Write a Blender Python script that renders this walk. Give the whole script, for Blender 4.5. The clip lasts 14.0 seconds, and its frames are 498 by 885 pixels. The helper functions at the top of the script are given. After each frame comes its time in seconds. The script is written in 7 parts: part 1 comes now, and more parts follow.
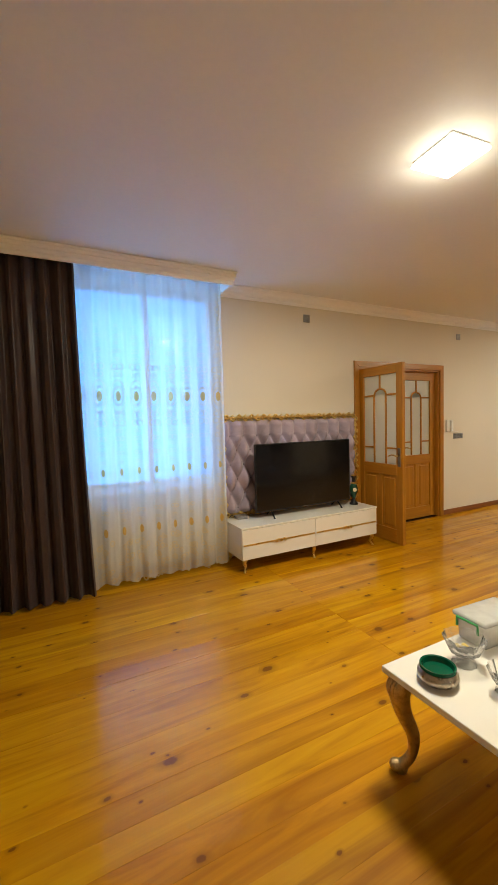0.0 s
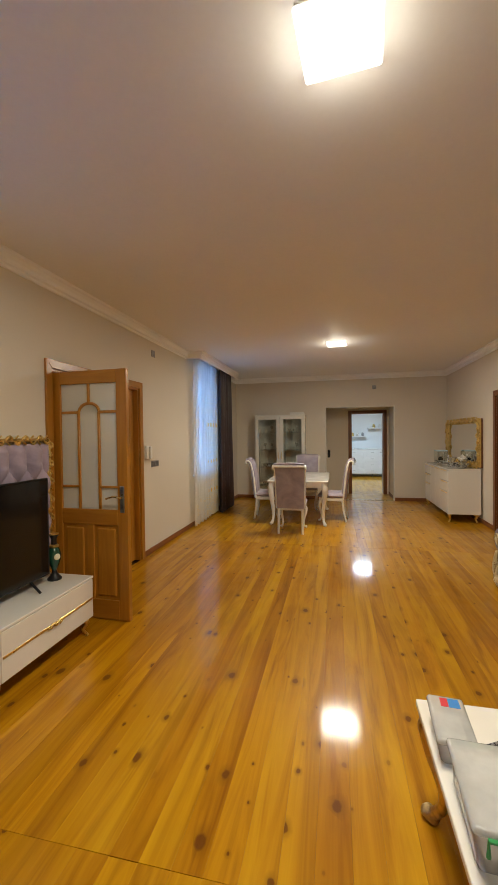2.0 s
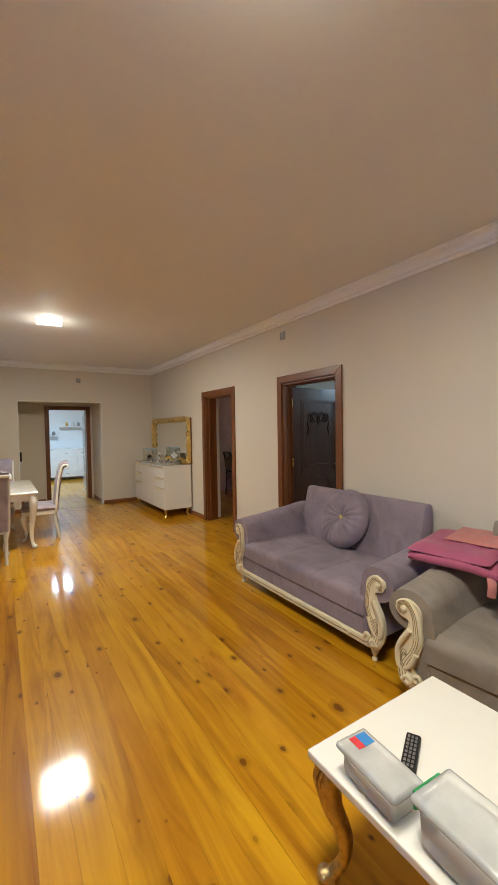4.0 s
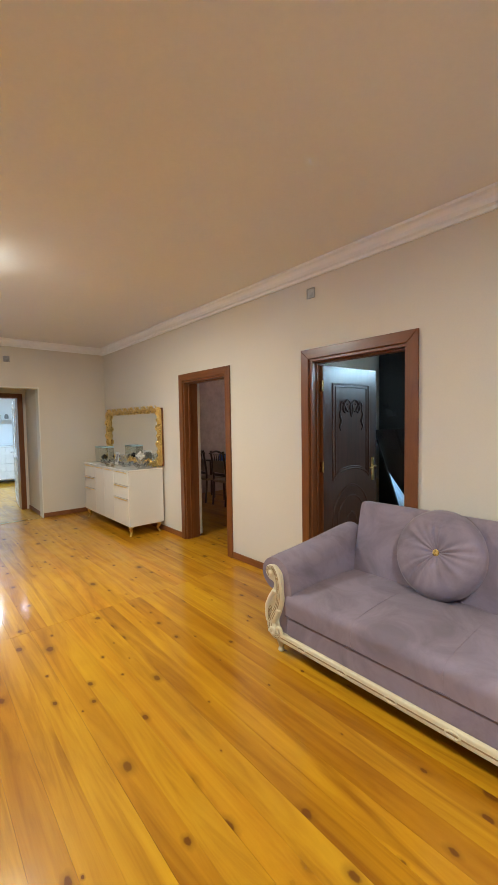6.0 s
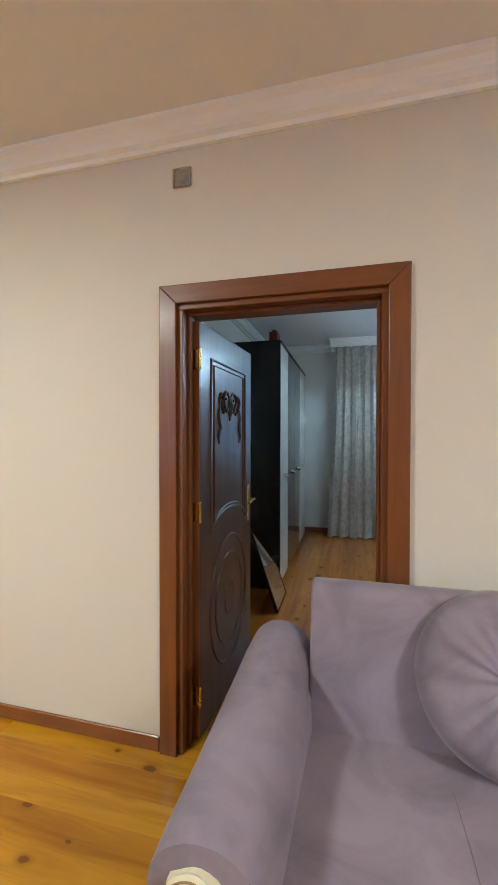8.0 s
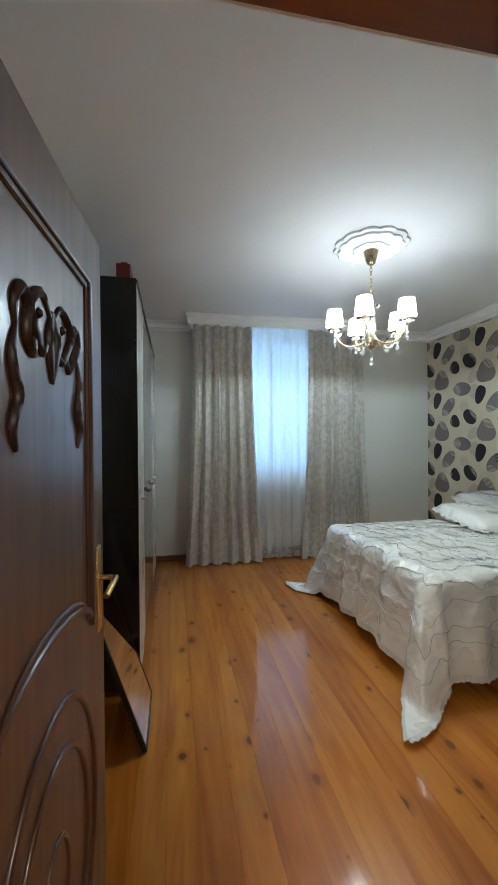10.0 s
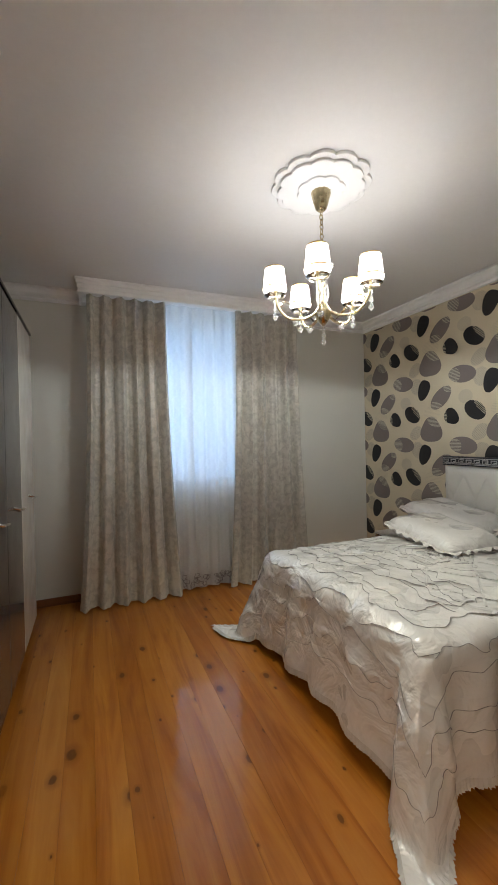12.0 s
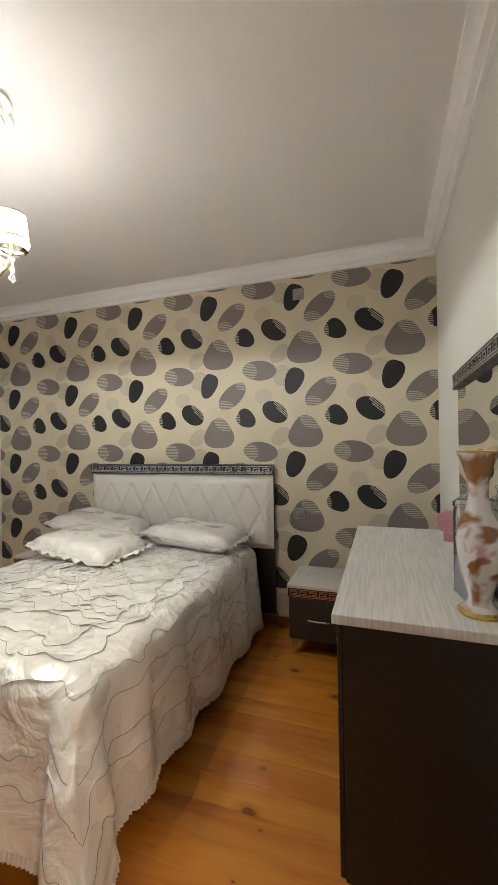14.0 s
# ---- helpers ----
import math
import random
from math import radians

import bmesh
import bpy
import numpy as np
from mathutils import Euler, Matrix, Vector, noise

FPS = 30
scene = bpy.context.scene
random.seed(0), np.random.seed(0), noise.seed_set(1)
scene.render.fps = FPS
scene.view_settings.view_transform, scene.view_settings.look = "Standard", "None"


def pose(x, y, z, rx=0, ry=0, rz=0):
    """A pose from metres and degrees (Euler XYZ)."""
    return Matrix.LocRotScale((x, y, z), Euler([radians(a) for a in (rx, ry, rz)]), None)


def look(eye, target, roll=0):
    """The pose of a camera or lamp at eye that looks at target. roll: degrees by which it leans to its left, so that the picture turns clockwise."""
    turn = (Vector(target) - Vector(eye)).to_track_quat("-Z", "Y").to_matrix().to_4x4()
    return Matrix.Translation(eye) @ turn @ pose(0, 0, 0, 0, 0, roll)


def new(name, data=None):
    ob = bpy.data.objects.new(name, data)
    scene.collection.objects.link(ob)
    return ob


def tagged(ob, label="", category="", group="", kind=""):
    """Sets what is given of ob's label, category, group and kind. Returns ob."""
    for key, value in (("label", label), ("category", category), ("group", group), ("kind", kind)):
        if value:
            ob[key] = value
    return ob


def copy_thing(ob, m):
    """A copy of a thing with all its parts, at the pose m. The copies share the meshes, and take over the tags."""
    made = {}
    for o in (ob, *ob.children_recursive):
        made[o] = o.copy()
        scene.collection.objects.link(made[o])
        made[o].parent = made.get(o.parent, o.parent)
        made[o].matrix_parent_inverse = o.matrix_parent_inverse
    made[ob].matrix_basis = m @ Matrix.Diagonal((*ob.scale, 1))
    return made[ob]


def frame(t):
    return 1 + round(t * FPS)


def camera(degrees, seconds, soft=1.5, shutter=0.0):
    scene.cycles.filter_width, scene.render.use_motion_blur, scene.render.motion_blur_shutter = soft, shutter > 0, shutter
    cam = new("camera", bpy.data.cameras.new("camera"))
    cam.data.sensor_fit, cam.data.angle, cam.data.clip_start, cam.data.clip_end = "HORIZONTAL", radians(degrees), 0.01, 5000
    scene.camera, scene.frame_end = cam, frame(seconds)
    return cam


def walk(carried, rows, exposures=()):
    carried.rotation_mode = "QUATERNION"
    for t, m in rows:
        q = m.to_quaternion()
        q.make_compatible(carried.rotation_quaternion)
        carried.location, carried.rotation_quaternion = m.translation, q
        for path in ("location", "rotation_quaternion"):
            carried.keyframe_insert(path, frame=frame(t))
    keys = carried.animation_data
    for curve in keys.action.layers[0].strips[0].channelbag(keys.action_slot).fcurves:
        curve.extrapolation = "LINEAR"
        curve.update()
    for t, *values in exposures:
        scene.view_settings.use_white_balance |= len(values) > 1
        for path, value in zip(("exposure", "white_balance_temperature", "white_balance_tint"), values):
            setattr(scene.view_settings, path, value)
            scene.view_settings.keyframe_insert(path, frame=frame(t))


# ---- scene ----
cam = camera(64.8, 14.0)
PATH = [
    (0, (-0.037, -0.094, 1.495), (0.863, 1.689, 1.381), -1.6),
    (0.5, (0.101, 0.277, 1.525), (1.39, 1.803, 1.428), -1.4),
    (1, (0.19, 0.651, 1.534), (1.77, 1.876, 1.462), -1.2),
    (1.5, (0.404, 1.004, 1.544), (2.2, 1.885, 1.496), -1.0),
    (2, (0.573, 1.397, 1.54), (2.526, 1.827, 1.502), -0.7),
    (2.5, (0.742, 1.654, 1.538), (2.738, 1.531, 1.508), -0.5),
    (3, (0.861, 1.891, 1.542), (2.732, 1.184, 1.524), -0.3),
    (3.2, (0.923, 1.933, 1.542), (2.705, 1.025, 1.529), -0.1),
    (5.3, (2.172, 1.88, 1.533), (3.82, 0.75, 1.443), -1.3),
    (5.5, (2.348, 1.819, 1.553), (3.987, 0.677, 1.455), -1.4),
    (6, (2.801, 1.711, 1.538), (4.314, 0.407, 1.437), -0.9),
    (6.5, (3.203, 1.531, 1.543), (4.497, 0.01, 1.448), -0.6),
    (7, (3.604, 1.254, 1.538), (4.641, -0.454, 1.467), -0.2),
    (7.5, (3.995, 1.005, 1.533), (4.773, -0.836, 1.475), 0.1),
    (8, (4.354, 0.657, 1.486), (4.851, -1.28, 1.458), 0.1),
    (8.5, (4.628, 0.307, 1.448), (4.855, -1.68, 1.454), -0.0),
    (9, (4.759, -0.045, 1.451), (4.715, -2.044, 1.456), -0.2),
    (9.2, (4.794, -0.193, 1.465), (4.65, -2.188, 1.466), -0.2),
    (11.3, (4.75, -1.241, 1.462), (4.206, -3.166, 1.449), -1.1),
    (11.5, (4.723, -1.322, 1.468), (4.136, -3.234, 1.455), -1.1),
    (12, (4.56, -1.511, 1.499), (3.807, -3.364, 1.483), -1.2),
    (12.5, (4.451, -1.623, 1.499), (3.35, -3.293, 1.49), -1.1),
    (12.8, (4.438, -1.705, 1.493), (3.068, -3.161, 1.484), -0.5),
    (13, (4.425, -1.72, 1.495), (2.903, -3.018, 1.491), -1.0),
    (13.5, (4.415, -1.733, 1.483), (2.615, -2.605, 1.483), -0.9),
    (14, (4.417, -1.708, 1.47), (2.525, -2.356, 1.476), -0.9),
]


walk(cam, [(t, look(eye, target, roll)) for t, eye, target, roll in PATH],
     exposures=[(0.0, 0.18, 7200, 3), (0.5, -0.05, 7800, 5), (1.0, -0.28, 8000, 8), (1.5, -0.25, 7200, 8), (2.2, -0.2, 6800, 6), (3.2, -0.08, 6500, 5), (5.5, 0.33, 5950, 3), (7.0, 0.62, 5750, 1), (8.0, 0.62, 5600, 1), (9.2, 0.75, 5850, 2), (11.3, 0.68, 8500, 21), (12.2, 0.52, 8500, 21), (13.0, 0.55, 8900, 22), (14.0, 1.0, 9000, 22)])

# ---- world and light ----
world = bpy.data.worlds.new("world")
scene.world = world
world.use_nodes = True
wn = world.node_tree
sky = wn.nodes.new("ShaderNodeTexSky")
sky.sky_type, sky.sun_disc = "NISHITA", False
sky.sun_elevation, sky.sun_rotation = radians(12), radians(70)
sky.altitude, sky.air_density, sky.dust_density, sky.ozone_density = 100, 1.4, 0.6, 3.0
wn.links.new(sky.outputs[0], wn.nodes["Background"].inputs[0])
wn.nodes["Background"].inputs[1].default_value = 0.07


def lamp(name, kind, m, power, colour, **settings):
    data = bpy.data.lights.new(name, kind)
    data.energy, data.color = power, colour
    if kind == "AREA":
        data.shape, data.size, data.size_y = "RECTANGLE", settings["w"], settings["h"]
    if kind in ("POINT", "SPOT"):
        data.shadow_soft_size = settings["r"]
    if kind == "SPOT":
        data.spot_size, data.spot_blend = radians(180), 0.12
    ob = new(name, data)
    ob.matrix_world = m
    return ob


sun = bpy.data.lights.new("sun", "SUN")
sun.energy, sun.angle, sun.color = 0.5, radians(12), (1, 0.93, 0.85)
new("sun", sun).matrix_world = look((0, 0, 20), (-18.2, 6.6, 15.9))

WARM, COOL, SKYBLUE = (1.0, 0.93, 0.79), (0.62, 0.80, 1.0), (0.20, 0.48, 1.0)
# lamps under the two ceiling panels, in the chandelier's shades, and daylight in the three window openings; the side
# room and kitchen lights are added
for lx in (1.97, 6.62):
    lamp("panel_light", "AREA", pose(lx, 1.37, 2.865), 66, WARM, w=0.50, h=0.50)
    lamp("panel_glow", "POINT", pose(lx, 1.37, 2.76), 4.5, WARM, r=0.07)
for k in range(5):
    a = radians(52 + 72 * k)
    bx, by = 3.335 + 0.268 * math.cos(a), -3.385 + 0.268 * math.sin(a)
    lamp("bulb_light", "SPOT", pose(bx, by, 2.306), 27, (0.58, 0.80, 1.0), r=0.035)
    lamp("bulb_glow", "POINT", pose(bx, by, 2.385), 0.9, (0.58, 0.80, 1.0), r=0.03)
lamp("window_light", "AREA", pose(0.86, 3.98, 1.75, 90, 0, 180) @ pose(0, 0, 0, 180), 50, SKYBLUE, w=1.0, h=1.7)
lamp("window_light", "AREA", pose(7.50, 3.98, 1.75, 90, 0, 180) @ pose(0, 0, 0, 180), 50, SKYBLUE, w=1.0, h=1.7)
lamp("window_light", "AREA", pose(3.52, -5.72, 1.85, 90, 0, 0) @ pose(0, 0, 0, 180), 21, (0.42, 0.66, 1.0), w=1.1, h=1.5)
# added warm fill from an assumed, unseen window that brightens the side room
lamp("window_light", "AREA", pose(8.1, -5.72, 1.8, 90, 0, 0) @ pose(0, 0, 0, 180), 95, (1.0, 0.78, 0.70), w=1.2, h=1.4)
# added fill without a fixture, so the kitchen shows bright through its doorway
lamp("kitchen_light", "AREA", pose(13.2, 0.6, 2.7), 95, COOL, w=0.5, h=0.5)


# ---- materials ----
class Nodes:
    """A small builder of node materials."""

    def __init__(self, name):
        self.mat = bpy.data.materials.new(name)
        self.mat.use_nodes = True
        self.t = self.mat.node_tree
        self.bsdf = self.t.nodes["Principled BSDF"]
        self.out = self.t.nodes["Material Output"]

    def add(self, kind, **props):
        n = self.t.nodes.new("ShaderNode" + kind)
        for k, v in props.items():
            setattr(n, k, v)
        return n

    def link(self, a, b):
        self.t.links.new(a, b)

    def put(self, socket, v):
        if hasattr(v, "is_output"):
            self.link(v, socket)
        elif isinstance(v, (tuple, list)) and len(v) == 3 and socket.type == "RGBA":
            socket.default_value = (*v, 1)
        else:
            socket.default_value = v

    def set(self, **kw):
        names = dict(base="Base Color", rough="Roughness", metal="Metallic", trans="Transmission Weight", ior="IOR", coat="Coat Weight",
                     coatrough="Coat Roughness", sheen="Sheen Weight", sheenrough="Sheen Roughness", alpha="Alpha", spec="Specular IOR Level",
                     emit="Emission Color", power="Emission Strength", normal="Normal", sub="Subsurface Weight", sheentint="Sheen Tint")
        for k, v in kw.items():
            self.put(self.bsdf.inputs[names[k]], v)

    def coord(self, scale=(1, 1, 1), world_space=True, jitter=0.0):
        src = self.add("NewGeometry").outputs["Position"] if world_space else self.add("TexCoord").outputs["Object"]
        if jitter:
            r = self.add("ObjectInfo").outputs["Random"]
            off = self.add("VectorMath", operation="SCALE")
            off.inputs[0].default_value = (jitter, jitter * 0.37, jitter * 0.73)
            self.link(r, off.inputs["Scale"])
            s = self.add("VectorMath", operation="ADD")
            self.link(src, s.inputs[0]), self.link(off.outputs[0], s.inputs[1])
            src = s.outputs[0]
        m = self.add("Mapping")
        m.inputs["Scale"].default_value = scale
        self.link(src, m.inputs["Vector"])
        return m.outputs[0]

    def noise(self, vec, scale, detail=4, rough=0.55, warp=0.0):
        n = self.add("TexNoise")
        self.link(vec, n.inputs["Vector"])
        n.inputs["Scale"].default_value, n.inputs["Detail"].default_value, n.inputs["Roughness"].default_value, n.inputs["Distortion"].default_value = scale, detail, rough, warp
        return n.outputs["Fac"]

    def ramp(self, fac, *stops):
        r = self.add("ValToRGB")
        self.link(fac, r.inputs[0])
        e = r.color_ramp.elements
        while len(e) < len(stops):
            e.new(0.5)
        for el, (p, c) in zip(e, stops):
            el.position, el.color = p, (*((c, c, c) if not isinstance(c, tuple) else c), 1)
        return r.outputs[0]

    def mix(self, fac, a, b, blend="MIX"):
        m = self.add("Mix", data_type="RGBA", blend_type=blend)
        self.put(m.inputs["Factor"], fac), self.put(m.inputs["A"], a), self.put(m.inputs["B"], b)
        return m.outputs["Result"]

    def math(self, op, a, b=0.0):
        m = self.add("Math", operation=op)
        self.put(m.inputs[0], a), self.put(m.inputs[1], b)
        return m.outputs[0]

    def bump(self, height, strength=0.2, distance=0.01, normal=None):
        b = self.add("Bump")
        b.inputs["Strength"].default_value, b.inputs["Distance"].default_value = strength, distance
        self.link(height, b.inputs["Height"])
        if normal:
            self.link(normal, b.inputs["Normal"])
        return b.outputs[0]


def paint(name, colour, rough=0.7, spread=0.06, grain=60, bump=0.15, distance=0.002, spec=0.4, coat=0.0, local=False, large=1.3):
    """Painted, plastered or plastic surface: a base colour with two scales of unevenness."""
    n = Nodes(name)
    v = n.coord(world_space=not local)
    big, fine = n.noise(v, large, 3), n.noise(v, grain, 4)
    dark = tuple(c * (1 - spread) for c in colour)
    light = tuple(min(1, c * (1 + spread)) for c in colour)
    col = n.ramp(n.mix(0.35, big, fine), (0.3, dark), (0.7, light))
    n.set(base=col, rough=rough, spec=spec, coat=coat, normal=n.bump(fine, bump, distance))
    n.set(rough=n.ramp(n.noise(v, large * 4, 3), (0.3, max(0.02, rough - 0.06)), (0.7, min(1, rough + 0.06))))
    return n.mat


def metal(name, colour, rough=0.3, grain=40, bump=0.1, tarnish=0.35):
    n = Nodes(name)
    v = n.coord(world_space=False)
    col = n.mix(n.ramp(n.noise(v, grain, 4), (0.45, 0.0), (0.7, tarnish)), colour, tuple(c * 0.35 for c in colour))
    n.set(base=col, rough=n.ramp(n.noise(v, 25, 3), (0.3, rough * 0.7), (0.7, rough * 1.4)), metal=1.0, normal=n.bump(n.noise(v, grain * 2, 2), bump, 0.002))
    return n.mat


def pine(name, along, pale, mid, dark, rough=0.16, coat=0.58):
    """Varnished pine boards; along: 0 when the grain runs in x, 1 in y."""
    n = Nodes(name)
    st = (0.5, 6.5, 6.5) if along == 0 else (6.5, 0.5, 6.5)
    v = n.coord(st, jitter=37.0)
    ring = n.noise(v, 1.6, 5, 0.62, 0.9)
    streak = n.noise(n.coord((1.2, 60, 60) if along == 0 else (60, 1.2, 60), jitter=11.0), 1.0, 3)
    tone = n.add("ObjectInfo").outputs["Random"]
    col = n.ramp(ring, (0.28, pale), (0.5, mid), (0.72, dark))
    col = n.mix(n.ramp(streak, (0.35, 0.0), (0.75, 0.08)), col, dark)
    tint = n.ramp(tone, (0.0, (0.80, 0.68, 0.54)), (0.35, (0.96, 0.92, 0.88)), (0.7, (1.0, 1.0, 1.0)), (1.0, (1.0, 0.86, 0.72)))
    col = n.mix(1.0, col, tint, "MULTIPLY")
    blot = n.noise(n.coord((1, 1, 1)), 1.1, 4)
    col = n.mix(n.ramp(blot, (0.38, 0.0), (0.68, 0.5)), col, n.mix(1.0, col, (0.74, 0.64, 0.5), "MULTIPLY"))
    height = streak
    vor = n.add("TexVoronoi", feature="F1", voronoi_dimensions="2D")
    n.link(n.coord((2.8, 4.4, 0.001) if along == 0 else (4.4, 2.8, 0.001), jitter=53.0), vor.inputs["Vector"])
    vor.inputs["Scale"].default_value, vor.inputs["Randomness"].default_value = 1.5, 1.0
    split = n.add("SeparateColor")
    n.link(vor.outputs["Color"], split.inputs[0])
    size = n.math("ADD", n.math("MULTIPLY", n.math("POWER", split.outputs[1], 2.5), 1.15), 0.24)
    wob = n.math("ADD", vor.outputs["Distance"], n.math("MULTIPLY", n.math("SUBTRACT", n.noise(n.coord((26, 26, 26)), 1.0, 3), 0.5), 0.12))
    wob = n.math("DIVIDE", wob, size)
    pick = n.ramp(split.outputs[0], (0.56, 0.0), (0.64, 1.0))
    halo = n.math("MULTIPLY", n.ramp(wob, (0.08, 1.0), (0.28, 0.0)), pick)
    core = n.math("MULTIPLY", n.ramp(wob, (0.085, 1.0), (0.125, 0.0)), pick)
    col = n.mix(n.math("MULTIPLY", halo, 0.6), col, tuple(c * 0.6 for c in dark))
    col = n.mix(n.math("MULTIPLY", core, 0.8), col, (0.13, 0.036, 0.005))
    wave = n.noise(n.coord((1.2, 7, 1) if along == 0 else (7, 1.2, 1), jitter=9.0), 1.0, 2)
    nrm = n.bump(height, 0.05, 0.001)
    nrm2 = n.bump(wave, 0.16, 0.005)
    n.set(base=col, rough=n.ramp(n.noise(n.coord(), 5, 4), (0.3, rough + 0.14), (0.7, rough + 0.30)), normal=nrm, coat=coat, coatrough=rough * 0.62, spec=0.12)
    n.link(nrm2, n.bsdf.inputs["Coat Normal"])
    return n.mat


def timber(name, pale, dark, along=2, rough=0.35, scale=1.0, coat=0.2):
    """Stained and lacquered wood; along: axis of the grain, in the object's own space."""
    n = Nodes(name)
    s = [11 * scale] * 3
    s[along] = 0.7 * scale
    v = n.coord(tuple(s), world_space=False, jitter=7.0)
    g = n.noise(v, 2.2, 6, 0.6, 0.8)
    col = n.ramp(g, (0.25, pale), (0.75, dark))
    col = n.mix(n.ramp(n.noise(n.coord(world_space=False), 3, 3), (0.35, 0.0), (0.75, 0.35)), col, tuple(c * 0.7 for c in dark))
    n.set(base=col, rough=n.ramp(g, (0.2, rough), (0.8, rough + 0.15)), coat=coat, coatrough=0.2, normal=n.bump(g, 0.08, 0.002))
    return n.mat


def velvet(name, colour, rough=0.85):
    n = Nodes(name)
    v = n.coord(world_space=False)
    nap, fine = n.noise(v, 3.5, 5, 0.62, 0.8), n.noise(v, 350, 2)
    col = n.mix(n.ramp(nap, (0.38, 0.0), (0.66, 0.85)), colour, tuple(c * 0.64 for c in colour))
    n.set(base=col, rough=rough, sheen=0.22, sheenrough=0.4, spec=0.2, normal=n.bump(fine, 0.25, 0.001))
    return n.mat


def cloth(name, colour, dark, weave=260, rough=0.8, sheen=0.2, blot=7, pattern=False):
    n = Nodes(name)
    v = n.coord(world_space=False)
    m = n.ramp(n.noise(v, blot, 4, 0.6, 0.6), (0.42, 0.0), (0.6, 1.0)) if pattern else n.ramp(n.noise(v, blot, 4), (0.3, 0.0), (0.75, 1.0))
    col = n.mix(m, colour, dark)
    n.set(base=col, rough=rough, sheen=sheen, spec=0.3, normal=n.bump(n.noise(v, weave, 2), 0.2, 0.001))
    return n.mat


def sheer(name, colour, clear, pattern=0):
    """Net curtain: partly see-through, the rest passing light through the thread."""
    n = Nodes(name)
    v = n.coord(world_space=False)
    weave = n.noise(v, 500, 2)
    amount = n.ramp(weave, (0.3, max(0, clear - 0.12)), (0.7, min(1, clear + 0.12)))
    if pattern == 1:
        w = n.add("TexWave", wave_type="BANDS", bands_direction="X")
        w.inputs["Scale"].default_value, w.inputs["Distortion"].default_value, w.inputs["Detail"].default_value = 3.2, 0.0, 0
        d = n.noise(n.coord((1, 1, 7), world_space=False), 2.0, 2)
        n.link(n.coord((1, 1, 1), world_space=False), w.inputs["Vector"])
        n.link(n.math("MULTIPLY", d, 14.0), w.inputs["Phase Offset"])
        thread = n.ramp(w.outputs["Fac"], (0.8, 0.0), (0.92, 1.0))
        amount = n.math("MULTIPLY", amount, n.math("SUBTRACT", 1.0, n.math("MULTIPLY", thread, 0.2)))
    tr, tl, df, mx, mx2 = n.add("BsdfTransparent"), n.add("BsdfTranslucent"), n.add("BsdfDiffuse"), n.add("MixShader"), n.add("MixShader")
    tl.inputs[0].default_value = df.inputs[0].default_value = (*colour, 1)
    mx.inputs[0].default_value = 0.55
    n.link(df.outputs[0], mx.inputs[1]), n.link(tl.outputs[0], mx.inputs[2])
    n.link(amount, mx2.inputs[0]), n.link(mx.outputs[0], mx2.inputs[1]), n.link(tr.outputs[0], mx2.inputs[2])
    n.link(mx2.outputs[0], n.out.inputs[0])
    return n.mat


def pane_glass(name, colour=(0.92, 0.96, 0.95), clear=0.88, rough=0.03):
    """Thin flat glass: see-through with a sheen."""
    n = Nodes(name)
    tr, gl, mx, fr = n.add("BsdfTransparent"), n.add("BsdfGlossy"), n.add("MixShader"), n.add("Fresnel")
    tr.inputs[0].default_value = (*colour, 1)
    gl.inputs["Roughness"].default_value = rough
    fac = n.math("ADD", fr.outputs[0], 1 - clear - 0.04)
    n.link(fac, mx.inputs[0]), n.link(tr.outputs[0], mx.inputs[1]), n.link(gl.outputs[0], mx.inputs[2])
    n.link(mx.outputs[0], n.out.inputs[0])
    return n.mat


def cut_crystal(name):
    """Cut lead crystal: mostly see-through, with bright facets that scatter light."""
    n = Nodes(name)
    tr, gl, df, tl = n.add("BsdfTransparent"), n.add("BsdfGlossy"), n.add("BsdfDiffuse"), n.add("BsdfTranslucent")
    m1, m2, m3, fr = n.add("MixShader"), n.add("MixShader"), n.add("MixShader"), n.add("Fresnel")
    b = n.bump(n.noise(n.coord(world_space=False), 70, 2), 0.5, 0.004)
    tr.inputs[0].default_value = (0.985, 0.99, 0.99, 1)
    gl.inputs["Roughness"].default_value = 0.06
    df.inputs[0].default_value = tl.inputs[0].default_value = (0.93, 0.94, 0.94, 1)
    n.link(b, gl.inputs["Normal"])
    m1.inputs[0].default_value, m2.inputs[0].default_value = 0.5, 0.13
    n.link(df.outputs[0], m1.inputs[1]), n.link(tl.outputs[0], m1.inputs[2])
    n.link(tr.outputs[0], m2.inputs[1]), n.link(m1.outputs[0], m2.inputs[2])
    fr.inputs[0].default_value = 1.22
    n.link(fr.outputs[0], m3.inputs[0]), n.link(m2.outputs[0], m3.inputs[1]), n.link(gl.outputs[0], m3.inputs[2])
    n.link(m3.outputs[0], n.out.inputs[0])
    return n.mat


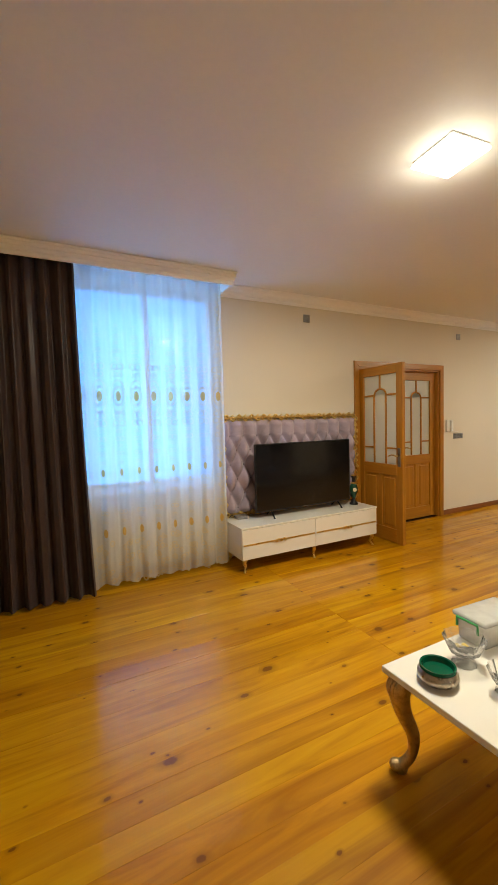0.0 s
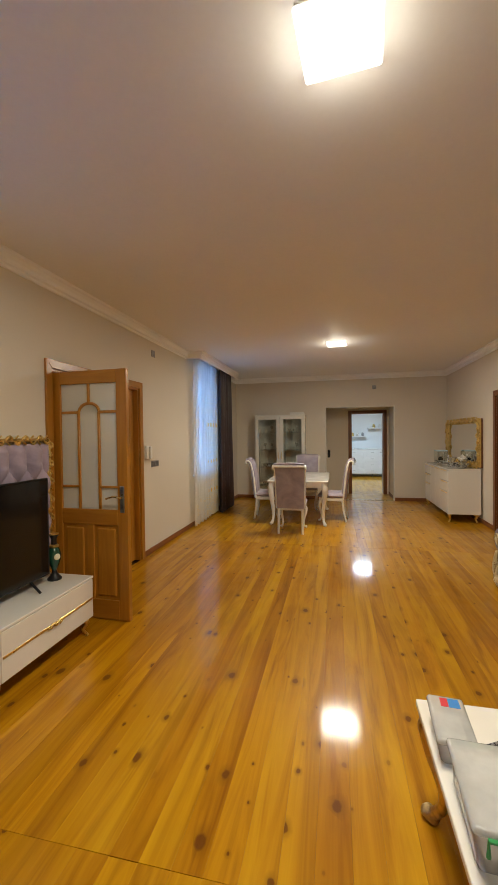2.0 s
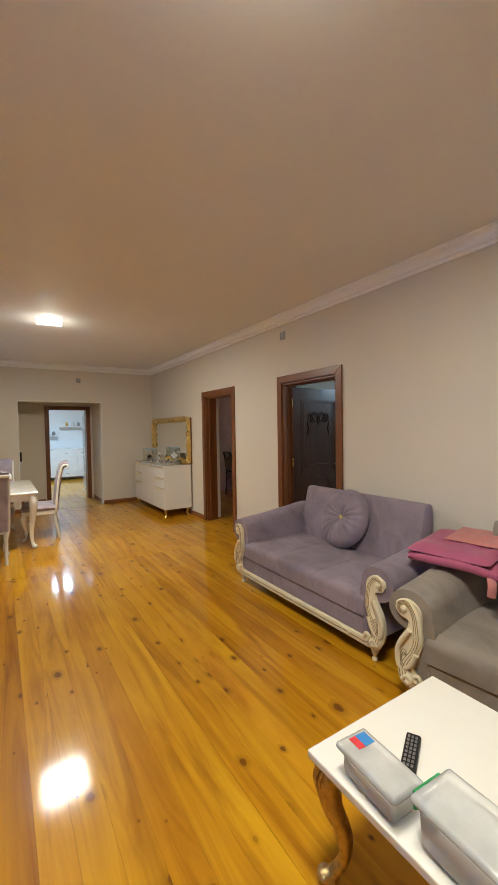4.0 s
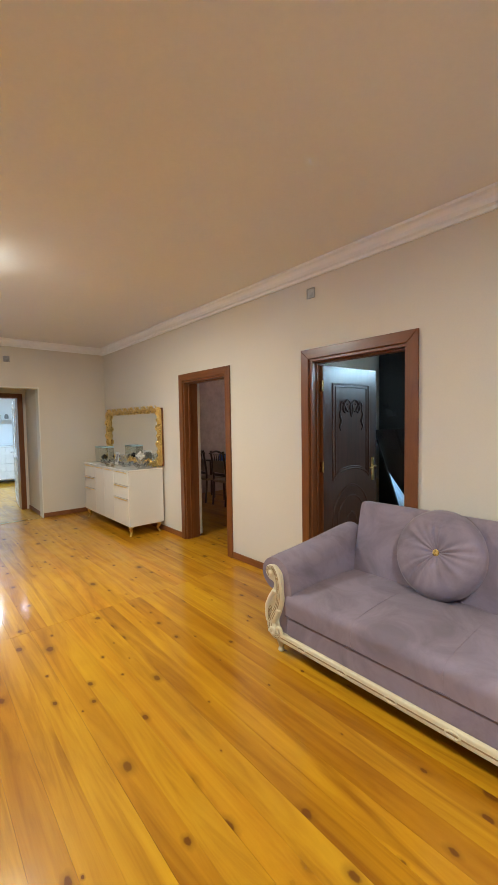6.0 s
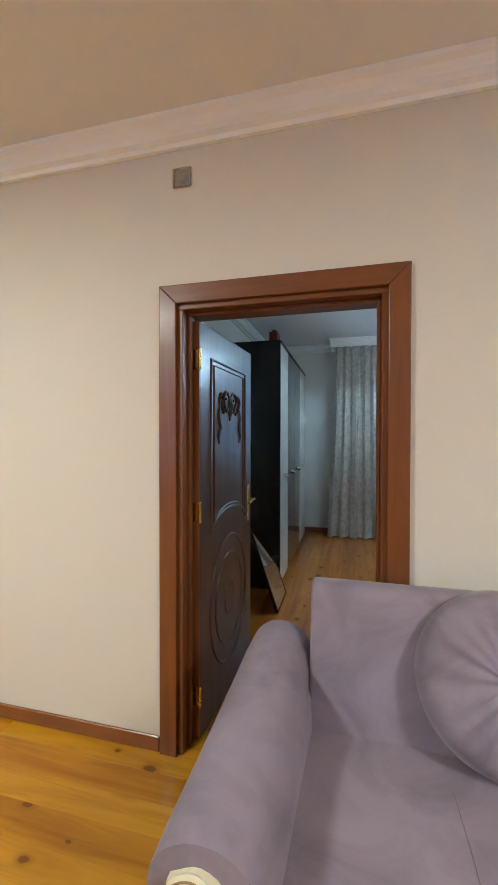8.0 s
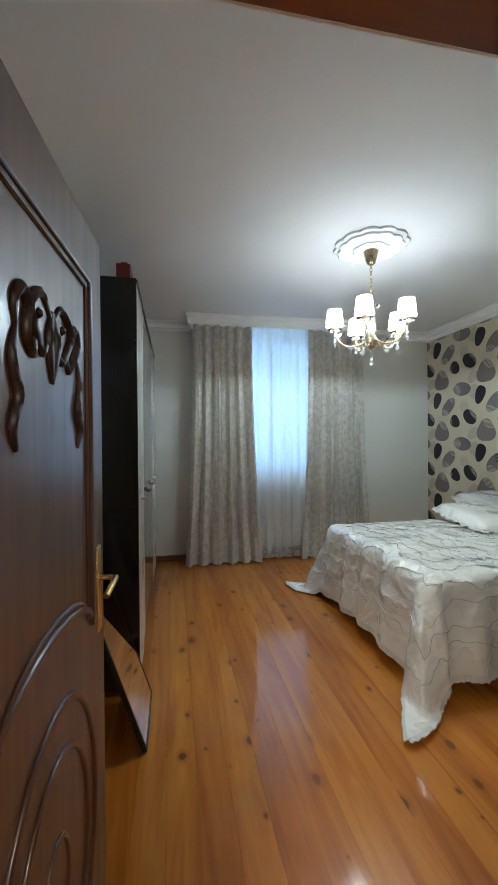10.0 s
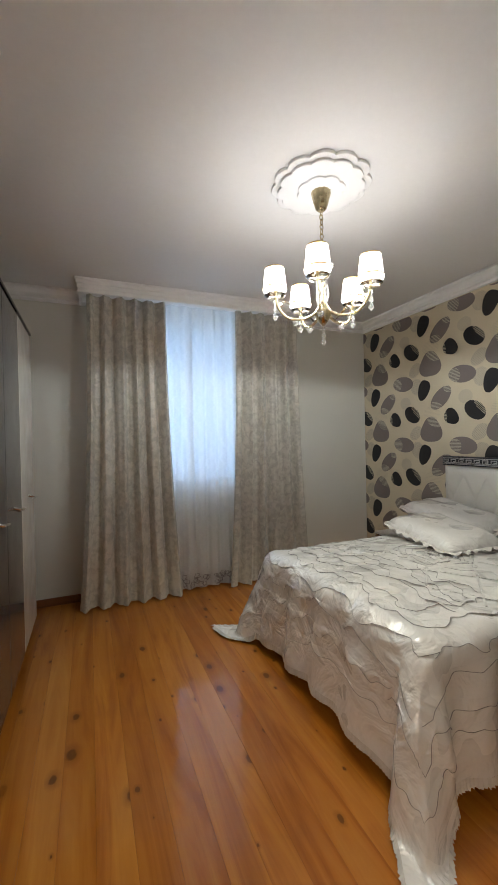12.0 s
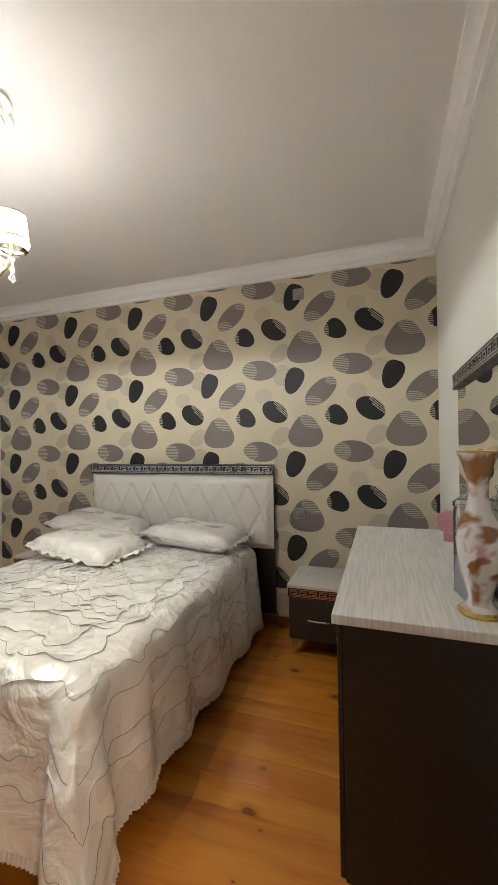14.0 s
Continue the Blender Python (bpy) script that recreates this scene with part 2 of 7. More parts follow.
def frosted(name, colour):
    n = Nodes(name)
    tl, df, tr, mx, mx2 = n.add("BsdfTranslucent"), n.add("BsdfGlossy"), n.add("BsdfTransparent"), n.add("MixShader"), n.add("MixShader")
    b = n.bump(n.noise(n.coord(world_space=False), 90, 2), 0.6, 0.004)
    tl.inputs[0].default_value = (*colour, 1)
    df.inputs["Roughness"].default_value = 0.25
    n.link(b, df.inputs["Normal"])
    mx.inputs[0].default_value, mx2.inputs[0].default_value = 0.12, 0.12
    body, half = n.add("BsdfDiffuse"), n.add("MixShader")
    body.inputs[0].default_value, half.inputs[0].default_value = (*colour, 1), 0.6
    n.link(tl.outputs[0], half.inputs[1]), n.link(body.outputs[0], half.inputs[2])
    n.link(half.outputs[0], mx.inputs[1]), n.link(df.outputs[0], mx.inputs[2])
    n.link(mx.outputs[0], mx2.inputs[1]), n.link(tr.outputs[0], mx2.inputs[2])
    n.link(mx2.outputs[0], n.out.inputs[0])
    return n.mat


def glow(name, colour, power):
    n = Nodes(name)
    n.set(base=colour, emit=colour, power=power, rough=0.5)
    return n.mat


WALL = paint("living_wall_paper", (0.70, 0.637, 0.54), 0.75, 0.04, 130, 0.25, 0.003, large=0.8)
CEIL = paint("ceiling_paint", (0.83, 0.815, 0.805), 0.6, 0.03, 40, 0.05, spec=0.15, large=0.5)
WHITE = paint("white_cornice", (0.94, 0.93, 0.92), 0.55, 0.02, 30, 0.0)
BEDWALL = paint("bedroom_wall_paint", (0.79, 0.77, 0.70), 0.7, 0.04, 120, 0.2, 0.003, large=0.8)
ROOMWALL = paint("taupe_mottled_wallpaper", (0.44, 0.32, 0.29), 0.7, 0.22, 14, 0.4, 0.005, large=4)
KWALL = paint("kitchen_wall_paint", (0.80, 0.82, 0.84), 0.6, 0.03)
PINE_X = pine("varnished_pine_floor", 0, (0.66, 0.365, 0.013), (0.54, 0.265, 0.008), (0.33, 0.135, 0.005))
PINE_Y = pine("varnished_pine_bedroom_floor", 1, (0.66, 0.27, 0.048), (0.56, 0.195, 0.028), (0.37, 0.105, 0.013), coat=0.95)
JOINT = paint("dark_floor_joint", (0.07, 0.03, 0.012), 0.8, 0.2)
DOORWOOD = timber("mahogany_door_wood", (0.245, 0.082, 0.020), (0.14, 0.042, 0.011), 2, 0.33, 1.0, 0.25)
DOORWOOD_H = timber("mahogany_door_wood_level", (0.245, 0.082, 0.020), (0.14, 0.042, 0.011), 0, 0.33, 1.0, 0.25)
OAK = timber("honey_oak", (0.48, 0.205, 0.020), (0.33, 0.125, 0.010), 2, 0.3, 1.0, 0.3)
OAK_H = timber("honey_oak_level", (0.48, 0.205, 0.020), (0.33, 0.125, 0.010), 0, 0.3, 1.0, 0.3)
DOORLEAF = timber("dark_stained_door_leaf", (0.085, 0.034, 0.018), (0.045, 0.018, 0.011), 2, 0.26, 1.0, 0.4)
BASEWOOD = timber("baseboard_wood", (0.29, 0.105, 0.034), (0.19, 0.062, 0.019), 0, 0.35)
LACQ = paint("white_lacquer", (0.78, 0.75, 0.69), 0.18, 0.02, 20, 0.02, coat=0.4, local=True)
CREAM = paint("cream_carved_paint", (0.72, 0.64, 0.45), 0.42, 0.08, 60, 0.2, local=True)
CREAM_DARK = paint("cream_gilding_line", (0.30, 0.20, 0.09), 0.5, 0.15, 60, 0.2, local=True)
GOLD = metal("antique_gold", (0.78, 0.56, 0.20), 0.32)
GOLDLEG = metal("dull_gold_leg", (0.55, 0.40, 0.20), 0.42, tarnish=0.6)
BRASS = metal("brass", (0.80, 0.62, 0.26), 0.22, tarnish=0.15)
CHROME = metal("chrome", (0.8, 0.8, 0.8), 0.12, tarnish=0.05)
STEEL = metal("grey_steel", (0.42, 0.42, 0.43), 0.35)
LILAC = velvet("lilac_velvet", (0.30, 0.243, 0.30))
LILAC_DARK = velvet("lilac_velvet_seam", (0.16, 0.125, 0.17))
TUFT = velvet("pale_lilac_tufted_velvet", (0.43, 0.345, 0.42))
TAUPE = velvet("taupe_velvet", (0.30, 0.255, 0.215))
CHAIRFAB = velvet("lilac_chair_fabric", (0.43, 0.37, 0.43))
ROSE = cloth("rose_blanket_wool", (0.42, 0.10, 0.19), (0.34, 0.075, 0.15), 120)
PEACH = cloth("peach_blanket_wool", (0.52, 0.20, 0.18), (0.44, 0.16, 0.15), 120)
DRAPE = cloth("brown_satin_drape", (0.058, 0.034, 0.031), (0.038, 0.022, 0.022), 200, 0.34, 0.15)
BEDDRAPE = cloth("silver_damask_drape", (0.62, 0.58, 0.51), (0.48, 0.45, 0.39), 240, 0.26, 0.35, 18, True)
NET = sheer("white_net", (0.92, 0.90, 0.86), 0.34)
NETBED = sheer("white_net_bedroom", (0.93, 0.93, 0.92), 0.19, 1)
LACE = sheer("cream_lace", (0.74, 0.65, 0.48), 0.07)
LACEGOLD = sheer("gold_embroidery", (0.80, 0.52, 0.15), 0.08)
PVC = paint("white_window_frame", (0.82, 0.83, 0.83), 0.3, 0.02)
RADI = paint("white_radiator", (0.76, 0.74, 0.68), 0.35, 0.02)
PANE = pane_glass("window_glass", clear=0.96)
CABGLASS = pane_glass("cabinet_glass", (0.90, 0.94, 0.93), 0.86)
FROST = frosted("frosted_door_glass", (0.80, 0.80, 0.74))
MIRROR = Nodes("mirror_silver")
MIRROR.set(base=(0.86, 0.88, 0.88), metal=1.0, rough=0.015)
MIRROR = MIRROR.mat
BLACK = paint("black_plastic", (0.012, 0.012, 0.014), 0.35, 0.1, local=True)
SCREEN = paint("switched_off_screen", (0.006, 0.006, 0.007), 0.12, 0.05, bump=0.0)
PLATE = metal("grey_plate", (0.36, 0.36, 0.37), 0.4)
WHITEPLASTIC = paint("white_plastic", (0.75, 0.74, 0.71), 0.35, 0.03, local=True)
PANEL = glow("lit_panel", (1.0, 0.96, 0.88), 5.0)
CRYSTAL = cut_crystal("clear_crystal")


# ---- building helpers ----
def shell(bm, smooth=None):
    """Recalculates normals; smooth: shade smooth below that angle in degrees."""
    bmesh.ops.recalc_face_normals(bm, faces=bm.faces)
    if smooth is not None:
        lim = radians(smooth)
        for f in bm.faces:
            f.smooth = True
        for e in bm.edges:
            e.smooth = len(e.link_faces) == 2 and e.calc_face_angle(0) < lim
    return bm


def link_mesh(name, bm, material):
    me = bpy.data.meshes.new(name)
    bm.to_mesh(me)
    bm.free()
    for m in material if isinstance(material, (list, tuple)) else [material]:
        me.materials.append(m)
    return new(name, me)


def part(name, bm, material, parent, label=""):
    ob = link_mesh(name, bm, material)
    ob.parent = parent
    return tagged(ob, label)


def thing(name, label, category, group="", at=None):
    ob = tagged(new(name), label, category, group)
    if at is not None:
        ob.matrix_world = at
    return ob


def structure(name, bm, material, label, category):
    return tagged(link_mesh(name, bm, material), label, category, kind="structure")


def box(lo, hi, bevel=0.0, seg=2, bm=None):
    """An axis-aligned box from corner lo to corner hi, its edges rounded by bevel."""
    bm = bm or bmesh.new()
    c = [(a + b) / 2 for a, b in zip(lo, hi)]
    s = [abs(b - a) for a, b in zip(lo, hi)]
    r = bmesh.ops.create_cube(bm, size=1, matrix=Matrix.Translation(c) @ Matrix.Diagonal((*s, 1)))
    if bevel > 0:
        es = list({e for v in r["verts"] for e in v.link_edges})
        bmesh.ops.bevel(bm, geom=es, offset=min(bevel, min(s) * 0.49), segments=seg, profile=0.5, affect="EDGES")
    return bm


def lathe(profile, steps=24, at=(0, 0, 0), bm=None, fluted=0.0, lobes=12, smooth=40, cap=True):
    """A turned body from (radius, height) pairs."""
    own = bm is None
    bm = bm or bmesh.new()
    rings = []
    for r, z in profile:
        ring = []
        for k in range(steps):
            a = 2 * math.pi * k / steps
            rr = r * (1 + fluted * math.cos(lobes * a))
            ring.append(bm.verts.new((at[0] + rr * math.cos(a), at[1] + rr * math.sin(a), at[2] + z)))
        rings.append(ring)
    for a, b in zip(rings, rings[1:]):
        for k in range(steps):
            bm.faces.new((a[k], a[(k + 1) % steps], b[(k + 1) % steps], b[k]))
    if cap and profile[0][0] > 1e-4:
        bm.faces.new(rings[0][::-1])
    if cap and profile[-1][0] > 1e-4:
        bm.faces.new(rings[-1])
    if own:
        bmesh.ops.remove_doubles(bm, verts=bm.verts, dist=1e-5)
        shell(bm, smooth)
    return bm


def smooth_path(points, n=8):
    """Points along a Catmull-Rom curve through the given ones (any dimension)."""
    p = [Vector(q) for q in points]
    p = [p[0] * 2 - p[1], *p, p[-1] * 2 - p[-2]]
    out = []
    for i in range(1, len(p) - 2):
        for k in range(n):
            t = k / n
            out.append(0.5 * (2 * p[i] + (p[i + 1] - p[i - 1]) * t + (2 * p[i - 1] - 5 * p[i] + 4 * p[i + 1] - p[i + 2]) * t * t
                              + (3 * p[i] - p[i - 1] - 3 * p[i + 1] + p[i + 2]) * t ** 3))
    return out + [p[-2]]


def tube(points, radii, steps=10, bm=None, flat=1.0, up=(0, 0, 1)):
    """A tube along a path; radii: one number, or one for each point. flat: its thickness across over its width."""
    own = bm is None
    bm = bm or bmesh.new()
    pts = [Vector(p) for p in points]
    rad = radii if isinstance(radii, (list, tuple)) else [radii] * len(pts)
    rings = []
    side = None
    for i, p in enumerate(pts):
        d = (pts[min(i + 1, len(pts) - 1)] - pts[max(i - 1, 0)]).normalized()
        if side is None:
            side = d.cross(Vector(up))
            if side.length < 1e-3:
                side = d.cross(Vector((1, 0, 0)))
        side = (side - d * side.dot(d)).normalized()
        over = side.cross(d)
        rings.append([bm.verts.new(p + rad[i] * (side * math.cos(2 * math.pi * k / steps) + over * flat * math.sin(2 * math.pi * k / steps))) for k in range(steps)])
    for a, b in zip(rings, rings[1:]):
        for k in range(steps):
            bm.faces.new((a[k], a[(k + 1) % steps], b[(k + 1) % steps], b[k]))
    bm.faces.new(rings[0][::-1]), bm.faces.new(rings[-1])
    if own:
        shell(bm, 50)
    return bm


def prism(outline, depth, axis="y", base=0.0, bm=None, bevel=0.0):
    """A flat outline of (u, v) pairs drawn out by depth along an axis: y: (u, base, v); x: (base, u, v); z: (u, v, base)."""
    bm = bm or bmesh.new()
    place = {"y": lambda u, v, w: (u, w, v), "x": lambda u, v, w: (w, u, v), "z": lambda u, v, w: (u, v, w)}[axis]
    a = [bm.verts.new(place(u, v, base)) for u, v in outline]
    b = [bm.verts.new(place(u, v, base + depth)) for u, v in outline]
    caps = [bm.faces.new(a), bm.faces.new(b[::-1])]
    n = len(a)
    for k in range(n):
        bm.faces.new((a[k], b[k], b[(k + 1) % n], a[(k + 1) % n]))
    bmesh.ops.recalc_face_normals(bm, faces=bm.faces)
    if bevel:
        es = list({e for f in caps for e in f.edges})
        bmesh.ops.bevel(bm, geom=es, offset=bevel, segments=2, profile=0.5, affect="EDGES")
    return bm


def frame_ring(x0, x1, z0, z1, w, y0, y1, bm=None, sides="lrtb"):
    """Four bars round a rectangle in x and z, between depths y0 and y1."""
    bm = bm or bmesh.new()
    if "l" in sides:
        box((x0, y0, z0), (x0 + w, y1, z1), 0.004, 1, bm)
    if "r" in sides:
        box((x1 - w, y0, z0), (x1, y1, z1), 0.004, 1, bm)
    if "t" in sides:
        box((x0 + w, y0, z1 - w), (x1 - w, y1, z1), 0.004, 1, bm)
    if "b" in sides:
        box((x0 + w, y0, z0), (x1 - w, y1, z0 + w), 0.004, 1, bm)
    return bm


def turned(bm, m):
    bmesh.ops.transform(bm, matrix=m, verts=bm.verts)
    return bm


def pieces_wall(axis, a, b, lo, hi, z1, holes):
    """A wall from lo to hi along an axis, between depths a and b, with holes (lo, hi, bottom, top)."""
    bm = bmesh.new()

    def blk(u0, u1, z0, zt):
        if u1 - u0 > 1e-4 and zt - z0 > 1e-4:
            box((u0, a, z0) if axis == "x" else (a, u0, z0), (u1, b, zt) if axis == "x" else (b, u1, zt), bm=bm)
    u = lo
    for h0, h1, zb, zt in sorted(holes):
        blk(u, h0, 0, z1)
        blk(h0, h1, 0, zb)
        blk(h0, h1, zt, z1)
        u = h1
    blk(u, hi, 0, z1)
    return bm


# ---- the rooms ----
WX, EX, SY, NY, H = -1.9, 10.0, -1.02, 3.78, 2.91     # living room
BX0, BX1, BY0, BY1 = 1.33, 5.66, -5.55, -1.33          # bedroom
TOP = 3.05
structure("wall_north", pieces_wall("x", NY, 4.12, WX - 0.3, 16.6, TOP, [(0.16, 1.60, 0.84, 2.84), (3.50, 5.05, 0.0, 2.14), (7.00, 8.00, 0.86, 2.80)]), WALL,
          "cream papered living room wall with two windows and a double door", "wall")
structure("wall_south", pieces_wall("x", -1.175, SY, WX - 0.3, EX + 0.15, TOP, [(4.20, 5.13, 0.0, 2.10), (6.35, 7.28, 0.0, 2.10)]), WALL,
          "cream papered living room wall with two dark doorways", "wall")
structure("wall_south_inner", pieces_wall("x", BY1, -1.175, WX - 0.3, EX + 0.15, TOP, [(4.12, 5.21, 0.0, 2.19), (6.27, 7.36, 0.0, 2.19)]), BEDWALL,
          "plain off-white inner side of the doorway wall", "wall")
structure("wall_east", pieces_wall("y", EX, EX + 0.15, -1.33, NY, TOP, [(0.08, 1.62, 0.0, 2.165)]), WALL, "cream papered end wall with a wide opening", "wall")
structure("wall_west", box((WX - 0.3, SY, 0), (WX, NY, TOP)), WALL, "plain cream papered wall", "wall")
structure("ceiling", box((WX, SY, H), (EX, NY, H + 0.1)), CEIL, "smooth satin white living room ceiling", "ceiling")
structure("subfloor", box((WX - 0.3, -6.0, -0.12), (16.6, 5.6, -0.022)), JOINT, "dark base under the floor boards", "floor")

# bedroom
structure("wall_bedroom_west", box((BX0 - 0.2, BY0, 0), (BX0, BY1, TOP)), BEDWALL, "bedroom wall behind patterned wallpaper", "wall")
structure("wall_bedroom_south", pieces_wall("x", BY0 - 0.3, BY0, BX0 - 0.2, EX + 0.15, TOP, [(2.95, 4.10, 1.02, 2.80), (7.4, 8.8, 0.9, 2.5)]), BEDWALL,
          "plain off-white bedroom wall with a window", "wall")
structure("wall_bedroom_east", box((BX1, BY0, 0), (BX1 + 0.12, BY1, TOP)), BEDWALL, "plain off-white bedroom wall beside the wardrobe", "wall")
structure("ceiling_bedroom", box((BX0, BY0, H), (BX1, BY1, H + 0.1)), CEIL, "smooth white bedroom ceiling", "ceiling")

# small dining room behind the second doorway
structure("wall_side_room_east", box((EX, BY0, 0), (EX + 0.15, BY1, TOP)), ROOMWALL, "taupe mottled wallpaper wall", "wall")
structure("ceiling_side_room", box((BX1 + 0.12, BY0, 2.8), (EX, BY1, 2.9)), CEIL, "white ceiling of the side room", "ceiling")
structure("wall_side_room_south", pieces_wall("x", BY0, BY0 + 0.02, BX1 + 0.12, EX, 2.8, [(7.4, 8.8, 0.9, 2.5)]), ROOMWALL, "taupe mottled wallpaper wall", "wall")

# passage and kitchen behind the wide opening
structure("wall_passage_inner", pieces_wall("y", 11.0, 11.12, -0.3, 2.0, TOP, [(0.20, 1.00, 0.0, 2.06)]), WALL, "beige passage wall with a kitchen doorway", "wall")
structure("wall_passage_sides", box((EX + 0.15, -0.02, 0), (11.0, 0.08, TOP), bm=box((EX + 0.15, 1.62, 0), (11.0, 1.74, TOP))), WALL, "beige passage side walls", "wall")
structure("ceiling_passage", box((EX + 0.15, 0.08, 2.6), (11.0, 1.62, 2.7)), CEIL, "white passage ceiling", "ceiling")
structure("wall_kitchen", box((15.6, -3, 0), (15.75, 4, TOP), bm=box((11.12, -3.1, 0), (15.75, -3.0, TOP), bm=box((11.12, 3.66, 0), (15.6, 3.76, TOP)))), KWALL,
          "bright white kitchen walls", "wall")
structure("wall_kitchen_west", pieces_wall("y", 11.12, 11.2, -3.0, 3.66, TOP, [(0.20, 1.00, 0.0, 2.06)]), KWALL, "bright white kitchen wall", "wall")
structure("ceiling_kitchen", box((11.12, -3, 2.9), (15.6, 3.66, 3.0)), CEIL, "white kitchen ceiling", "ceiling")
structure("floor_side_rooms", box((EX, -3.0, -0.022), (15.6, 3.7, 0.0)), PINE_X, "glossy varnished board floor of passage and kitchen", "floor")
structure("floor_side_room", box((BX1 + 0.12, BY0, -0.022), (EX, -1.33, 0.0)), PINE_X, "varnished pine floor of the side room", "floor")
structure("floor_lobby", box((2.6, 4.12, -0.022), (6.0, 5.5, 0.0)), PINE_X, "varnished pine lobby floor", "floor")
structure("wall_lobby", box((2.5, 5.5, 0), (6.1, 5.6, TOP), bm=box((2.5, 4.12, 0), (2.6, 5.5, TOP), bm=box((6.0, 4.12, 0), (6.1, 5.5, TOP)))), WALL, "plain lobby walls behind the double door", "wall")
structure("ceiling_lobby", box((2.5, 4.12, 2.7), (6.1, 5.6, 2.8)), CEIL, "white lobby ceiling", "ceiling")
structure("roof_slab", box((WX - 0.3, BY0 - 0.3, TOP), (16.6, 5.6, TOP + 0.15)), CEIL, "concrete slab above the rooms", "ceiling")


# ground outside
structure("ground", box((-150, -150, -1.6), (150, 150, -1.5)), paint("garden_ground", (0.12, 0.13, 0.08), 0.9, 0.3), "dull green garden ground outside", "ground")

# pale evening sky close outside the three curtained windows
for bx0, bx1, by, tint, power in ((-0.5, 2.3, 4.75, (0.17, 0.50, 1.0), 0.95), (6.2, 8.7, 4.75, (0.17, 0.50, 1.0), 0.95), (2.2, 4.9, -6.6, (0.38, 0.64, 1.0), 0.62)):
    structure("backdrop", box((bx0, by - 0.01, 0.2), (bx1, by + 0.01, 3.04)), glow("evening_sky", tint, power), "plain blue evening sky outside the window", "sky")

# cornice: stepped profile (out from wall, below ceiling)
COVE = [(0.0, 0.0), (0.092, 0.0), (0.092, -0.020), (0.068, -0.028), (0.050, -0.046), (0.046, -0.054), (0.046, -0.084), (0.022, -0.092), (0.018, -0.112), (0.0, -0.112)]


def cornice(name, start, end, out, label):
    """A moulding along a straight line at ceiling height; out: the way into the room."""
    a, b, o = Vector((*start, H)), Vector((*end, H)), Vector((*out, 0))
    bm = bmesh.new()
    ends = [[bm.verts.new(p + o * u + Vector((0, 0, v))) for u, v in COVE] for p in (a, b)]
    n = len(COVE)
    for k in range(n):
        bm.faces.new((ends[0][k], ends[0][(k + 1) % n], ends[1][(k + 1) % n], ends[1][k]))
    bm.faces.new(ends[0]), bm.faces.new(ends[1][::-1])
    structure(name, shell(bm), WHITE, label, "cornice")


cornice("cornice_south", (WX, SY), (EX, SY), (0, 1), "white stepped plaster cornice")
cornice("cornice_east", (EX, SY), (EX, NY), (-1, 0), "white stepped plaster cornice")
cornice("cornice_north", (1.62, NY), (6.62, NY), (0, -1), "white stepped plaster cornice")
cornice("cornice_north_east", (9.05, NY), (EX, NY), (0, -1), "white stepped plaster cornice")
cornice("cornice_bedroom_west", (BX0, BY0), (BX0, BY1), (1, 0), "white stepped plaster cornice")
cornice("cornice_bedroom_north", (BX0, BY1), (BX1, BY1), (0, -1), "white stepped plaster cornice")
cornice("cornice_bedroom_south", (BX0, BY0), (BX1, BY0), (0, 1), "white stepped plaster cornice")
cornice("cornice_bedroom_east", (BX1, BY0), (BX1, BY1), (-1, 0), "white stepped plaster cornice")


def baseboard(name, lo, hi):
    structure(name, box(lo, hi, 0.004, 1), BASEWOOD, "dark reddish wooden baseboard", "baseboard")


for x0, x1 in ((WX, 4.115), (5.215, 6.265), (7.365, EX)):
    baseboard("baseboard_south", (x0, SY, 0), (x1, SY + 0.014, 0.074))
for x0, x1 in ((WX, 3.43), (5.12, EX)):
    baseboard("baseboard_north", (x0, NY - 0.014, 0), (x1, NY, 0.074))
for y0, y1 in ((SY + 0.014, 0.08), (1.62, NY - 0.014)):
    baseboard("baseboard_east", (EX - 0.014, y0, 0), (EX, y1, 0.074))
baseboard("baseboard_bedroom_west", (BX0, BY0, 0), (BX0 + 0.014, BY1, 0.074))
baseboard("baseboard_bedroom_south", (BX0 + 0.014, BY0, 0), (BX1, BY0 + 0.014, 0.074))
baseboard("baseboard_bedroom_north", (BX0 + 0.014, BY1 - 0.014, 0), (4.10, BY1, 0.074))
baseboard("baseboard_passage", (10.986, 1.09, 0), (11.0, 1.62, 0.074))
baseboard("baseboard_passage", (EX + 0.15, 0.08, 0), (10.98, 0.094, 0.074))
structure("trim_opening", box((EX - 0.012, 0.075, 0), (EX + 0.16, 0.095, 2.165), 0.003, 1, box((EX - 0.012, 1.605, 0), (EX + 0.16, 1.625, 2.165), 0.003, 1, box((EX - 0.012, 0.075, 2.150), (EX + 0.16, 1.625, 2.17), 0.003, 1))),
          BEDWALL, "thin beige corner trim round the wide opening", "trim")
structure("threshold", box((EX - 0.03, 0.095, 0.0), (EX + 0.03, 1.605, 0.006), 0.002, 1), BRASS, "flat brass threshold strip", "threshold")


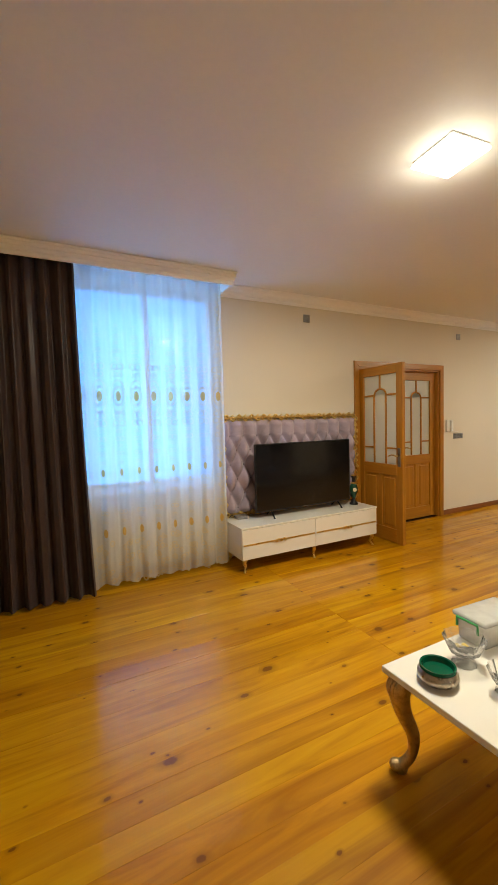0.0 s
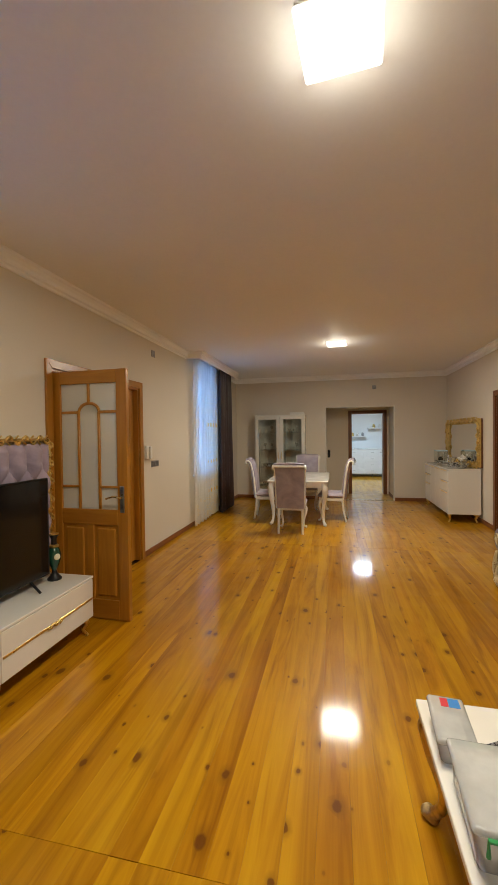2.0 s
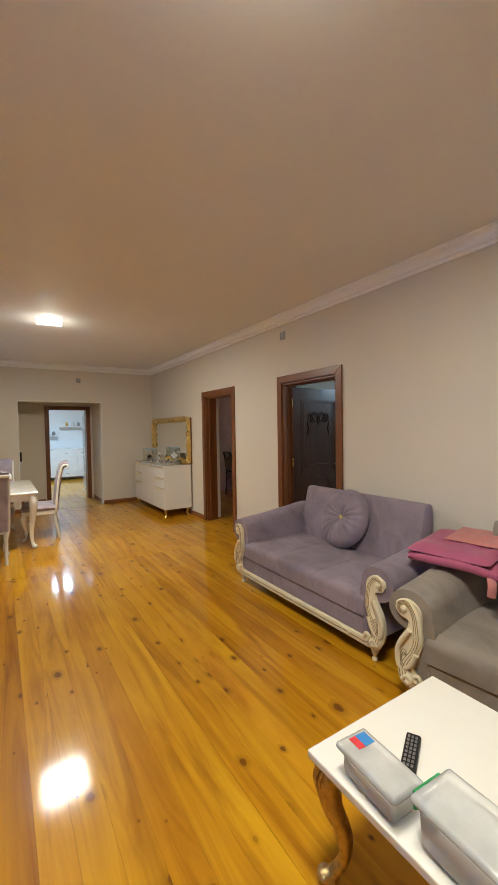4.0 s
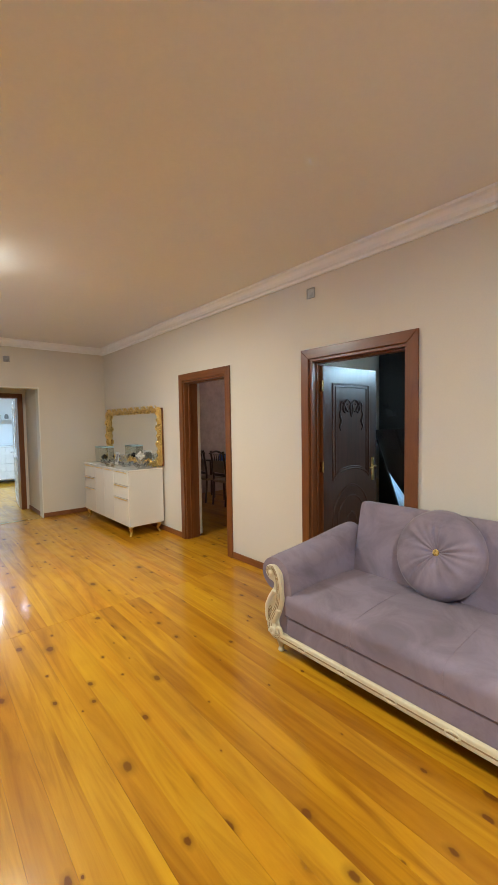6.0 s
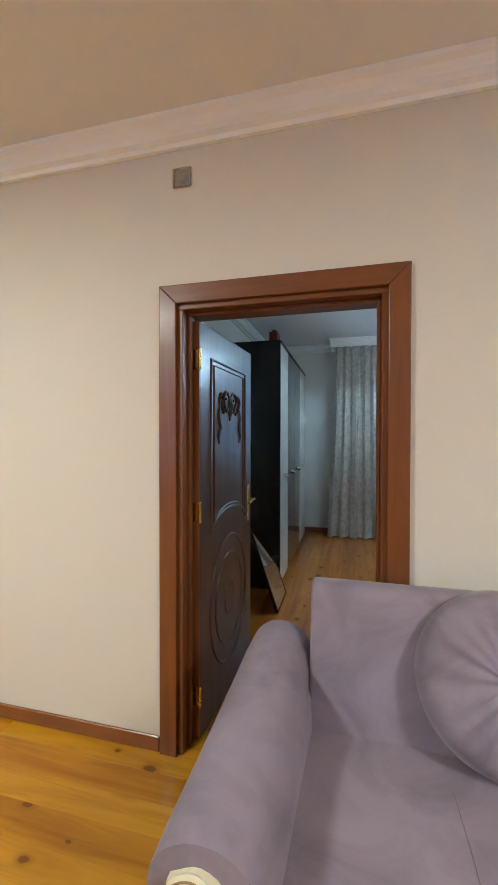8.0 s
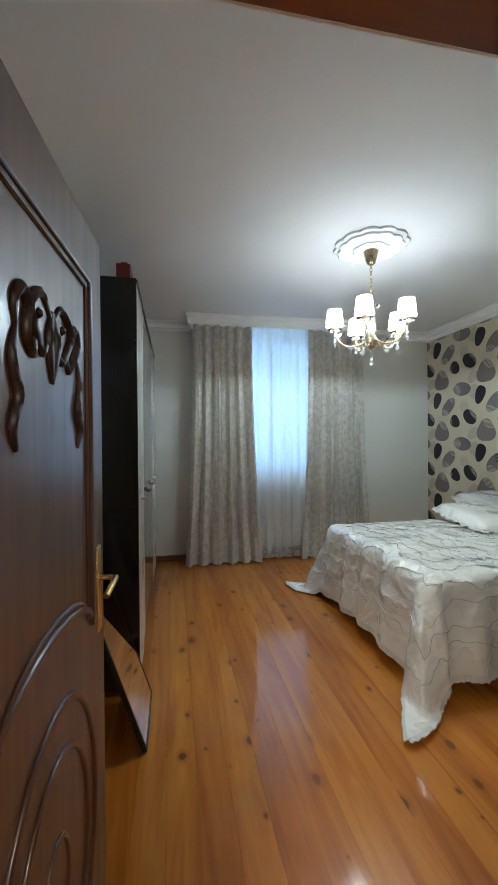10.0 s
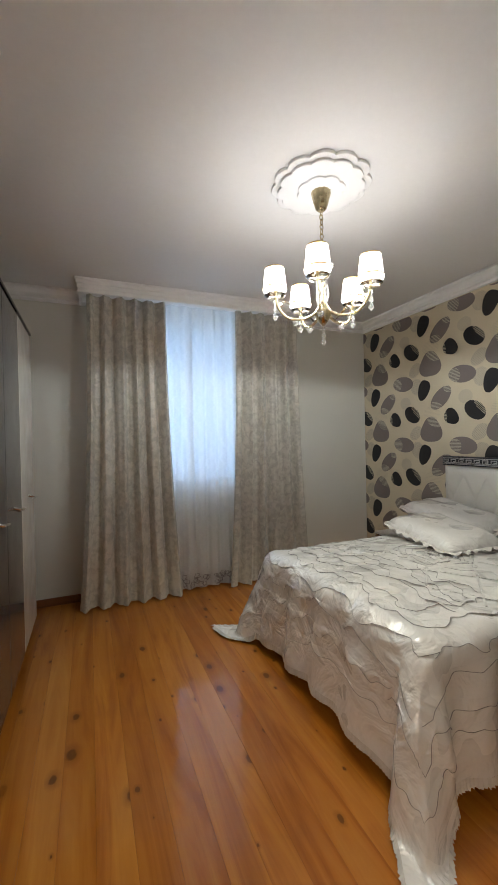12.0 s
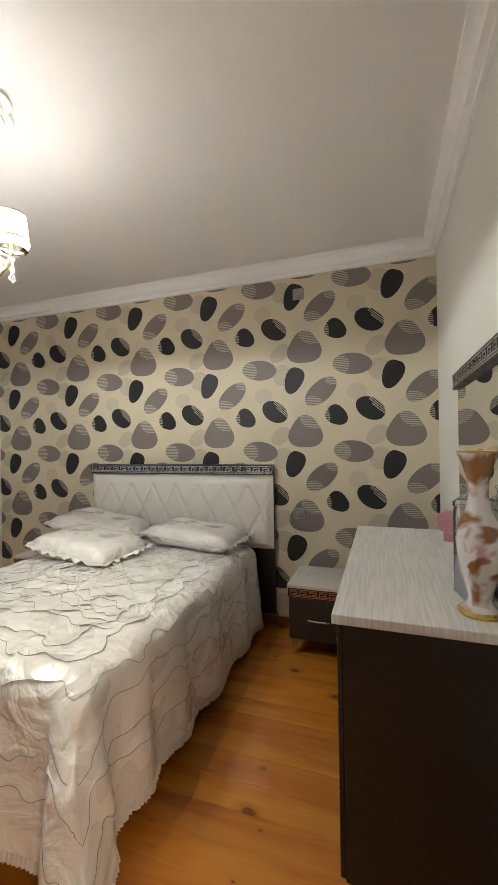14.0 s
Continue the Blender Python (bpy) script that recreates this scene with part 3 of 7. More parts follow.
def window(name, x0, x1, z0, z1, y, inward):
    """A white two-light window in an opening; inward: +1 when the room lies towards +y."""
    w = tagged(new(name), "white framed double window with daylight behind it", "window", kind="structure")
    d = 0.07 * inward
    part("window_frame", frame_ring(x0, x1, z0, z1, 0.06, min(y, y + d), max(y, y + d)), PVC, w)
    mid = (x0 + x1) / 2
    part("mullion", box((mid - 0.028, min(y, y + d), z0 + 0.06), (mid + 0.028, max(y, y + d), z1 - 0.06), 0.006, 1), PVC, w)
    for a, b in ((x0 + 0.06, mid - 0.028), (mid + 0.028, x1 - 0.06)):
        p = part("pane", box((a, y + d * 0.4, z0 + 0.06), (b, y + d * 0.5, z1 - 0.06)), PANE, w)
        p.visible_shadow = False
    inn = y + d + 0.22 * inward
    part("window_sill", box((x0 - 0.08, min(y + d, inn), z0 - 0.035), (x1 + 0.08, max(y + d, inn), z0 + 0.002), 0.01, 2), PVC, w, "white window sill board")
    return w


window("window_1", 0.16, 1.60, 0.84, 2.84, 4.03, -1)
window("window_2", 7.00, 8.00, 0.86, 2.80, 4.03, -1)
window("window_3", 2.95, 4.10, 1.02, 2.80, -5.78, 1)
# assumed window, never in view; it only gives the side room fill an opening
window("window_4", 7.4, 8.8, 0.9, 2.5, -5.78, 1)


# ---- doors and door cases ----
def door_case(name, x0, x1, ztop, y_front, depth, wood, wood_h, label, trim=0.085, sign=-1):
    """A lining through the wall with a flat casing on the near side; sign: -1 when the wall goes back towards -y."""
    c = tagged(new(name), label, "door frame", kind="structure")
    yb = y_front + sign * depth
    lo, hi = min(y_front, yb), max(y_front, yb)
    lin = 0.03
    part("jamb", box((x0, lo, 0), (x0 + lin, hi, ztop - lin), 0.003, 1), wood, c)
    part("jamb", box((x1 - lin, lo, 0), (x1, hi, ztop - lin), 0.003, 1), wood, c)
    part("head", box((x0, lo, ztop - lin), (x1, hi, ztop), 0.003, 1), wood_h, c)
    # stop bead set back from the face
    ys = y_front + sign * 0.055
    s0, s1 = min(ys, ys + sign * 0.03), max(ys, ys + sign * 0.03)
    part("stop", box((x0 + lin, s0, 0), (x0 + lin + 0.015, s1, ztop - lin - 0.015), 0.003, 1), wood, c)
    part("stop", box((x1 - lin - 0.015, s0, 0), (x1 - lin, s1, ztop - lin - 0.015), 0.003, 1), wood, c)
    part("stop", box((x0 + lin, s0, ztop - lin - 0.015), (x1 - lin, s1, ztop - lin), 0.003, 1), wood_h, c)
    f0, f1 = (y_front, y_front + 0.022) if sign < 0 else (y_front - 0.022, y_front)
    o = trim - 0.006
    i, g = 0.006, 0.0002   # casing laps the lining by i; hairline mitre joint g
    part("casing", prism([(x0 - o, 0), (x0 + i, 0), (x0 + i, ztop - i - g), (x0 - o, ztop + o - g)], f1 - f0, "y", f0, None, 0.004), wood, c)
    part("casing", prism([(x1 - i, 0), (x1 + o, 0), (x1 + o, ztop + o - g), (x1 - i, ztop - i - g)], f1 - f0, "y", f0, None, 0.004), wood, c)
    part("casing", prism([(x0 + i, ztop - i + g), (x1 - i, ztop - i + g), (x1 + o, ztop + o + g), (x0 - o, ztop + o + g)], f1 - f0, "y", f0, None, 0.004), wood_h, c)
    return c


door_case("door_case_1", 4.20, 5.13, 2.10, SY, 0.20, DOORWOOD, DOORWOOD_H, "reddish brown wooden door case round the bedroom doorway")
door_case("door_case_2", 6.35, 7.28, 2.10, SY, 0.20, DOORWOOD, DOORWOOD_H, "reddish brown wooden door case round the side room doorway")

strike = part("strike_plate", box((4.230, -1.187, 0.89), (4.2325, -1.163, 1.08), 0.001, 1), STEEL, bpy.data.objects["door_case_1"], "worn steel strike plate")

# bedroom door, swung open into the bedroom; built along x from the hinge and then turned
CARVE = paint("near_black_carving", (0.018, 0.008, 0.005), 0.4, 0.2, local=True)


def carved_door(name, width, height, m, label):
    d = tagged(new(name), label, "door", kind="structure")
    d.matrix_world = m
    t = 0.04
    part("leaf", box((0, -t / 2, 0.008), (width, t / 2, height), 0.004, 1), DOORLEAF, d)
    for s in (-1, 1):
        yf = s * t / 2
        # tall upper panel moulding with an arched foot
        a, b, z1, zb = 0.13, width - 0.13, height - 0.16, 0.98
        outline = [(a, 0, zb), (a, 0, z1), (b, 0, z1), (b, 0, zb)]
        outline += [((a + b) / 2 + (b - a) / 2 * math.cos(q), 0, zb - 0.0 + 0.10 * math.sin(q)) for q in np.linspace(0, math.pi, 13)[1:-1]]
        outline.append(outline[0])
        bm = tube([(u, yf, z) for u, _, z in outline], 0.010, 8)
        inner = [((u - (a + b) / 2) * 0.86 + (a + b) / 2, yf, (z - 1.45) * 0.94 + 1.45) for u, _, z in outline]
        tube(inner, 0.007, 6, bm)
        part("moulding", shell(bm, 50), DOORLEAF, d)
        # oval medallion below
        bm = bmesh.new()
        for rx, rz, r in ((0.5 * width - 0.12, 0.36, 0.009), (0.5 * width - 0.19, 0.26, 0.008), (0.07, 0.10, 0.006)):
            tube([(width / 2 + rx * math.cos(q), yf, 0.56 + rz * math.sin(q)) for q in np.linspace(0, 2 * math.pi, 41)], r, 8, bm)
        part("medallion", shell(bm, 50), DOORLEAF, d)
        # raised drapery ornament under the top rail, coloured darker than the leaf
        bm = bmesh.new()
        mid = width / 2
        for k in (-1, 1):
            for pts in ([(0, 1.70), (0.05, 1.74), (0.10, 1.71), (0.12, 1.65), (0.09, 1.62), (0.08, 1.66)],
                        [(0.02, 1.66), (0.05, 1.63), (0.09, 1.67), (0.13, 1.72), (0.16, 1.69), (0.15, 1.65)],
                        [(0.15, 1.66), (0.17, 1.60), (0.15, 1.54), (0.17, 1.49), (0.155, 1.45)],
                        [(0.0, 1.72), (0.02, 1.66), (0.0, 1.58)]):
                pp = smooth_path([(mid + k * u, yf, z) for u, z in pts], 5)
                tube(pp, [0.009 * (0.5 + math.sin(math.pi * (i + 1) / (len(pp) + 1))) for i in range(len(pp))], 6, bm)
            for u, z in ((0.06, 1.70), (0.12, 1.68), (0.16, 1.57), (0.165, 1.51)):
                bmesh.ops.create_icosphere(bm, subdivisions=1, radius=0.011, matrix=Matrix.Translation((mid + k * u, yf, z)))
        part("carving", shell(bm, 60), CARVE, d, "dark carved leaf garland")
        door_h = part("door_handle", box((width - 0.085, yf - 0.006, 0.93), (width - 0.045, yf + 0.006, 1.17), 0.004, 2), BRASS, d, "long brass plate with a curved lever")
        pts = smooth_path([(width - 0.065, yf, 1.08), (width - 0.065, yf + s * 0.045, 1.08), (width - 0.11, yf + s * 0.055, 1.085), (width - 0.18, yf + s * 0.05, 1.07)], 5)
        part("lever", tube(pts, 0.008, 8), BRASS, door_h)
    # thin strip in the lighter casing wood paints the light on this edge
    part("hinge_edge", box((-0.004, -t / 2 + 0.001, 0.01), (0.0, t / 2 - 0.001, height - 0.002)), DOORWOOD, d, "hinge edge in lighter reddish brown, standing in for light on it")
    for z in (0.22, 1.12, 1.86):
        h = part("hinge", lathe([(0.008, -0.05), (0.008, 0.05)], 10, (-0.006, -0.022, z)), BRASS, d, "brass butt hinge")
        part("hinge_leaf", box((-0.007, -0.02, z - 0.045), (-0.0042, 0.022, z + 0.045)), BRASS, h)
    return d


carved_door("door_1", 0.79, 2.045, pose(5.076, -1.125, 0, 0, 0, -94), "dark carved wooden bedroom door standing open")

# kitchen doorway
kc = tagged(new("door_case_3"), "dark brown wooden case round the kitchen doorway", "door frame", kind="structure")
for y0, y1 in ((0.13, 0.215), (0.985, 1.07)):
    part("casing", box((10.975, y0, 0), (11.2, y1, 2.13), 0.004, 1), DOORWOOD, kc)
part("casing", box((10.975, 0.216, 2.05), (11.2, 0.984, 2.13), 0.004, 1), DOORWOOD_H, kc)

# glazed double door in the north wall
door_case("door_case_4", 3.50, 5.05, 2.14, NY, 0.34, OAK, OAK_H, "honey oak door case round the glazed double door", 0.075, 1)


def glazed_leaf(name, width, height, m, label, flip=1):
    """Oak leaf, hinge at x = 0: six panes with an arched middle one over two wooden panels."""
    d = tagged(new(name), label, "door", kind="structure")
    d.matrix_world = m
    t, st = 0.045, 0.095
    part("stile", box((0, -t / 2, 0.008), (st, t / 2, height), 0.005, 2), OAK, d)
    part("stile", box((width - st, -t / 2, 0.008), (width, t / 2, height), 0.005, 2), OAK, d)
    for z0, z1 in ((0.008, 0.17), (0.80, 0.93), (height - 0.11, height)):
        part("rail", box((st, -t / 2, z0), (width - st, t / 2, z1), 0.005, 2), OAK_H, d)
    part("middle_stile", box((width / 2 - 0.035, -t / 2 + 0.004, 0.17), (width / 2 + 0.035, t / 2 - 0.004, 0.80), 0.005, 2), OAK, d)
    for a, b in ((st, width / 2 - 0.035), (width / 2 + 0.035, width - st)):
        bm = box((a, -0.008, 0.17), (b, 0.008, 0.80))
        box((a + 0.03, -0.017, 0.20), (b - 0.03, 0.017, 0.77), 0.012, 2, bm)
        part("panel", bm, OAK, d)
    # glazing bars: two uprights, an arch, and a short bar at each side
    g0, g1, zb, zt = st, width - st, 0.93, height - 0.11
    u0, u1 = g0 + (g1 - g0) * 0.32, g0 + (g1 - g0) * 0.68
    zs = zt - 0.24
    bm = bmesh.new()
    for u in (u0, u1):
        box((u - 0.011, -0.016, zb), (u + 0.011, 0.016, zs), 0.003, 1, bm)
    arch = [((u0 + u1) / 2 + (u1 - u0) / 2 * math.cos(q), 0, zs + 0.075 * math.sin(q)) for q in np.linspace(0, math.pi, 17)]
    tube(arch, 0.014, 8, bm)
    box(((g0 + g1) / 2 - 0.011, -0.016, zs + 0.07), ((g0 + g1) / 2 + 0.011, 0.016, zt), 0.003, 1, bm)
    for a, b in ((g0, u0), (u1, g1)):
        box((a, -0.016, zs - 0.011), (b, 0.016, zs + 0.011), 0.003, 1, bm)
        box((a, -0.016, zb + 0.18), (b, 0.016, zb + 0.20), 0.003, 1, bm)
    part("glazing_bars", shell(bm, 40), OAK, d)
    for a, b, z0, z1 in ((g0, u0, zb, zb + 0.19), (u1, g1, zb, zb + 0.19), (g0, u0, zb + 0.19, zs), (u1, g1, zb + 0.19, zs), (u0, u1, zb, zs + 0.08), (g0, (g0 + g1) / 2, zs, zt), ((g0 + g1) / 2, g1, zs, zt)):
        part("pane", box((a, -0.002, z0), (b, 0.002, z1)), FROST, d, "frosted glass pane")
    for s in (-1, 1):
        yf = s * t / 2
        h = part("door_handle", box((width - 0.07, yf - 0.006, 0.91), (width - 0.03, yf + 0.006, 1.13), 0.004, 2), STEEL, d, "dark plate with a curved brass lever")
        pts = smooth_path([(width - 0.05, yf, 1.04), (width - 0.05, yf + s * 0.045, 1.04), (width - 0.10, yf + s * 0.055, 1.05), (width - 0.17, yf + s * 0.05, 1.03)], 5)
        part("lever", tube(pts, 0.008, 8), BRASS, h)
    return d


glazed_leaf("door_3", 0.735, 2.10, pose(3.55, 3.80, 0, 0, 0, -92.5), "honey oak glazed door leaf standing open")
glazed_leaf("door_4", 0.735, 2.10, pose(5.018, 3.86, 0, 0, 0, 180), "honey oak glazed door leaf closed in its frame")


# ---- wall plates, intercom, lamps ----
def wall_plate(m, label="small grey metal wall plate under the cornice", material=PLATE):
    p = thing("wall_plate", label, "wall plate", "grey wall plates", m)
    part("rim", frame_ring(-0.045, 0.045, -0.045, 0.045, 0.010, 0.0, 0.012), STEEL, p)
    part("cover", box((-0.036, 0.0, -0.036), (0.036, 0.008, 0.036), 0.002, 1), material, p)
    return p


wall_plate(pose(2.72, NY, 2.67, 0, 0, 180))
wall_plate(pose(5.46, NY, 2.645, 0, 0, 180))
wall_plate(pose(5.10, SY, 2.668))
wall_plate(pose(EX, 0.52, 2.60, 0, 0, 90))
wall_plate(pose(BX0 + 0.006, -2.33, 2.65, 0, 0, -90))
wall_plate(pose(BX0 + 0.006, -2.35, 0.91, 0, 0, -90), "grey double socket plate on the patterned wallpaper")

ic = thing("intercom", "small white plastic intercom handset beside the door", "intercom", at=pose(5.24, NY, 1.33, 0, 0, 180))
part("base", box((-0.06, 0, -0.085), (0.06, 0.03, 0.085), 0.006, 2), WHITEPLASTIC, ic)
part("handset", box((-0.05, 0.03, -0.08), (0.0, 0.058, 0.08), 0.012, 3), WHITEPLASTIC, ic)
part("cord", tube(smooth_path([(-0.03, 0.015, -0.07), (-0.06, 0.02, -0.105), (-0.15, 0.012, -0.10), (-0.22, 0.012, -0.10)], 6), 0.003, 6), WHITEPLASTIC, ic)
sw = thing("light_switch", "grey triple light switch on the cream wall", "switch", at=pose(5.46, NY, 1.17, 0, 0, 180))
part("plate", box((-0.11, 0, -0.04), (0.11, 0.009, 0.04), 0.003, 1), STEEL, sw)
for u in (-0.072, 0.0, 0.072):
    part("key", box((u - 0.030, 0.009, -0.030), (u + 0.030, 0.014, 0.030), 0.003, 1), PLATE, sw)
hs = thing("light_switch", "small dark switch on the passage wall", "switch", at=pose(11.0, 1.56, 1.03, 0, 0, 90))
part("plate", box((-0.03, 0, -0.10), (0.03, 0.010, 0.10), 0.003, 1), BLACK, hs)

for x in (1.97, 6.62):
    cl = thing("ceiling_light", "square white flush ceiling light, switched on", "ceiling light", "flush ceiling lights", pose(x, 1.37, H, 0, 0, -5))
    part("base", box((-0.135, -0.135, -0.012), (0.135, 0.135, 0.0), 0.004, 2), WHITEPLASTIC, cl)
    part("diffuser", box((-0.14, -0.14, -0.036), (0.14, 0.14, -0.012), 0.011, 3), PANEL, cl, "glowing white diffuser")


# ---- curtains ----
def fold(u, z, wave, amp, seed, ztop):
    """How far a hanging cloth stands out at width u and height z."""
    drop = (ztop - z) / ztop
    w = math.sin(2 * math.pi * u / wave + seed + 0.5 * math.sin(u * 5 + seed) + 0.35 * drop * math.sin(3 * u + seed))
    w2 = math.sin(2 * math.pi * u / (wave * 0.43) + 1.7 * seed)
    return amp * (0.75 + 0.45 * drop) * (w + 0.3 * w2)


def drape(parent, name, x0, x1, y, ztop, zbot, wave, amp, seed, material, flare=0.0, scallop=0.0, label="", cols=None):
    """A pleated hanging cloth."""
    cols = cols or int((x1 - x0) / wave * 14) + 8
    rows = 26
    bm = bmesh.new()
    grid = []
    for j in range(rows + 1):
        row = []
        for i in range(cols + 1):
            q = i / cols
            u = x0 + (x1 - x0) * q
            zb = zbot + scallop * abs(math.sin(math.pi * (u - x0) / 0.17))
            z = ztop + (zb - ztop) * j / rows
            drop = (j / rows) ** 2
            row.append(bm.verts.new((u + flare * drop * (q - 0.5), y + fold(u, z, wave, amp, seed, ztop), z)))
        grid.append(row)
    for j in range(rows):
        for i in range(cols):
            bm.faces.new((grid[j][i], grid[j][i + 1], grid[j + 1][i + 1], grid[j + 1][i]))
    return part(name, shell(bm, 80), material, parent, label)


def pelmet(name, x0, x1, y_front, y_wall, label):
    """A white boxed cornice in front of a curtain rail; y_front lies towards the room."""
    s = 1 if y_front > y_wall else -1
    bm = box((x0, min(y_front, y_front - s * 0.02), H - 0.115), (x1, max(y_front, y_front - s * 0.02), H))
    for u, v in ((0.012, -0.12), (0.020, -0.085), (0.034, -0.05), (0.05, -0.02)):
        box((x0 - u * 0.6, min(y_front, y_front + s * u), H + v), (x1 + u * 0.6, max(y_front, y_front + s * u), H - 0.0005 - u * 0.01), 0.004, 1, bm)
    for xa in (x0, x1 - 0.02):
        box((xa, min(y_front - s * 0.02, y_wall), H - 0.115), (xa + 0.02, max(y_front - s * 0.02, y_wall), H), bm=bm)
    structure(name, bm, WHITE, label, "pelmet")


def radiator(x0, x1, y, z0, z1, s, deep=0.09):
    r = thing("radiator", "white panel radiator under the window", "radiator", at=pose(0, 0, 0))
    n = int((x1 - x0) / 0.08)
    for k in range(n):
        a = x0 + k * 0.08
        part("section", box((a, min(y, y + s * deep), z0), (a + 0.072, max(y, y + s * deep), z1), 0.014, 2), RADI, r)
    part("pipe", tube([(x0 - 0.02, y + s * deep / 2, z0 + 0.05), (x1 + 0.06, y + s * deep / 2, z0 + 0.05), (x1 + 0.06, y + s * deep / 2, 0.0)], 0.012, 8), RADI, r)


def embroidered_net(name, x0, x1, y, seed, label):
    """A net curtain with rows of embroidered medallions and a lace hem."""
    c = thing(name, label, "curtain", at=pose(0, 0, 0))
    zt = H - 0.06
    wave, amp = 0.155, 0.022
    drape(c, "net", x0, x1, y, zt, 0.03, wave, amp, seed, NET, scallop=0.03)
    bm, gold = bmesh.new(), bmesh.new()

    def blob(b, u, z, ru, rz, steps=10):
        ring = [b.verts.new((u + ru * math.cos(q), y - 0.004 + fold(u + ru * math.cos(q), z, wave, amp, seed, zt), z + rz * math.sin(q))) for q in np.linspace(0, 2 * math.pi, steps, endpoint=False)]
        b.faces.new(ring)

    def ring(b, u, z, ru, rz, w, steps=16):
        qs = np.linspace(0, 2 * math.pi, steps, endpoint=False)
        vs = [[b.verts.new((u + r * ru * math.cos(q), y - 0.003 + fold(u + r * ru * math.cos(q), z, wave, amp, seed, zt), z + r * rz * math.sin(q))) for q in qs] for r in (1, 1 - w)]
        for k in range(steps):
            b.faces.new((vs[0][k], vs[0][(k + 1) % steps], vs[1][(k + 1) % steps], vs[1][k]))
    cols = int((x1 - x0 - 0.12) / 0.158)
    rnd = random.Random(int(seed * 10))
    for k in range(cols + 1):
        u = x0 + 0.10 + k * (x1 - x0 - 0.17) / cols
        blob(gold, u, 1.74, 0.022, 0.048)
        ring(bm, u, 1.74, 0.046, 0.095, 0.25)
        ring(bm, u, 1.74, 0.060, 0.15, 0.10)
        blob(gold, u, 1.06, 0.014, 0.035)
        blob(gold, u, 0.52, 0.016, 0.040)
        for z, r in ((1.93, 0.022), (2.00, 0.03), (2.07, 0.014), (2.14, 0.02), (2.21, 0.012), (2.27, 0.015), (2.36, 0.010), (1.57, 0.026), (1.50, 0.03), (1.43, 0.016), (1.36, 0.022), (1.30, 0.012), (1.23, 0.018), (1.15, 0.014),
                     (0.95, 0.02), (0.86, 0.014), (0.70, 0.02), (0.62, 0.012)):
            ring(bm, u - r * 0.8, z, r, r * 1.1, 0.4, 9)
            ring(bm, u + r * 0.8, z, r, r * 1.1, 0.4, 9)
        for z in (0.40, 0.32, 0.25, 0.18, 0.12, 0.08):
            for q in range(3):
                ring(bm, u + rnd.uniform(-0.06, 0.06), z + rnd.uniform(-0.03, 0.03), rnd.uniform(0.012, 0.03), rnd.uniform(0.015, 0.032), 0.45, 9)
    for j in range(46):  # bordered side hem
        z = 0.10 + j * 0.058
        u = x1 - 0.045
        ring(bm, u + 0.018 * math.sin(j * 1.3), z, 0.026, 0.03, 0.45, 9)
        ring(bm, u - 0.018 * math.sin(j * 1.3), z + 0.02, 0.014, 0.02, 0.5, 9)
    tagged(part("lace", bm, LACE, c, "cream lace embroidery"), kind="stuff")
    tagged(part("gold_medallions", gold, LACEGOLD, c, "gold oval medallions"), kind="stuff")
    return c


def brown_curtain(x0, x1, y, seed, label):
    c = thing("curtain", label, "curtain", "brown side curtains", pose(0, 0, 0))
    drape(c, "cloth", x0, x1, y, H - 0.05, 0.02, 0.115, 0.034, seed, DRAPE, flare=0.10)
    return c


pelmet("pelmet_1", WX + 0.01, 1.60, 3.40, NY, "white boxed pelmet over the curtains")
pelmet("pelmet_2", 6.64, 9.03, 3.52, NY, "white boxed pelmet over the curtains")
embroidered_net("net_curtain", 0.10, 1.54, 3.56, 0.4, "white net curtain with embroidered gold medallions and lace hem")
embroidered_net("net_curtain", 6.72, 8.02, 3.685, 1.3, "white net curtain with embroidered gold medallions and lace hem")
brown_curtain(-0.72, 0.20, 3.50, 0.2, "dark brown satin curtain hanging in deep folds")
brown_curtain(7.98, 8.78, 3.60, 1.1, "dark brown satin curtain hanging in deep folds")
radiator(0.36, 1.40, 3.74, 0.14, 0.70, -1)
radiator(7.02, 7.98, 3.772, 0.14, 0.70, -1, 0.045)


# ---- television wall ----
def gilded_border(path, width, seed, bm=None):
    """Carved gilding along a line of points: a bar with curling leaves on it. The line lies in a plane y = const, facing -y."""
    rnd = random.Random(seed)
    bm = bm or bmesh.new()
    for a, b in zip(path, path[1:]):
        a, b = Vector(a), Vector(b)
        d = (b - a).normalized()
        s = Vector((d.z, 0, -d.x))
        tube([a, b], width * 0.42, 8, bm, flat=0.5)
        n = max(1, int((b - a).length / (width * 0.95)))
        for k in range(n):
            c = a + (b - a) * ((k + 0.5) / n) + Vector((0, -width * 0.18, 0))
            f = 1 if k % 2 else -1
            r = width * 0.5
            pts = [c + d * r * u + s * f * r * v + Vector((0, -w * r, 0)) for u, v, w in ((-1.1, -0.5, 0.0), (-0.5, 0.2, 0.25), (0.1, 0.75, 0.35), (0.65, 0.5, 0.3), (0.6, -0.05, 0.3), (0.15, 0.05, 0.35))]
            pp = smooth_path(pts, 4)
            tube(pp, [width * 0.11 * (0.6 + 0.8 * math.sin(math.pi * (i + 1) / (len(pp) + 2))) * rnd.uniform(0.85, 1.15) for i in range(len(pp))], 6, bm)
            pts = [c + d * r * u - s * f * r * v + Vector((0, -w * r, 0)) for u, v, w in ((-0.4, 0.1, 0.1), (0.0, 0.6, 0.2), (0.5, 0.9, 0.1))]
            tube(smooth_path(pts, 3), width * 0.09, 5, bm)
    return shell(bm, 60)


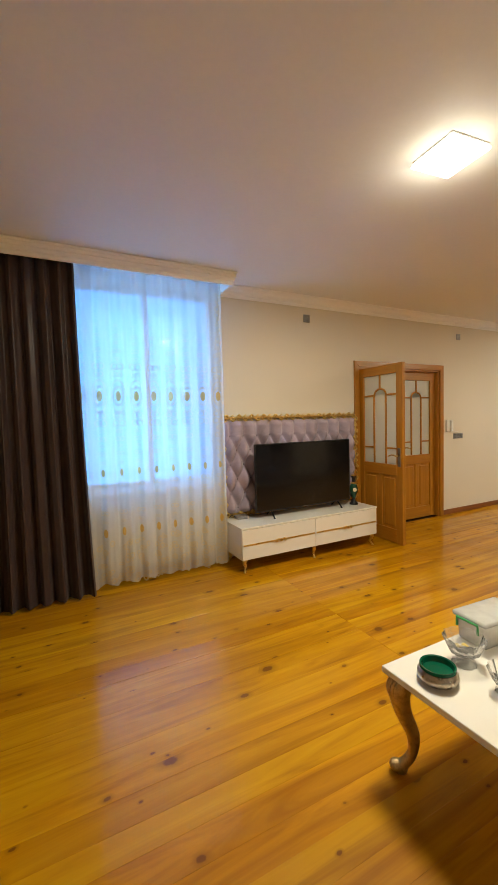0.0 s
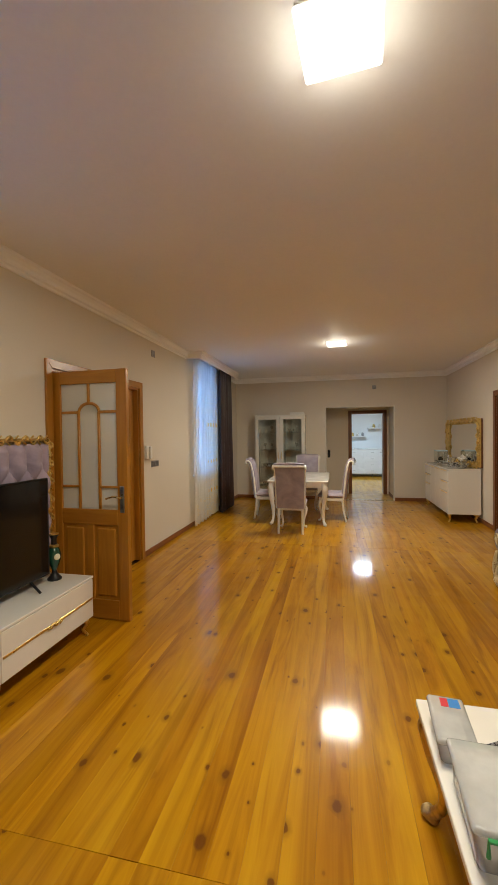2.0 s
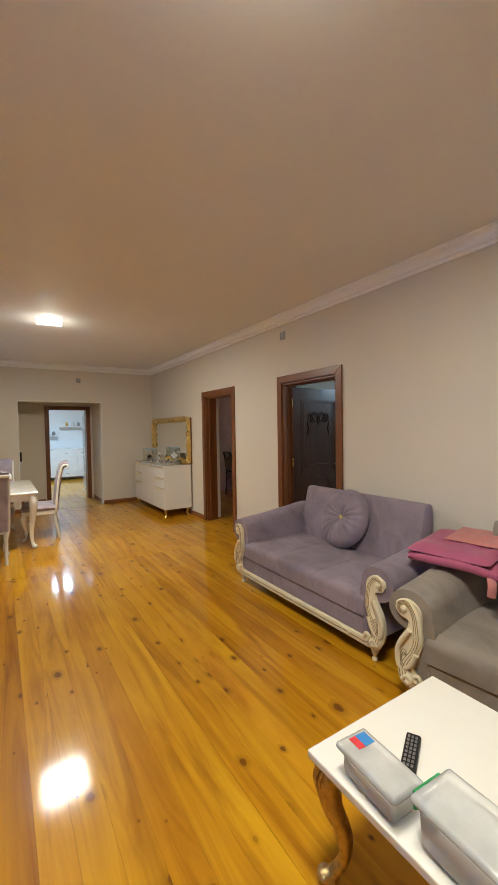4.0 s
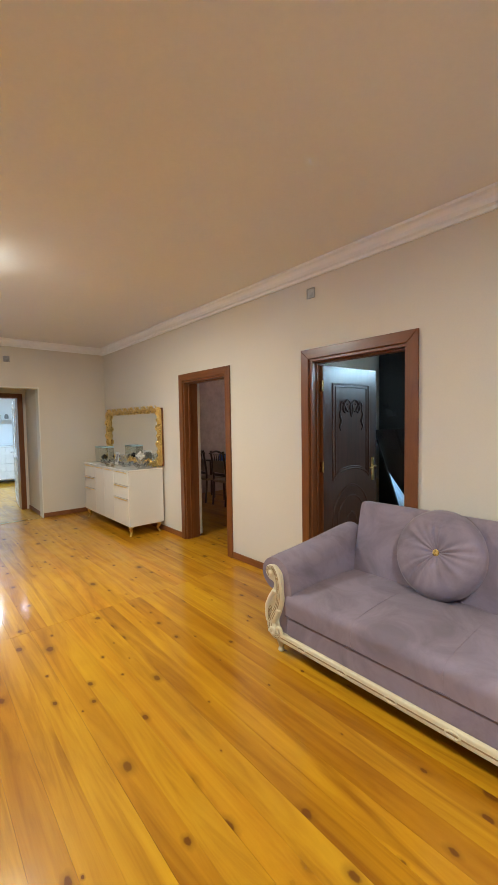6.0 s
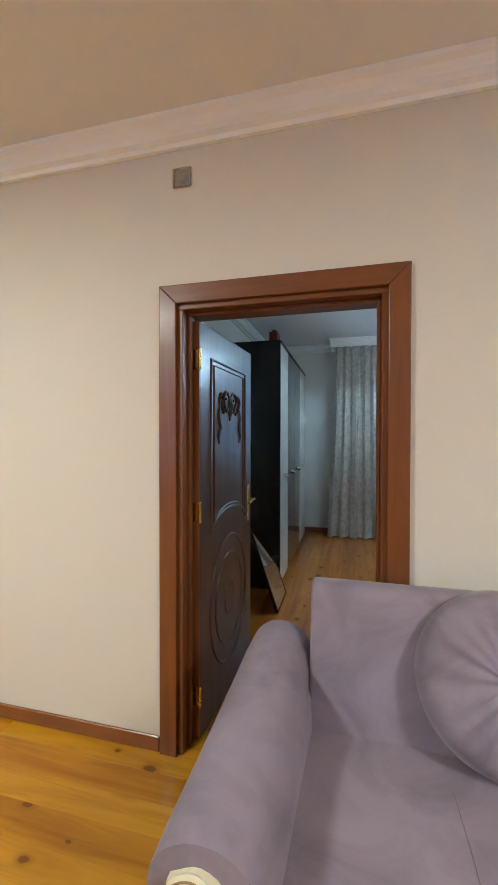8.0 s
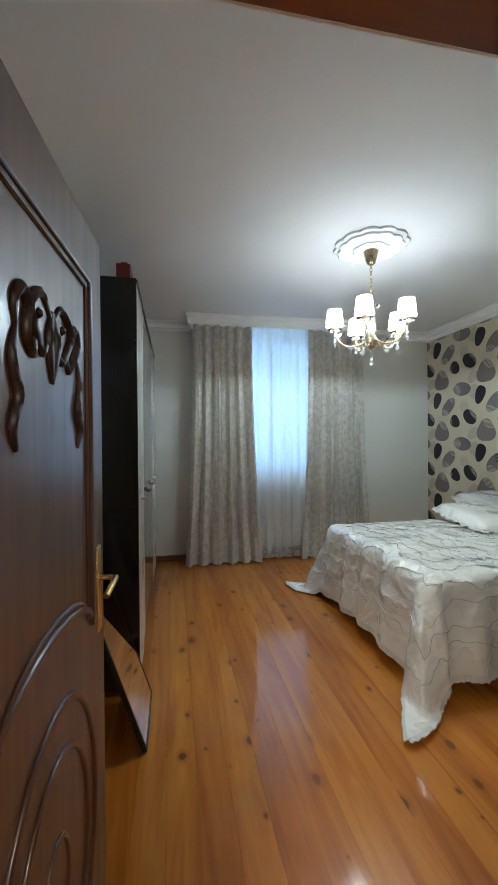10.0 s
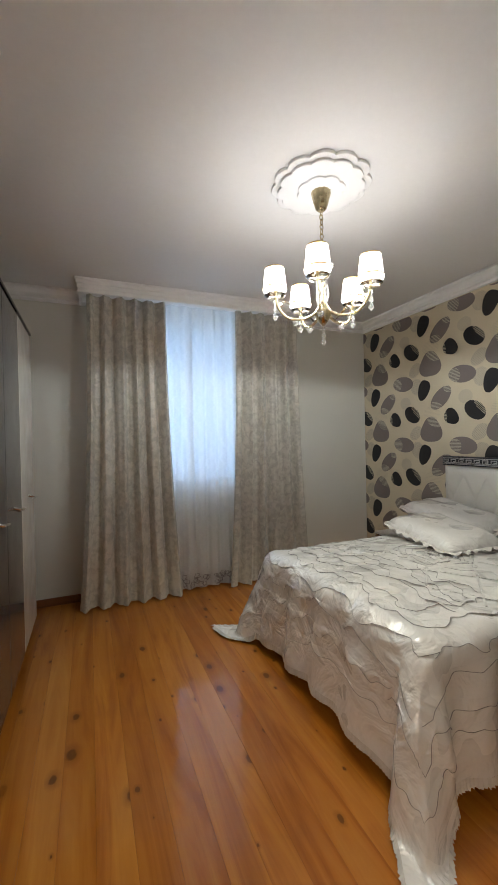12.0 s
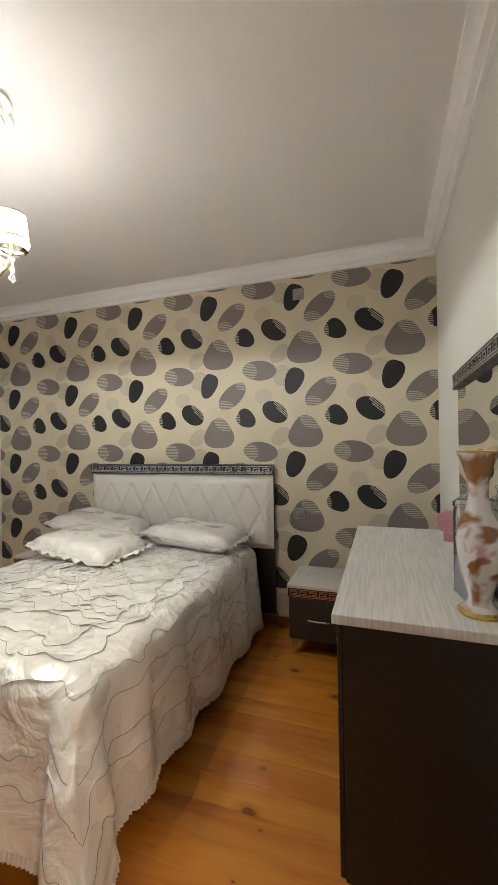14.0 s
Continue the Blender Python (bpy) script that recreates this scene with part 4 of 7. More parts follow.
tp = thing("tufted_wall_panel", "lilac button-tufted wall panel in a carved gold frame", "wall panel", at=pose(0, 0, 0))
TX0, TX1, TZ0, TZ1 = 1.57, 3.36, 0.50, 1.49
bm = bmesh.new()
nu, nv = 150, 84
DU, DV = 0.163, 0.31
rows = []
for j in range(nv + 1):
    row = []
    for i in range(nu + 1):
        u, v = TX0 + (TX1 - TX0) * i / nu, TZ0 + (TZ1 - TZ0) * j / nv
        p, q = (u - TX0) / DU, (TZ1 - 0.16 - v) / DV
        if v > TZ1 - 0.16:
            depth = 0.085 * abs(math.sin(math.pi * (u - TX0 - DU / 2) / DU)) ** 0.6
        else:
            a, b = math.pi * (p - 0.5 + q) / 1.0, math.pi * (p - 0.5 - q) / 1.0
            depth = 0.100 * (abs(math.sin(a)) * abs(math.sin(b))) ** 0.6
        edge = min(i, nu - i, j, nv - j) / 6
        row.append(bm.verts.new((u, 3.735 - 0.012 - depth * min(1, 0.3 + edge), v)))
    rows.append(row)
for j in range(nv):
    for i in range(nu):
        bm.faces.new((rows[j][i], rows[j][i + 1], rows[j + 1][i + 1], rows[j + 1][i]))
part("tufted_cushion", shell(bm, 180), TUFT, tp)
part("backing", box((1.55, 3.738, 0.02), (3.40, 3.776, 1.55), 0.004, 1), CREAM, tp)
bm = bmesh.new()
for j in range(0, 8):
    for k in range(0, 13):
        u = TX0 + DU * (k + (0.5 if j % 2 == 0 else 1.0))
        v = TZ1 - 0.16 - j * DV * 0.5
        if TX0 < u < TX1 and v > TZ0 + 0.02:
            bmesh.ops.create_icosphere(bm, subdivisions=1, radius=0.009, matrix=Matrix.Translation((u, 3.717, v)))
part("buttons", shell(bm, 80), LILAC_DARK, tp)
part("gold_frame", gilded_border([(1.57, 3.72, 0.48), (1.57, 3.72, 1.52), (3.375, 3.72, 1.52), (3.375, 3.72, 0.48), (1.57, 3.72, 0.48)], 0.076, 5), GOLD, tp, "carved gold frame")


def cabriole_foot(at, height, out, width, steps=10, bm=None):
    """A small bracket foot that flares out; out: the way (x, y) it kicks."""
    o = Vector((*out, 0))
    p = Vector(at)
    pts = [p + Vector((0, 0, height)) - o * 0.01, p + Vector((0, 0, height * 0.75)) + o * 0.012, p + Vector((0, 0, height * 0.4)) - o * 0.008, p + Vector((0, 0, height * 0.12)) + o * 0.01, p + o * 0.014 + Vector((0, 0, 0.003))]
    pp = smooth_path(pts, 4)
    n = len(pp) - 1
    prof = [(0, 1.5), (0.3, 1.0), (0.65, 0.55), (0.85, 0.6), (1.0, 0.75)]
    rad = [width * float(np.interp(i / n, [a for a, _ in prof], [b for _, b in prof])) for i in range(n + 1)]
    return tube(pp, rad, steps, bm)


tv_x0, tv_x1, tv_y0, tv_y1 = 1.55, 3.285, 3.255, 3.72
tc = thing("tv_cabinet", "low white lacquered television cabinet with a gold strip and gold feet", "cabinet", at=pose(0, 0, 0))
part("body", box((tv_x0, tv_y0 + 0.02, 0.135), (tv_x1, tv_y1, 0.438), 0.004, 1), LACQ, tc)
part("top", box((tv_x0 - 0.004, tv_y0, 0.438), (tv_x1 + 0.004, tv_y1 + 0.004, 0.456), 0.004, 2), LACQ, tc)
mid = (tv_x0 + tv_x1) / 2
for a, b in ((tv_x0 + 0.003, mid - 0.0015), (mid + 0.0015, tv_x1 - 0.003)):
    dr = part("drawer_front", box((a, tv_y0 + 0.002, 0.14), (b, tv_y0 + 0.02, 0.434), 0.003, 1), LACQ, tc)
    part("gold_strip", box((a + 0.01, tv_y0 - 0.003, 0.276), (b - 0.01, tv_y0 + 0.002, 0.292), 0.002, 1), GOLD, dr, "gold strip")
    c = (a + b) / 2
    bm = bmesh.new()
    for s in (-1, 1):
        tube(smooth_path([(c, tv_y0 - 0.012, 0.284), (c + s * 0.03, tv_y0 - 0.016, 0.300), (c + s * 0.055, tv_y0 - 0.012, 0.290), (c + s * 0.04, tv_y0 - 0.012, 0.272), (c + s * 0.075, tv_y0 - 0.008, 0.284)], 4), 0.006, 6, bm)
    bmesh.ops.create_icosphere(bm, subdivisions=2, radius=0.016, matrix=Matrix.Translation((c, tv_y0 - 0.010, 0.284)))
    part("handle", shell(bm, 60), GOLD, dr, "cast gold bow handle")
for x, ox in ((tv_x0 + 0.05, -1), (tv_x1 - 0.05, 1), (mid, 0)):
    for y, oy in ((tv_y0 + 0.05, -1), (tv_y1 - 0.05, 1)):
        part("foot", cabriole_foot((x, y, 0), 0.14, (ox, oy), 0.020), GOLD, tc, "small gold curved foot")

tv = thing("television", "black flat television, switched off, on the white cabinet", "television", at=pose(0, 0, 0))
part("screen", box((1.845, 3.488, 0.535), (3.085, 3.495, 1.232), 0.002, 1), SCREEN, tv)
part("bezel", frame_ring(1.835, 3.095, 0.522, 1.242, 0.012, 3.485, 3.515), BLACK, tv)
part("back", box((1.86, 3.515, 0.56), (3.07, 3.555, 1.20), 0.02, 3), BLACK, tv)
part("logo_bar", box((2.42, 3.483, 0.526), (2.49, 3.4845, 0.532)), STEEL, tv)
for x in (2.02, 2.91):
    bm = tube([(x, 3.51, 0.54), (x - 0.015, 3.40, 0.463)], 0.009, 8)
    tube([(x, 3.51, 0.54), (x + 0.015, 3.62, 0.463)], 0.009, 8, bm)
    part("stand", shell(bm, 50), BLACK, tv)

VASEGREEN = paint("dark_green_glaze", (0.01, 0.06, 0.035), 0.12, 0.3, 12, 0.02, coat=0.5, local=True)
vs = thing("vase", "slim dark green and gold vase beside the television", "vase", at=pose(3.16, 3.50, 0.457))
part("base", lathe([(0.05, 0), (0.052, 0.012), (0.035, 0.03), (0.022, 0.05), (0.018, 0.075)], 24), BLACK, vs)
part("body", lathe([(0.018, 0.075), (0.03, 0.10), (0.046, 0.15), (0.05, 0.19), (0.042, 0.225), (0.028, 0.245)], 24), VASEGREEN, vs)
part("gold_band", lathe([(0.030, 0.245), (0.036, 0.252), (0.036, 0.262), (0.022, 0.27)], 24), GOLD, vs)
part("neck", lathe([(0.020, 0.27), (0.019, 0.31), (0.030, 0.33), (0.034, 0.345), (0.026, 0.345), (0.014, 0.30)], 24), BLACK, vs)
part("gold_rim", lathe([(0.034, 0.343), (0.037, 0.350), (0.030, 0.352)], 24), GOLD, vs)
part("medallion", turned(lathe([(0.001, 0.0), (0.024, 0.0), (0.018, 0.006), (0.001, 0.007)], 16), pose(-0.02, -0.042, 0.18, 90, 0, -25)), CREAM, vs, "cream oval medallion")
tbx = thing("set_top_box", "small clear plastic box with a cable on the cabinet", "box", at=pose(1.72, 3.62, 0.457))
part("case", box((-0.06, -0.05, 0), (0.06, 0.05, 0.035), 0.006, 2), STEEL, tbx)
part("cable", tube(smooth_path([(-0.06, 0, 0.02), (-0.10, 0.02, 0.04), (-0.11, 0.05, 0.01), (-0.05, 0.07, 0.006)], 6), 0.004, 6), BLACK, tbx)


# ---- sofas ----
def sofa(name, velvet_mat, seam_mat, label, m, group):
    """Width along x, front towards +y, back at y = 0; origin on the floor at the middle of the back."""
    s = thing(name, label, "sofa", group)
    hw = 0.82                      # half the distance between the carved arm fronts
    yf = 0.90                      # front of the frame
    part("base", box((-hw + 0.07, 0.06, 0.14), (hw - 0.07, yf - 0.004, 0.280), 0.02, 3), velvet_mat, s, "upholstered apron")
    # three-part seat with a rolled front
    bm = bmesh.new()
    nu, nv = 72, 30
    w0, w1 = -hw + 0.07, hw - 0.07
    rows = []
    for j in range(nv + 1):
        q = j / nv
        row = []
        for i in range(nu + 1):
            u = w0 + (w1 - w0) * i / nu
            f = min(abs((i / nu) - k / 3) for k in (0, 1, 2, 3)) * 3
            puff = 0.013 * min(1, f * 3) ** 0.6
            if q < 0.66:
                y, z = 0.16 + (yf - 0.22) * q / 0.66, 0.425 + puff * 0.6 + 0.012 * math.sin(math.pi * q / 0.66)
            elif q < 0.84:
                a = (q - 0.66) / 0.18 * math.pi / 2
                y, z = yf - 0.06 + 0.06 * math.sin(a) + puff * 0.5, 0.365 + 0.06 * math.cos(a) + puff * 0.6 * math.cos(a)
            else:
                y, z = yf + puff * 0.5, 0.365 - (q - 0.84) / 0.16 * 0.085
            row.append(bm.verts.new((u, y, z)))
        rows.append(row)
    low = [bm.verts.new((w0 + (w1 - w0) * i / nu, 0.16, 0.28)) for i in range(nu + 1)]
    for j in range(nv):
        for i in range(nu):
            bm.faces.new((rows[j][i], rows[j][i + 1], rows[j + 1][i + 1], rows[j + 1][i]))
    for i in range(nu):
        bm.faces.new((rows[nv][i], rows[nv][i + 1], low[i + 1], low[i]))
    bm.faces.new([r[0] for r in rows] + [low[0]])
    bm.faces.new([r[-1] for r in rows] + [low[-1]])
    seat = part("seat", shell(bm, 60), velvet_mat, s)
    part("piping", tube([(w0, yf - 0.002, 0.278), (w1, yf - 0.002, 0.278)], 0.006, 8), seam_mat, seat)
    for k in (1, 2):
        u = w0 + (w1 - w0) * k / 3
        path3 = [(u, 0.24 + (yf - 0.30) * q, 0.4262 + 0.012 * math.sin(math.pi * q)) for q in np.linspace(0, 1, 8)]
        path3 += [(u, yf - 0.06 + 0.061 * math.sin(t), 0.365 + 0.061 * math.cos(t)) for t in np.linspace(0.1, math.pi / 2, 6)] + [(u, yf + 0.001, 0.285)]
        part("seam", tube(path3, 0.0018, 6), velvet_mat, seat)
    # leaning back
    bm = bmesh.new()
    prof = smooth_path([(0.24, 0.40), (0.20, 0.60), (0.13, 0.89)], 6)
    front = [(p[0], p[1]) for p in prof]
    outline = front + [(0.115, 0.915), (0.09, 0.925), (0.045, 0.922), (0.02, 0.905), (0.02, 0.30), (0.24, 0.30)]
    prism(outline, 2 * hw - 0.25, "x", -hw + 0.125, bm, 0.016)
    part("backrest", shell(bm, 45), velvet_mat, s)
    for k in (-1, 1):
        # rolled arm, rising to the back
        arm = []
        for a in np.linspace(-100, 190, 18):
            arm.append((0.030 + 0.130 * math.cos(radians(a)), 0.527 + 0.112 * math.sin(radians(a))))
        outline = [(-0.120, 0.15), (-0.120, 0.36), (-0.110, 0.48)] + [(u, z) for u, z in arm[::-1] if not (u < -0.06 and z < 0.5)] + [(0.045, 0.40), (0.03, 0.15)]
        bm = bmesh.new()
        n = 10
        loops = []
        for j in range(n + 1):
            q = j / n
            y = yf - 0.015 - q * (yf - 0.07)
            lift = 0.10 * q ** 1.3
            sh = 0.975 if j in (0, n) else 1.0
            loops.append([bm.verts.new((k * (hw + (u - 0.02) * sh + 0.02 - 0.03 * q), y, z * 1.0 + lift * max(0, (z - 0.15) / 0.48) - (0.0 if sh == 1 else 0.006))) for u, z in outline])
        for a, b in zip(loops, loops[1:]):
            for i in range(len(outline)):
                i2 = (i + 1) % len(outline)
                bm.faces.new((a[i], a[i2], b[i2], b[i]))
        bm.faces.new(loops[0]), bm.faces.new(loops[-1])
        part("arm", shell(bm, 50), velvet_mat, s)
        # carved scroll on the arm's front
        bm, groove = bmesh.new(), bmesh.new()
        cx, cz = 0.055, 0.53
        spiral = [(cx + r * math.cos(a), cz + r * math.sin(a)) for a, r in ((3.6, 0.012), (5.2, 0.026), (6.9, 0.036), (8.3, 0.047), (9.6, 0.060))]
        path2 = spiral + [(-0.018, 0.45), (-0.022, 0.38), (0.0, 0.31), (0.040, 0.24), (0.055, 0.185), (0.030, 0.135), (-0.01, 0.125), (-0.03, 0.15)]
        pp = smooth_path([(k * (hw + u), yf + 0.004, z) for u, z in path2], 6)
        m_ = len(pp) - 1
        rad = [float(np.interp(i / m_, [0, 0.1, 0.3, 0.45, 0.6, 0.8, 0.92, 1], [0.010, 0.014, 0.018, 0.026, 0.026, 0.042, 0.030, 0.016])) for i in range(m_ + 1)]
        tube(pp, rad, 10, bm, flat=0.55, up=(0, 1, 0))
        tube(smooth_path([(k * (hw + u), yf + 0.010, z) for u, z in ((-0.02, 0.30), (0.02, 0.22), (0.075, 0.20), (0.090, 0.28), (0.065, 0.35), (0.02, 0.42))], 6), 0.016, 8, bm)
        tube(smooth_path([(k * (hw + u), yf + 0.016, z) for u, z in ((-0.055, 0.15), (-0.035, 0.185), (-0.01, 0.175), (-0.015, 0.15), (-0.03, 0.155))], 5), 0.012, 8, bm)
        tube(smooth_path([(k * (hw + u), yf + 0.016, z) for u, z in ((0.06, 0.135), (0.035, 0.165), (0.01, 0.15), (0.02, 0.125), (0.04, 0.135))], 5), 0.014, 8, bm)
        bmesh.ops.create_uvsphere(bm, u_segments=14, v_segments=8, radius=0.020, matrix=Matrix.Translation((k * (hw + cx), yf + 0.006, cz)) @ Matrix.Diagonal((1, 0.6, 1, 1)))
        prism([(p[0], p[2]) for p in smooth_path([(k * (hw + u), 0, z) for u, z in ((0.10, 0.56), (0.03, 0.585), (-0.035, 0.54), (-0.045, 0.44), (-0.05, 0.36), (-0.025, 0.28), (0.0, 0.21), (-0.03, 0.13), (0.0, 0.115), (0.06, 0.125), (0.095, 0.18), (0.105, 0.25), (0.085, 0.34), (0.04, 0.42), (0.03, 0.47), (0.075, 0.485), (0.105, 0.52), (0.10, 0.56))], 4)[:-1]], 0.02, "y", yf - 0.018, bm)
        sc = part("arm_scroll", shell(bm, 60), CREAM, s, "cream carved scroll")
        for off in (-0.45, 0.0, 0.42):
            gp = []
            for i in range(6, m_ - 1):
                d = (pp[i + 1] - pp[i - 1]).normalized()
                sd = Vector((d.z, 0, -d.x))
                gp.append(pp[i] + sd * rad[i] * off + Vector((0, rad[i] * 0.55 * math.sqrt(1 - off * off) - 0.0005, 0)))
            tube(gp, 0.0022, 5, groove)
        for r in (0.035, 0.024):
            tube(smooth_path([(k * (hw + 0.045 + r * 0.6 * math.cos(a)), yf + 0.022, 0.255 + r * 1.6 * math.sin(a)) for a in np.linspace(-1.7, 2.4, 8)], 3), 0.002, 5, groove)
        part("groove", groove, CREAM_DARK, sc)
        # feet
        for y, oy in ((yf - 0.03, 1), (0.08, -1)):
            part("foot", lathe([(0.012, 0.0), (0.020, 0.008), (0.018, 0.024), (0.012, 0.034), (0.026, 0.07), (0.034, 0.105), (0.030, 0.14)], 14, (k * (hw + 0.0), y, 0)), CREAM, s, "cream turned foot")
    # carved front rail with small rosettes
    rail = part("front_rail", box((-hw + 0.02, yf - 0.02, 0.092), (hw - 0.02, yf + 0.014, 0.150), 0.010, 3), CREAM, s, "cream carved rail")
    part("inlay", tube([(-hw + 0.04, yf + 0.0145, 0.122), (hw - 0.04, yf + 0.0145, 0.122)], 0.0035, 6), CREAM_DARK, rail)
    for k in range(-2, 3):
        u = k * 0.30
        part("rosette", tube([(u + 0.032 * math.cos(a), yf + 0.016, 0.122 + 0.014 * math.sin(a)) for a in np.linspace(0, 2 * math.pi, 19)], 0.005, 6), CREAM, rail)
    s.matrix_world = m
    return s


sofa("sofa", LILAC, LILAC_DARK, "lilac velvet sofa with rolled arms and cream carved frame", pose(3.80, -0.985, 0), "velvet sofas")
sofa("sofa", TAUPE, TAUPE, "taupe velvet sofa with rolled arms and cream carved frame", pose(1.90, -1.16, 0, 0, 0, 7.0) @ pose(0, 0.22, 0), "velvet sofas")


def round_cushion(label, m, material):
    """A gathered round cushion with a button, lying in its own x-y plane."""
    c = thing("round_cushion", label, "cushion", at=m)
    R, T = 0.278, 0.088
    bm = bmesh.new()
    n = 96
    for side in (1, -1):
        rings = []
        for j in range(13):
            q = j / 12
            ring = []
            for i in range(n):
                a = 2 * math.pi * i / n
                pleat = 0.010 * (1 - q) * q * 4 * math.sin(17 * a + 2.0 * math.sin(3 * a)) * (0.6 + 0.4 * math.sin(5 * a))
                z = T * math.sqrt(max(0, 1 - q ** 3.2)) * (0.45 + 0.55 * min(1, q * 2.6)) + pleat
                if j == 12:
                    z = 0
                ring.append(bm.verts.new((R * max(q, 0.02) * math.cos(a), R * max(q, 0.02) * math.sin(a), side * z)))
            rings.append(ring)
        for a, b in zip(rings, rings[1:]):
            for i in range(n):
                bm.faces.new((a[i], a[(i + 1) % n], b[(i + 1) % n], b[i]))
        bm.faces.new(rings[0])
    bmesh.ops.remove_doubles(bm, verts=bm.verts, dist=1e-4)
    part("cover", shell(bm, 75), material, c)
    bt = part("button", lathe([(0.001, 0.052), (0.018, 0.052), (0.022, 0.046), (0.022, 0.036)], 20), GOLD, c, "round gold button")
    bm = bmesh.new()
    for i in range(12):
        a = 2 * math.pi * i / 12
        bmesh.ops.create_icosphere(bm, subdivisions=1, radius=0.004, matrix=Matrix.Translation((0.022 * math.cos(a), 0.022 * math.sin(a), 0.048)))
    part("bead_ring", shell(bm, 80), CHROME, bt)
    return c


round_cushion("round lilac velvet cushion with a gold button leaning on the sofa", look((3.86, -0.755, 0.700), (3.78, -5.0, -1.0)), LILAC)


def soft_pad(bm, c, size, rnd, wob=0.012, round_=0.35):
    """A cushion-like slab, rounded and slightly uneven."""
    nx, ny = 18, 14
    faces = []
    for side in (1, -1):
        g = []
        for j in range(ny + 1):
            row = []
            for i in range(nx + 1):
                u, v = 2 * i / nx - 1, 2 * j / ny - 1
                e = (max(0, 1 - abs(u) ** 6) * max(0, 1 - abs(v) ** 6)) ** round_
                h = size[2] / 2 * e * side + wob * e * noise.noise((u * 2.1 + c[0] * 7, v * 2.1 + c[1] * 5, side + c[2]))
                row.append(bm.verts.new((c[0] + u * size[0] / 2, c[1] + v * size[1] / 2, c[2] + h)))
            g.append(row)
        for j in range(ny):
            for i in range(nx):
                faces.append(bm.faces.new((g[j][i], g[j][i + 1], g[j + 1][i + 1], g[j + 1][i])))
    bmesh.ops.remove_doubles(bm, verts=list({v for f in faces for v in f.verts}), dist=1e-4)
    return bm


rnd = random.Random(3)
bl = thing("blanket", "folded rose and peach woollen blanket lying over the sofa arm", "blanket", at=pose(2.62, -0.56, 0.735, -4, 0, 8))
part("lower_fold", shell(soft_pad(bmesh.new(), (0, 0, 0), (0.52, 0.56, 0.06), rnd, 0.02), 70), ROSE, bl)
part("upper_fold", shell(soft_pad(bmesh.new(), (0.02, 0.03, 0.045), (0.48, 0.50, 0.05), rnd, 0.02), 70), ROSE, bl)
part("peach_fold", shell(soft_pad(bmesh.new(), (-0.06, -0.10, 0.078), (0.36, 0.30, 0.03), rnd, 0.015), 70), PEACH, bl, "peach woollen fold")
part("rolled_edge", tube(smooth_path([(-0.26, 0.25, -0.01), (-0.1, 0.27, 0.015), (0.1, 0.27, 0.01), (0.25, 0.24, -0.005)], 6), 0.028, 10), ROSE, bl)
part("fringe", tube(smooth_path([(-0.22, 0.26, -0.01), (-0.24, 0.30, -0.05), (-0.235, 0.305, -0.11)], 5), [0.022] * 11, 8, flat=0.4), PEACH, bl)
cu = thing("cushion", "square lilac velvet cushion on the taupe sofa", "cushion", at=pose(2.02, -0.60, 0.66, 68, 0, -6))
part("cover", shell(soft_pad(bmesh.new(), (0, 0, 0), (0.48, 0.46, 0.17), rnd, 0.012), 70), LILAC, cu)


# ---- coffee table and the things on it ----
ct = thing("coffee_table", "white topped coffee table on gold carved cabriole legs", "table", at=pose(0, 0, 0))
CX0, CX1, CY0, CY1, CZ = 1.15, 2.265, 0.37, 1.085, 0.455
part("tabletop", box((CX0, CY0, CZ - 0.028), (CX1, CY1, CZ), 0.005, 2), LACQ, ct)
part("apron", box((CX0 + 0.10, CY0 + 0.08, CZ - 0.075), (CX1 - 0.10, CY1 - 0.08, CZ - 0.028), 0.004, 1), LACQ, ct)
for sx in (-1, 1):
    for sy in (-1, 1):
        x, y = (CX0 + 0.075 if sx < 0 else CX1 - 0.075), (CY0 + 0.075 if sy < 0 else CY1 - 0.075)
        d = Vector((sx, sy, 0)).normalized()
        P = Vector((x, y, 0))
        pts = [P + d * 0.01 + Vector((0, 0, 0.43)), P + d * 0.035 + Vector((0, 0, 0.36)), P + d * 0.025 + Vector((0, 0, 0.28)), P - d * 0.015 + Vector((0, 0, 0.18)), P - d * 0.012 + Vector((0, 0, 0.10)), P + d * 0.022 + Vector((0, 0, 0.045)), P + d * 0.05 + Vector((0, 0, 0.028))]
        pp = smooth_path(pts, 5)
        n = len(pp) - 1
        bm = tube(pp, [float(np.interp(i / n, [0, 0.15, 0.4, 0.65, 0.85, 1], [0.038, 0.046, 0.032, 0.020, 0.022, 0.030])) for i in range(n + 1)], 12)
        for k in range(5):
            a = (k - 2) * 0.5
            q = Vector((d.x * math.cos(a) - d.y * math.sin(a), d.x * math.sin(a) + d.y * math.cos(a), 0))
            bmesh.ops.create_icosphere(bm, subdivisions=2, radius=0.016, matrix=Matrix.Translation(P + d * 0.045 + q * 0.018 + Vector((0, 0, 0.032))))
            tube(smooth_path([P + d * 0.03 + q * 0.032 + Vector((0, 0, 0.425)), P + d * 0.045 + q * 0.036 + Vector((0, 0, 0.37)), P + d * 0.03 + q * 0.028 + Vector((0, 0, 0.30))], 4), 0.008, 6, bm)
        bmesh.ops.create_icosphere(bm, subdivisions=2, radius=0.026, matrix=Matrix.Translation(P + d * 0.03 + Vector((0, 0, 0.024))))
        part("leg", shell(bm, 60), GOLDLEG, ct, "dull gold carved cabriole leg")

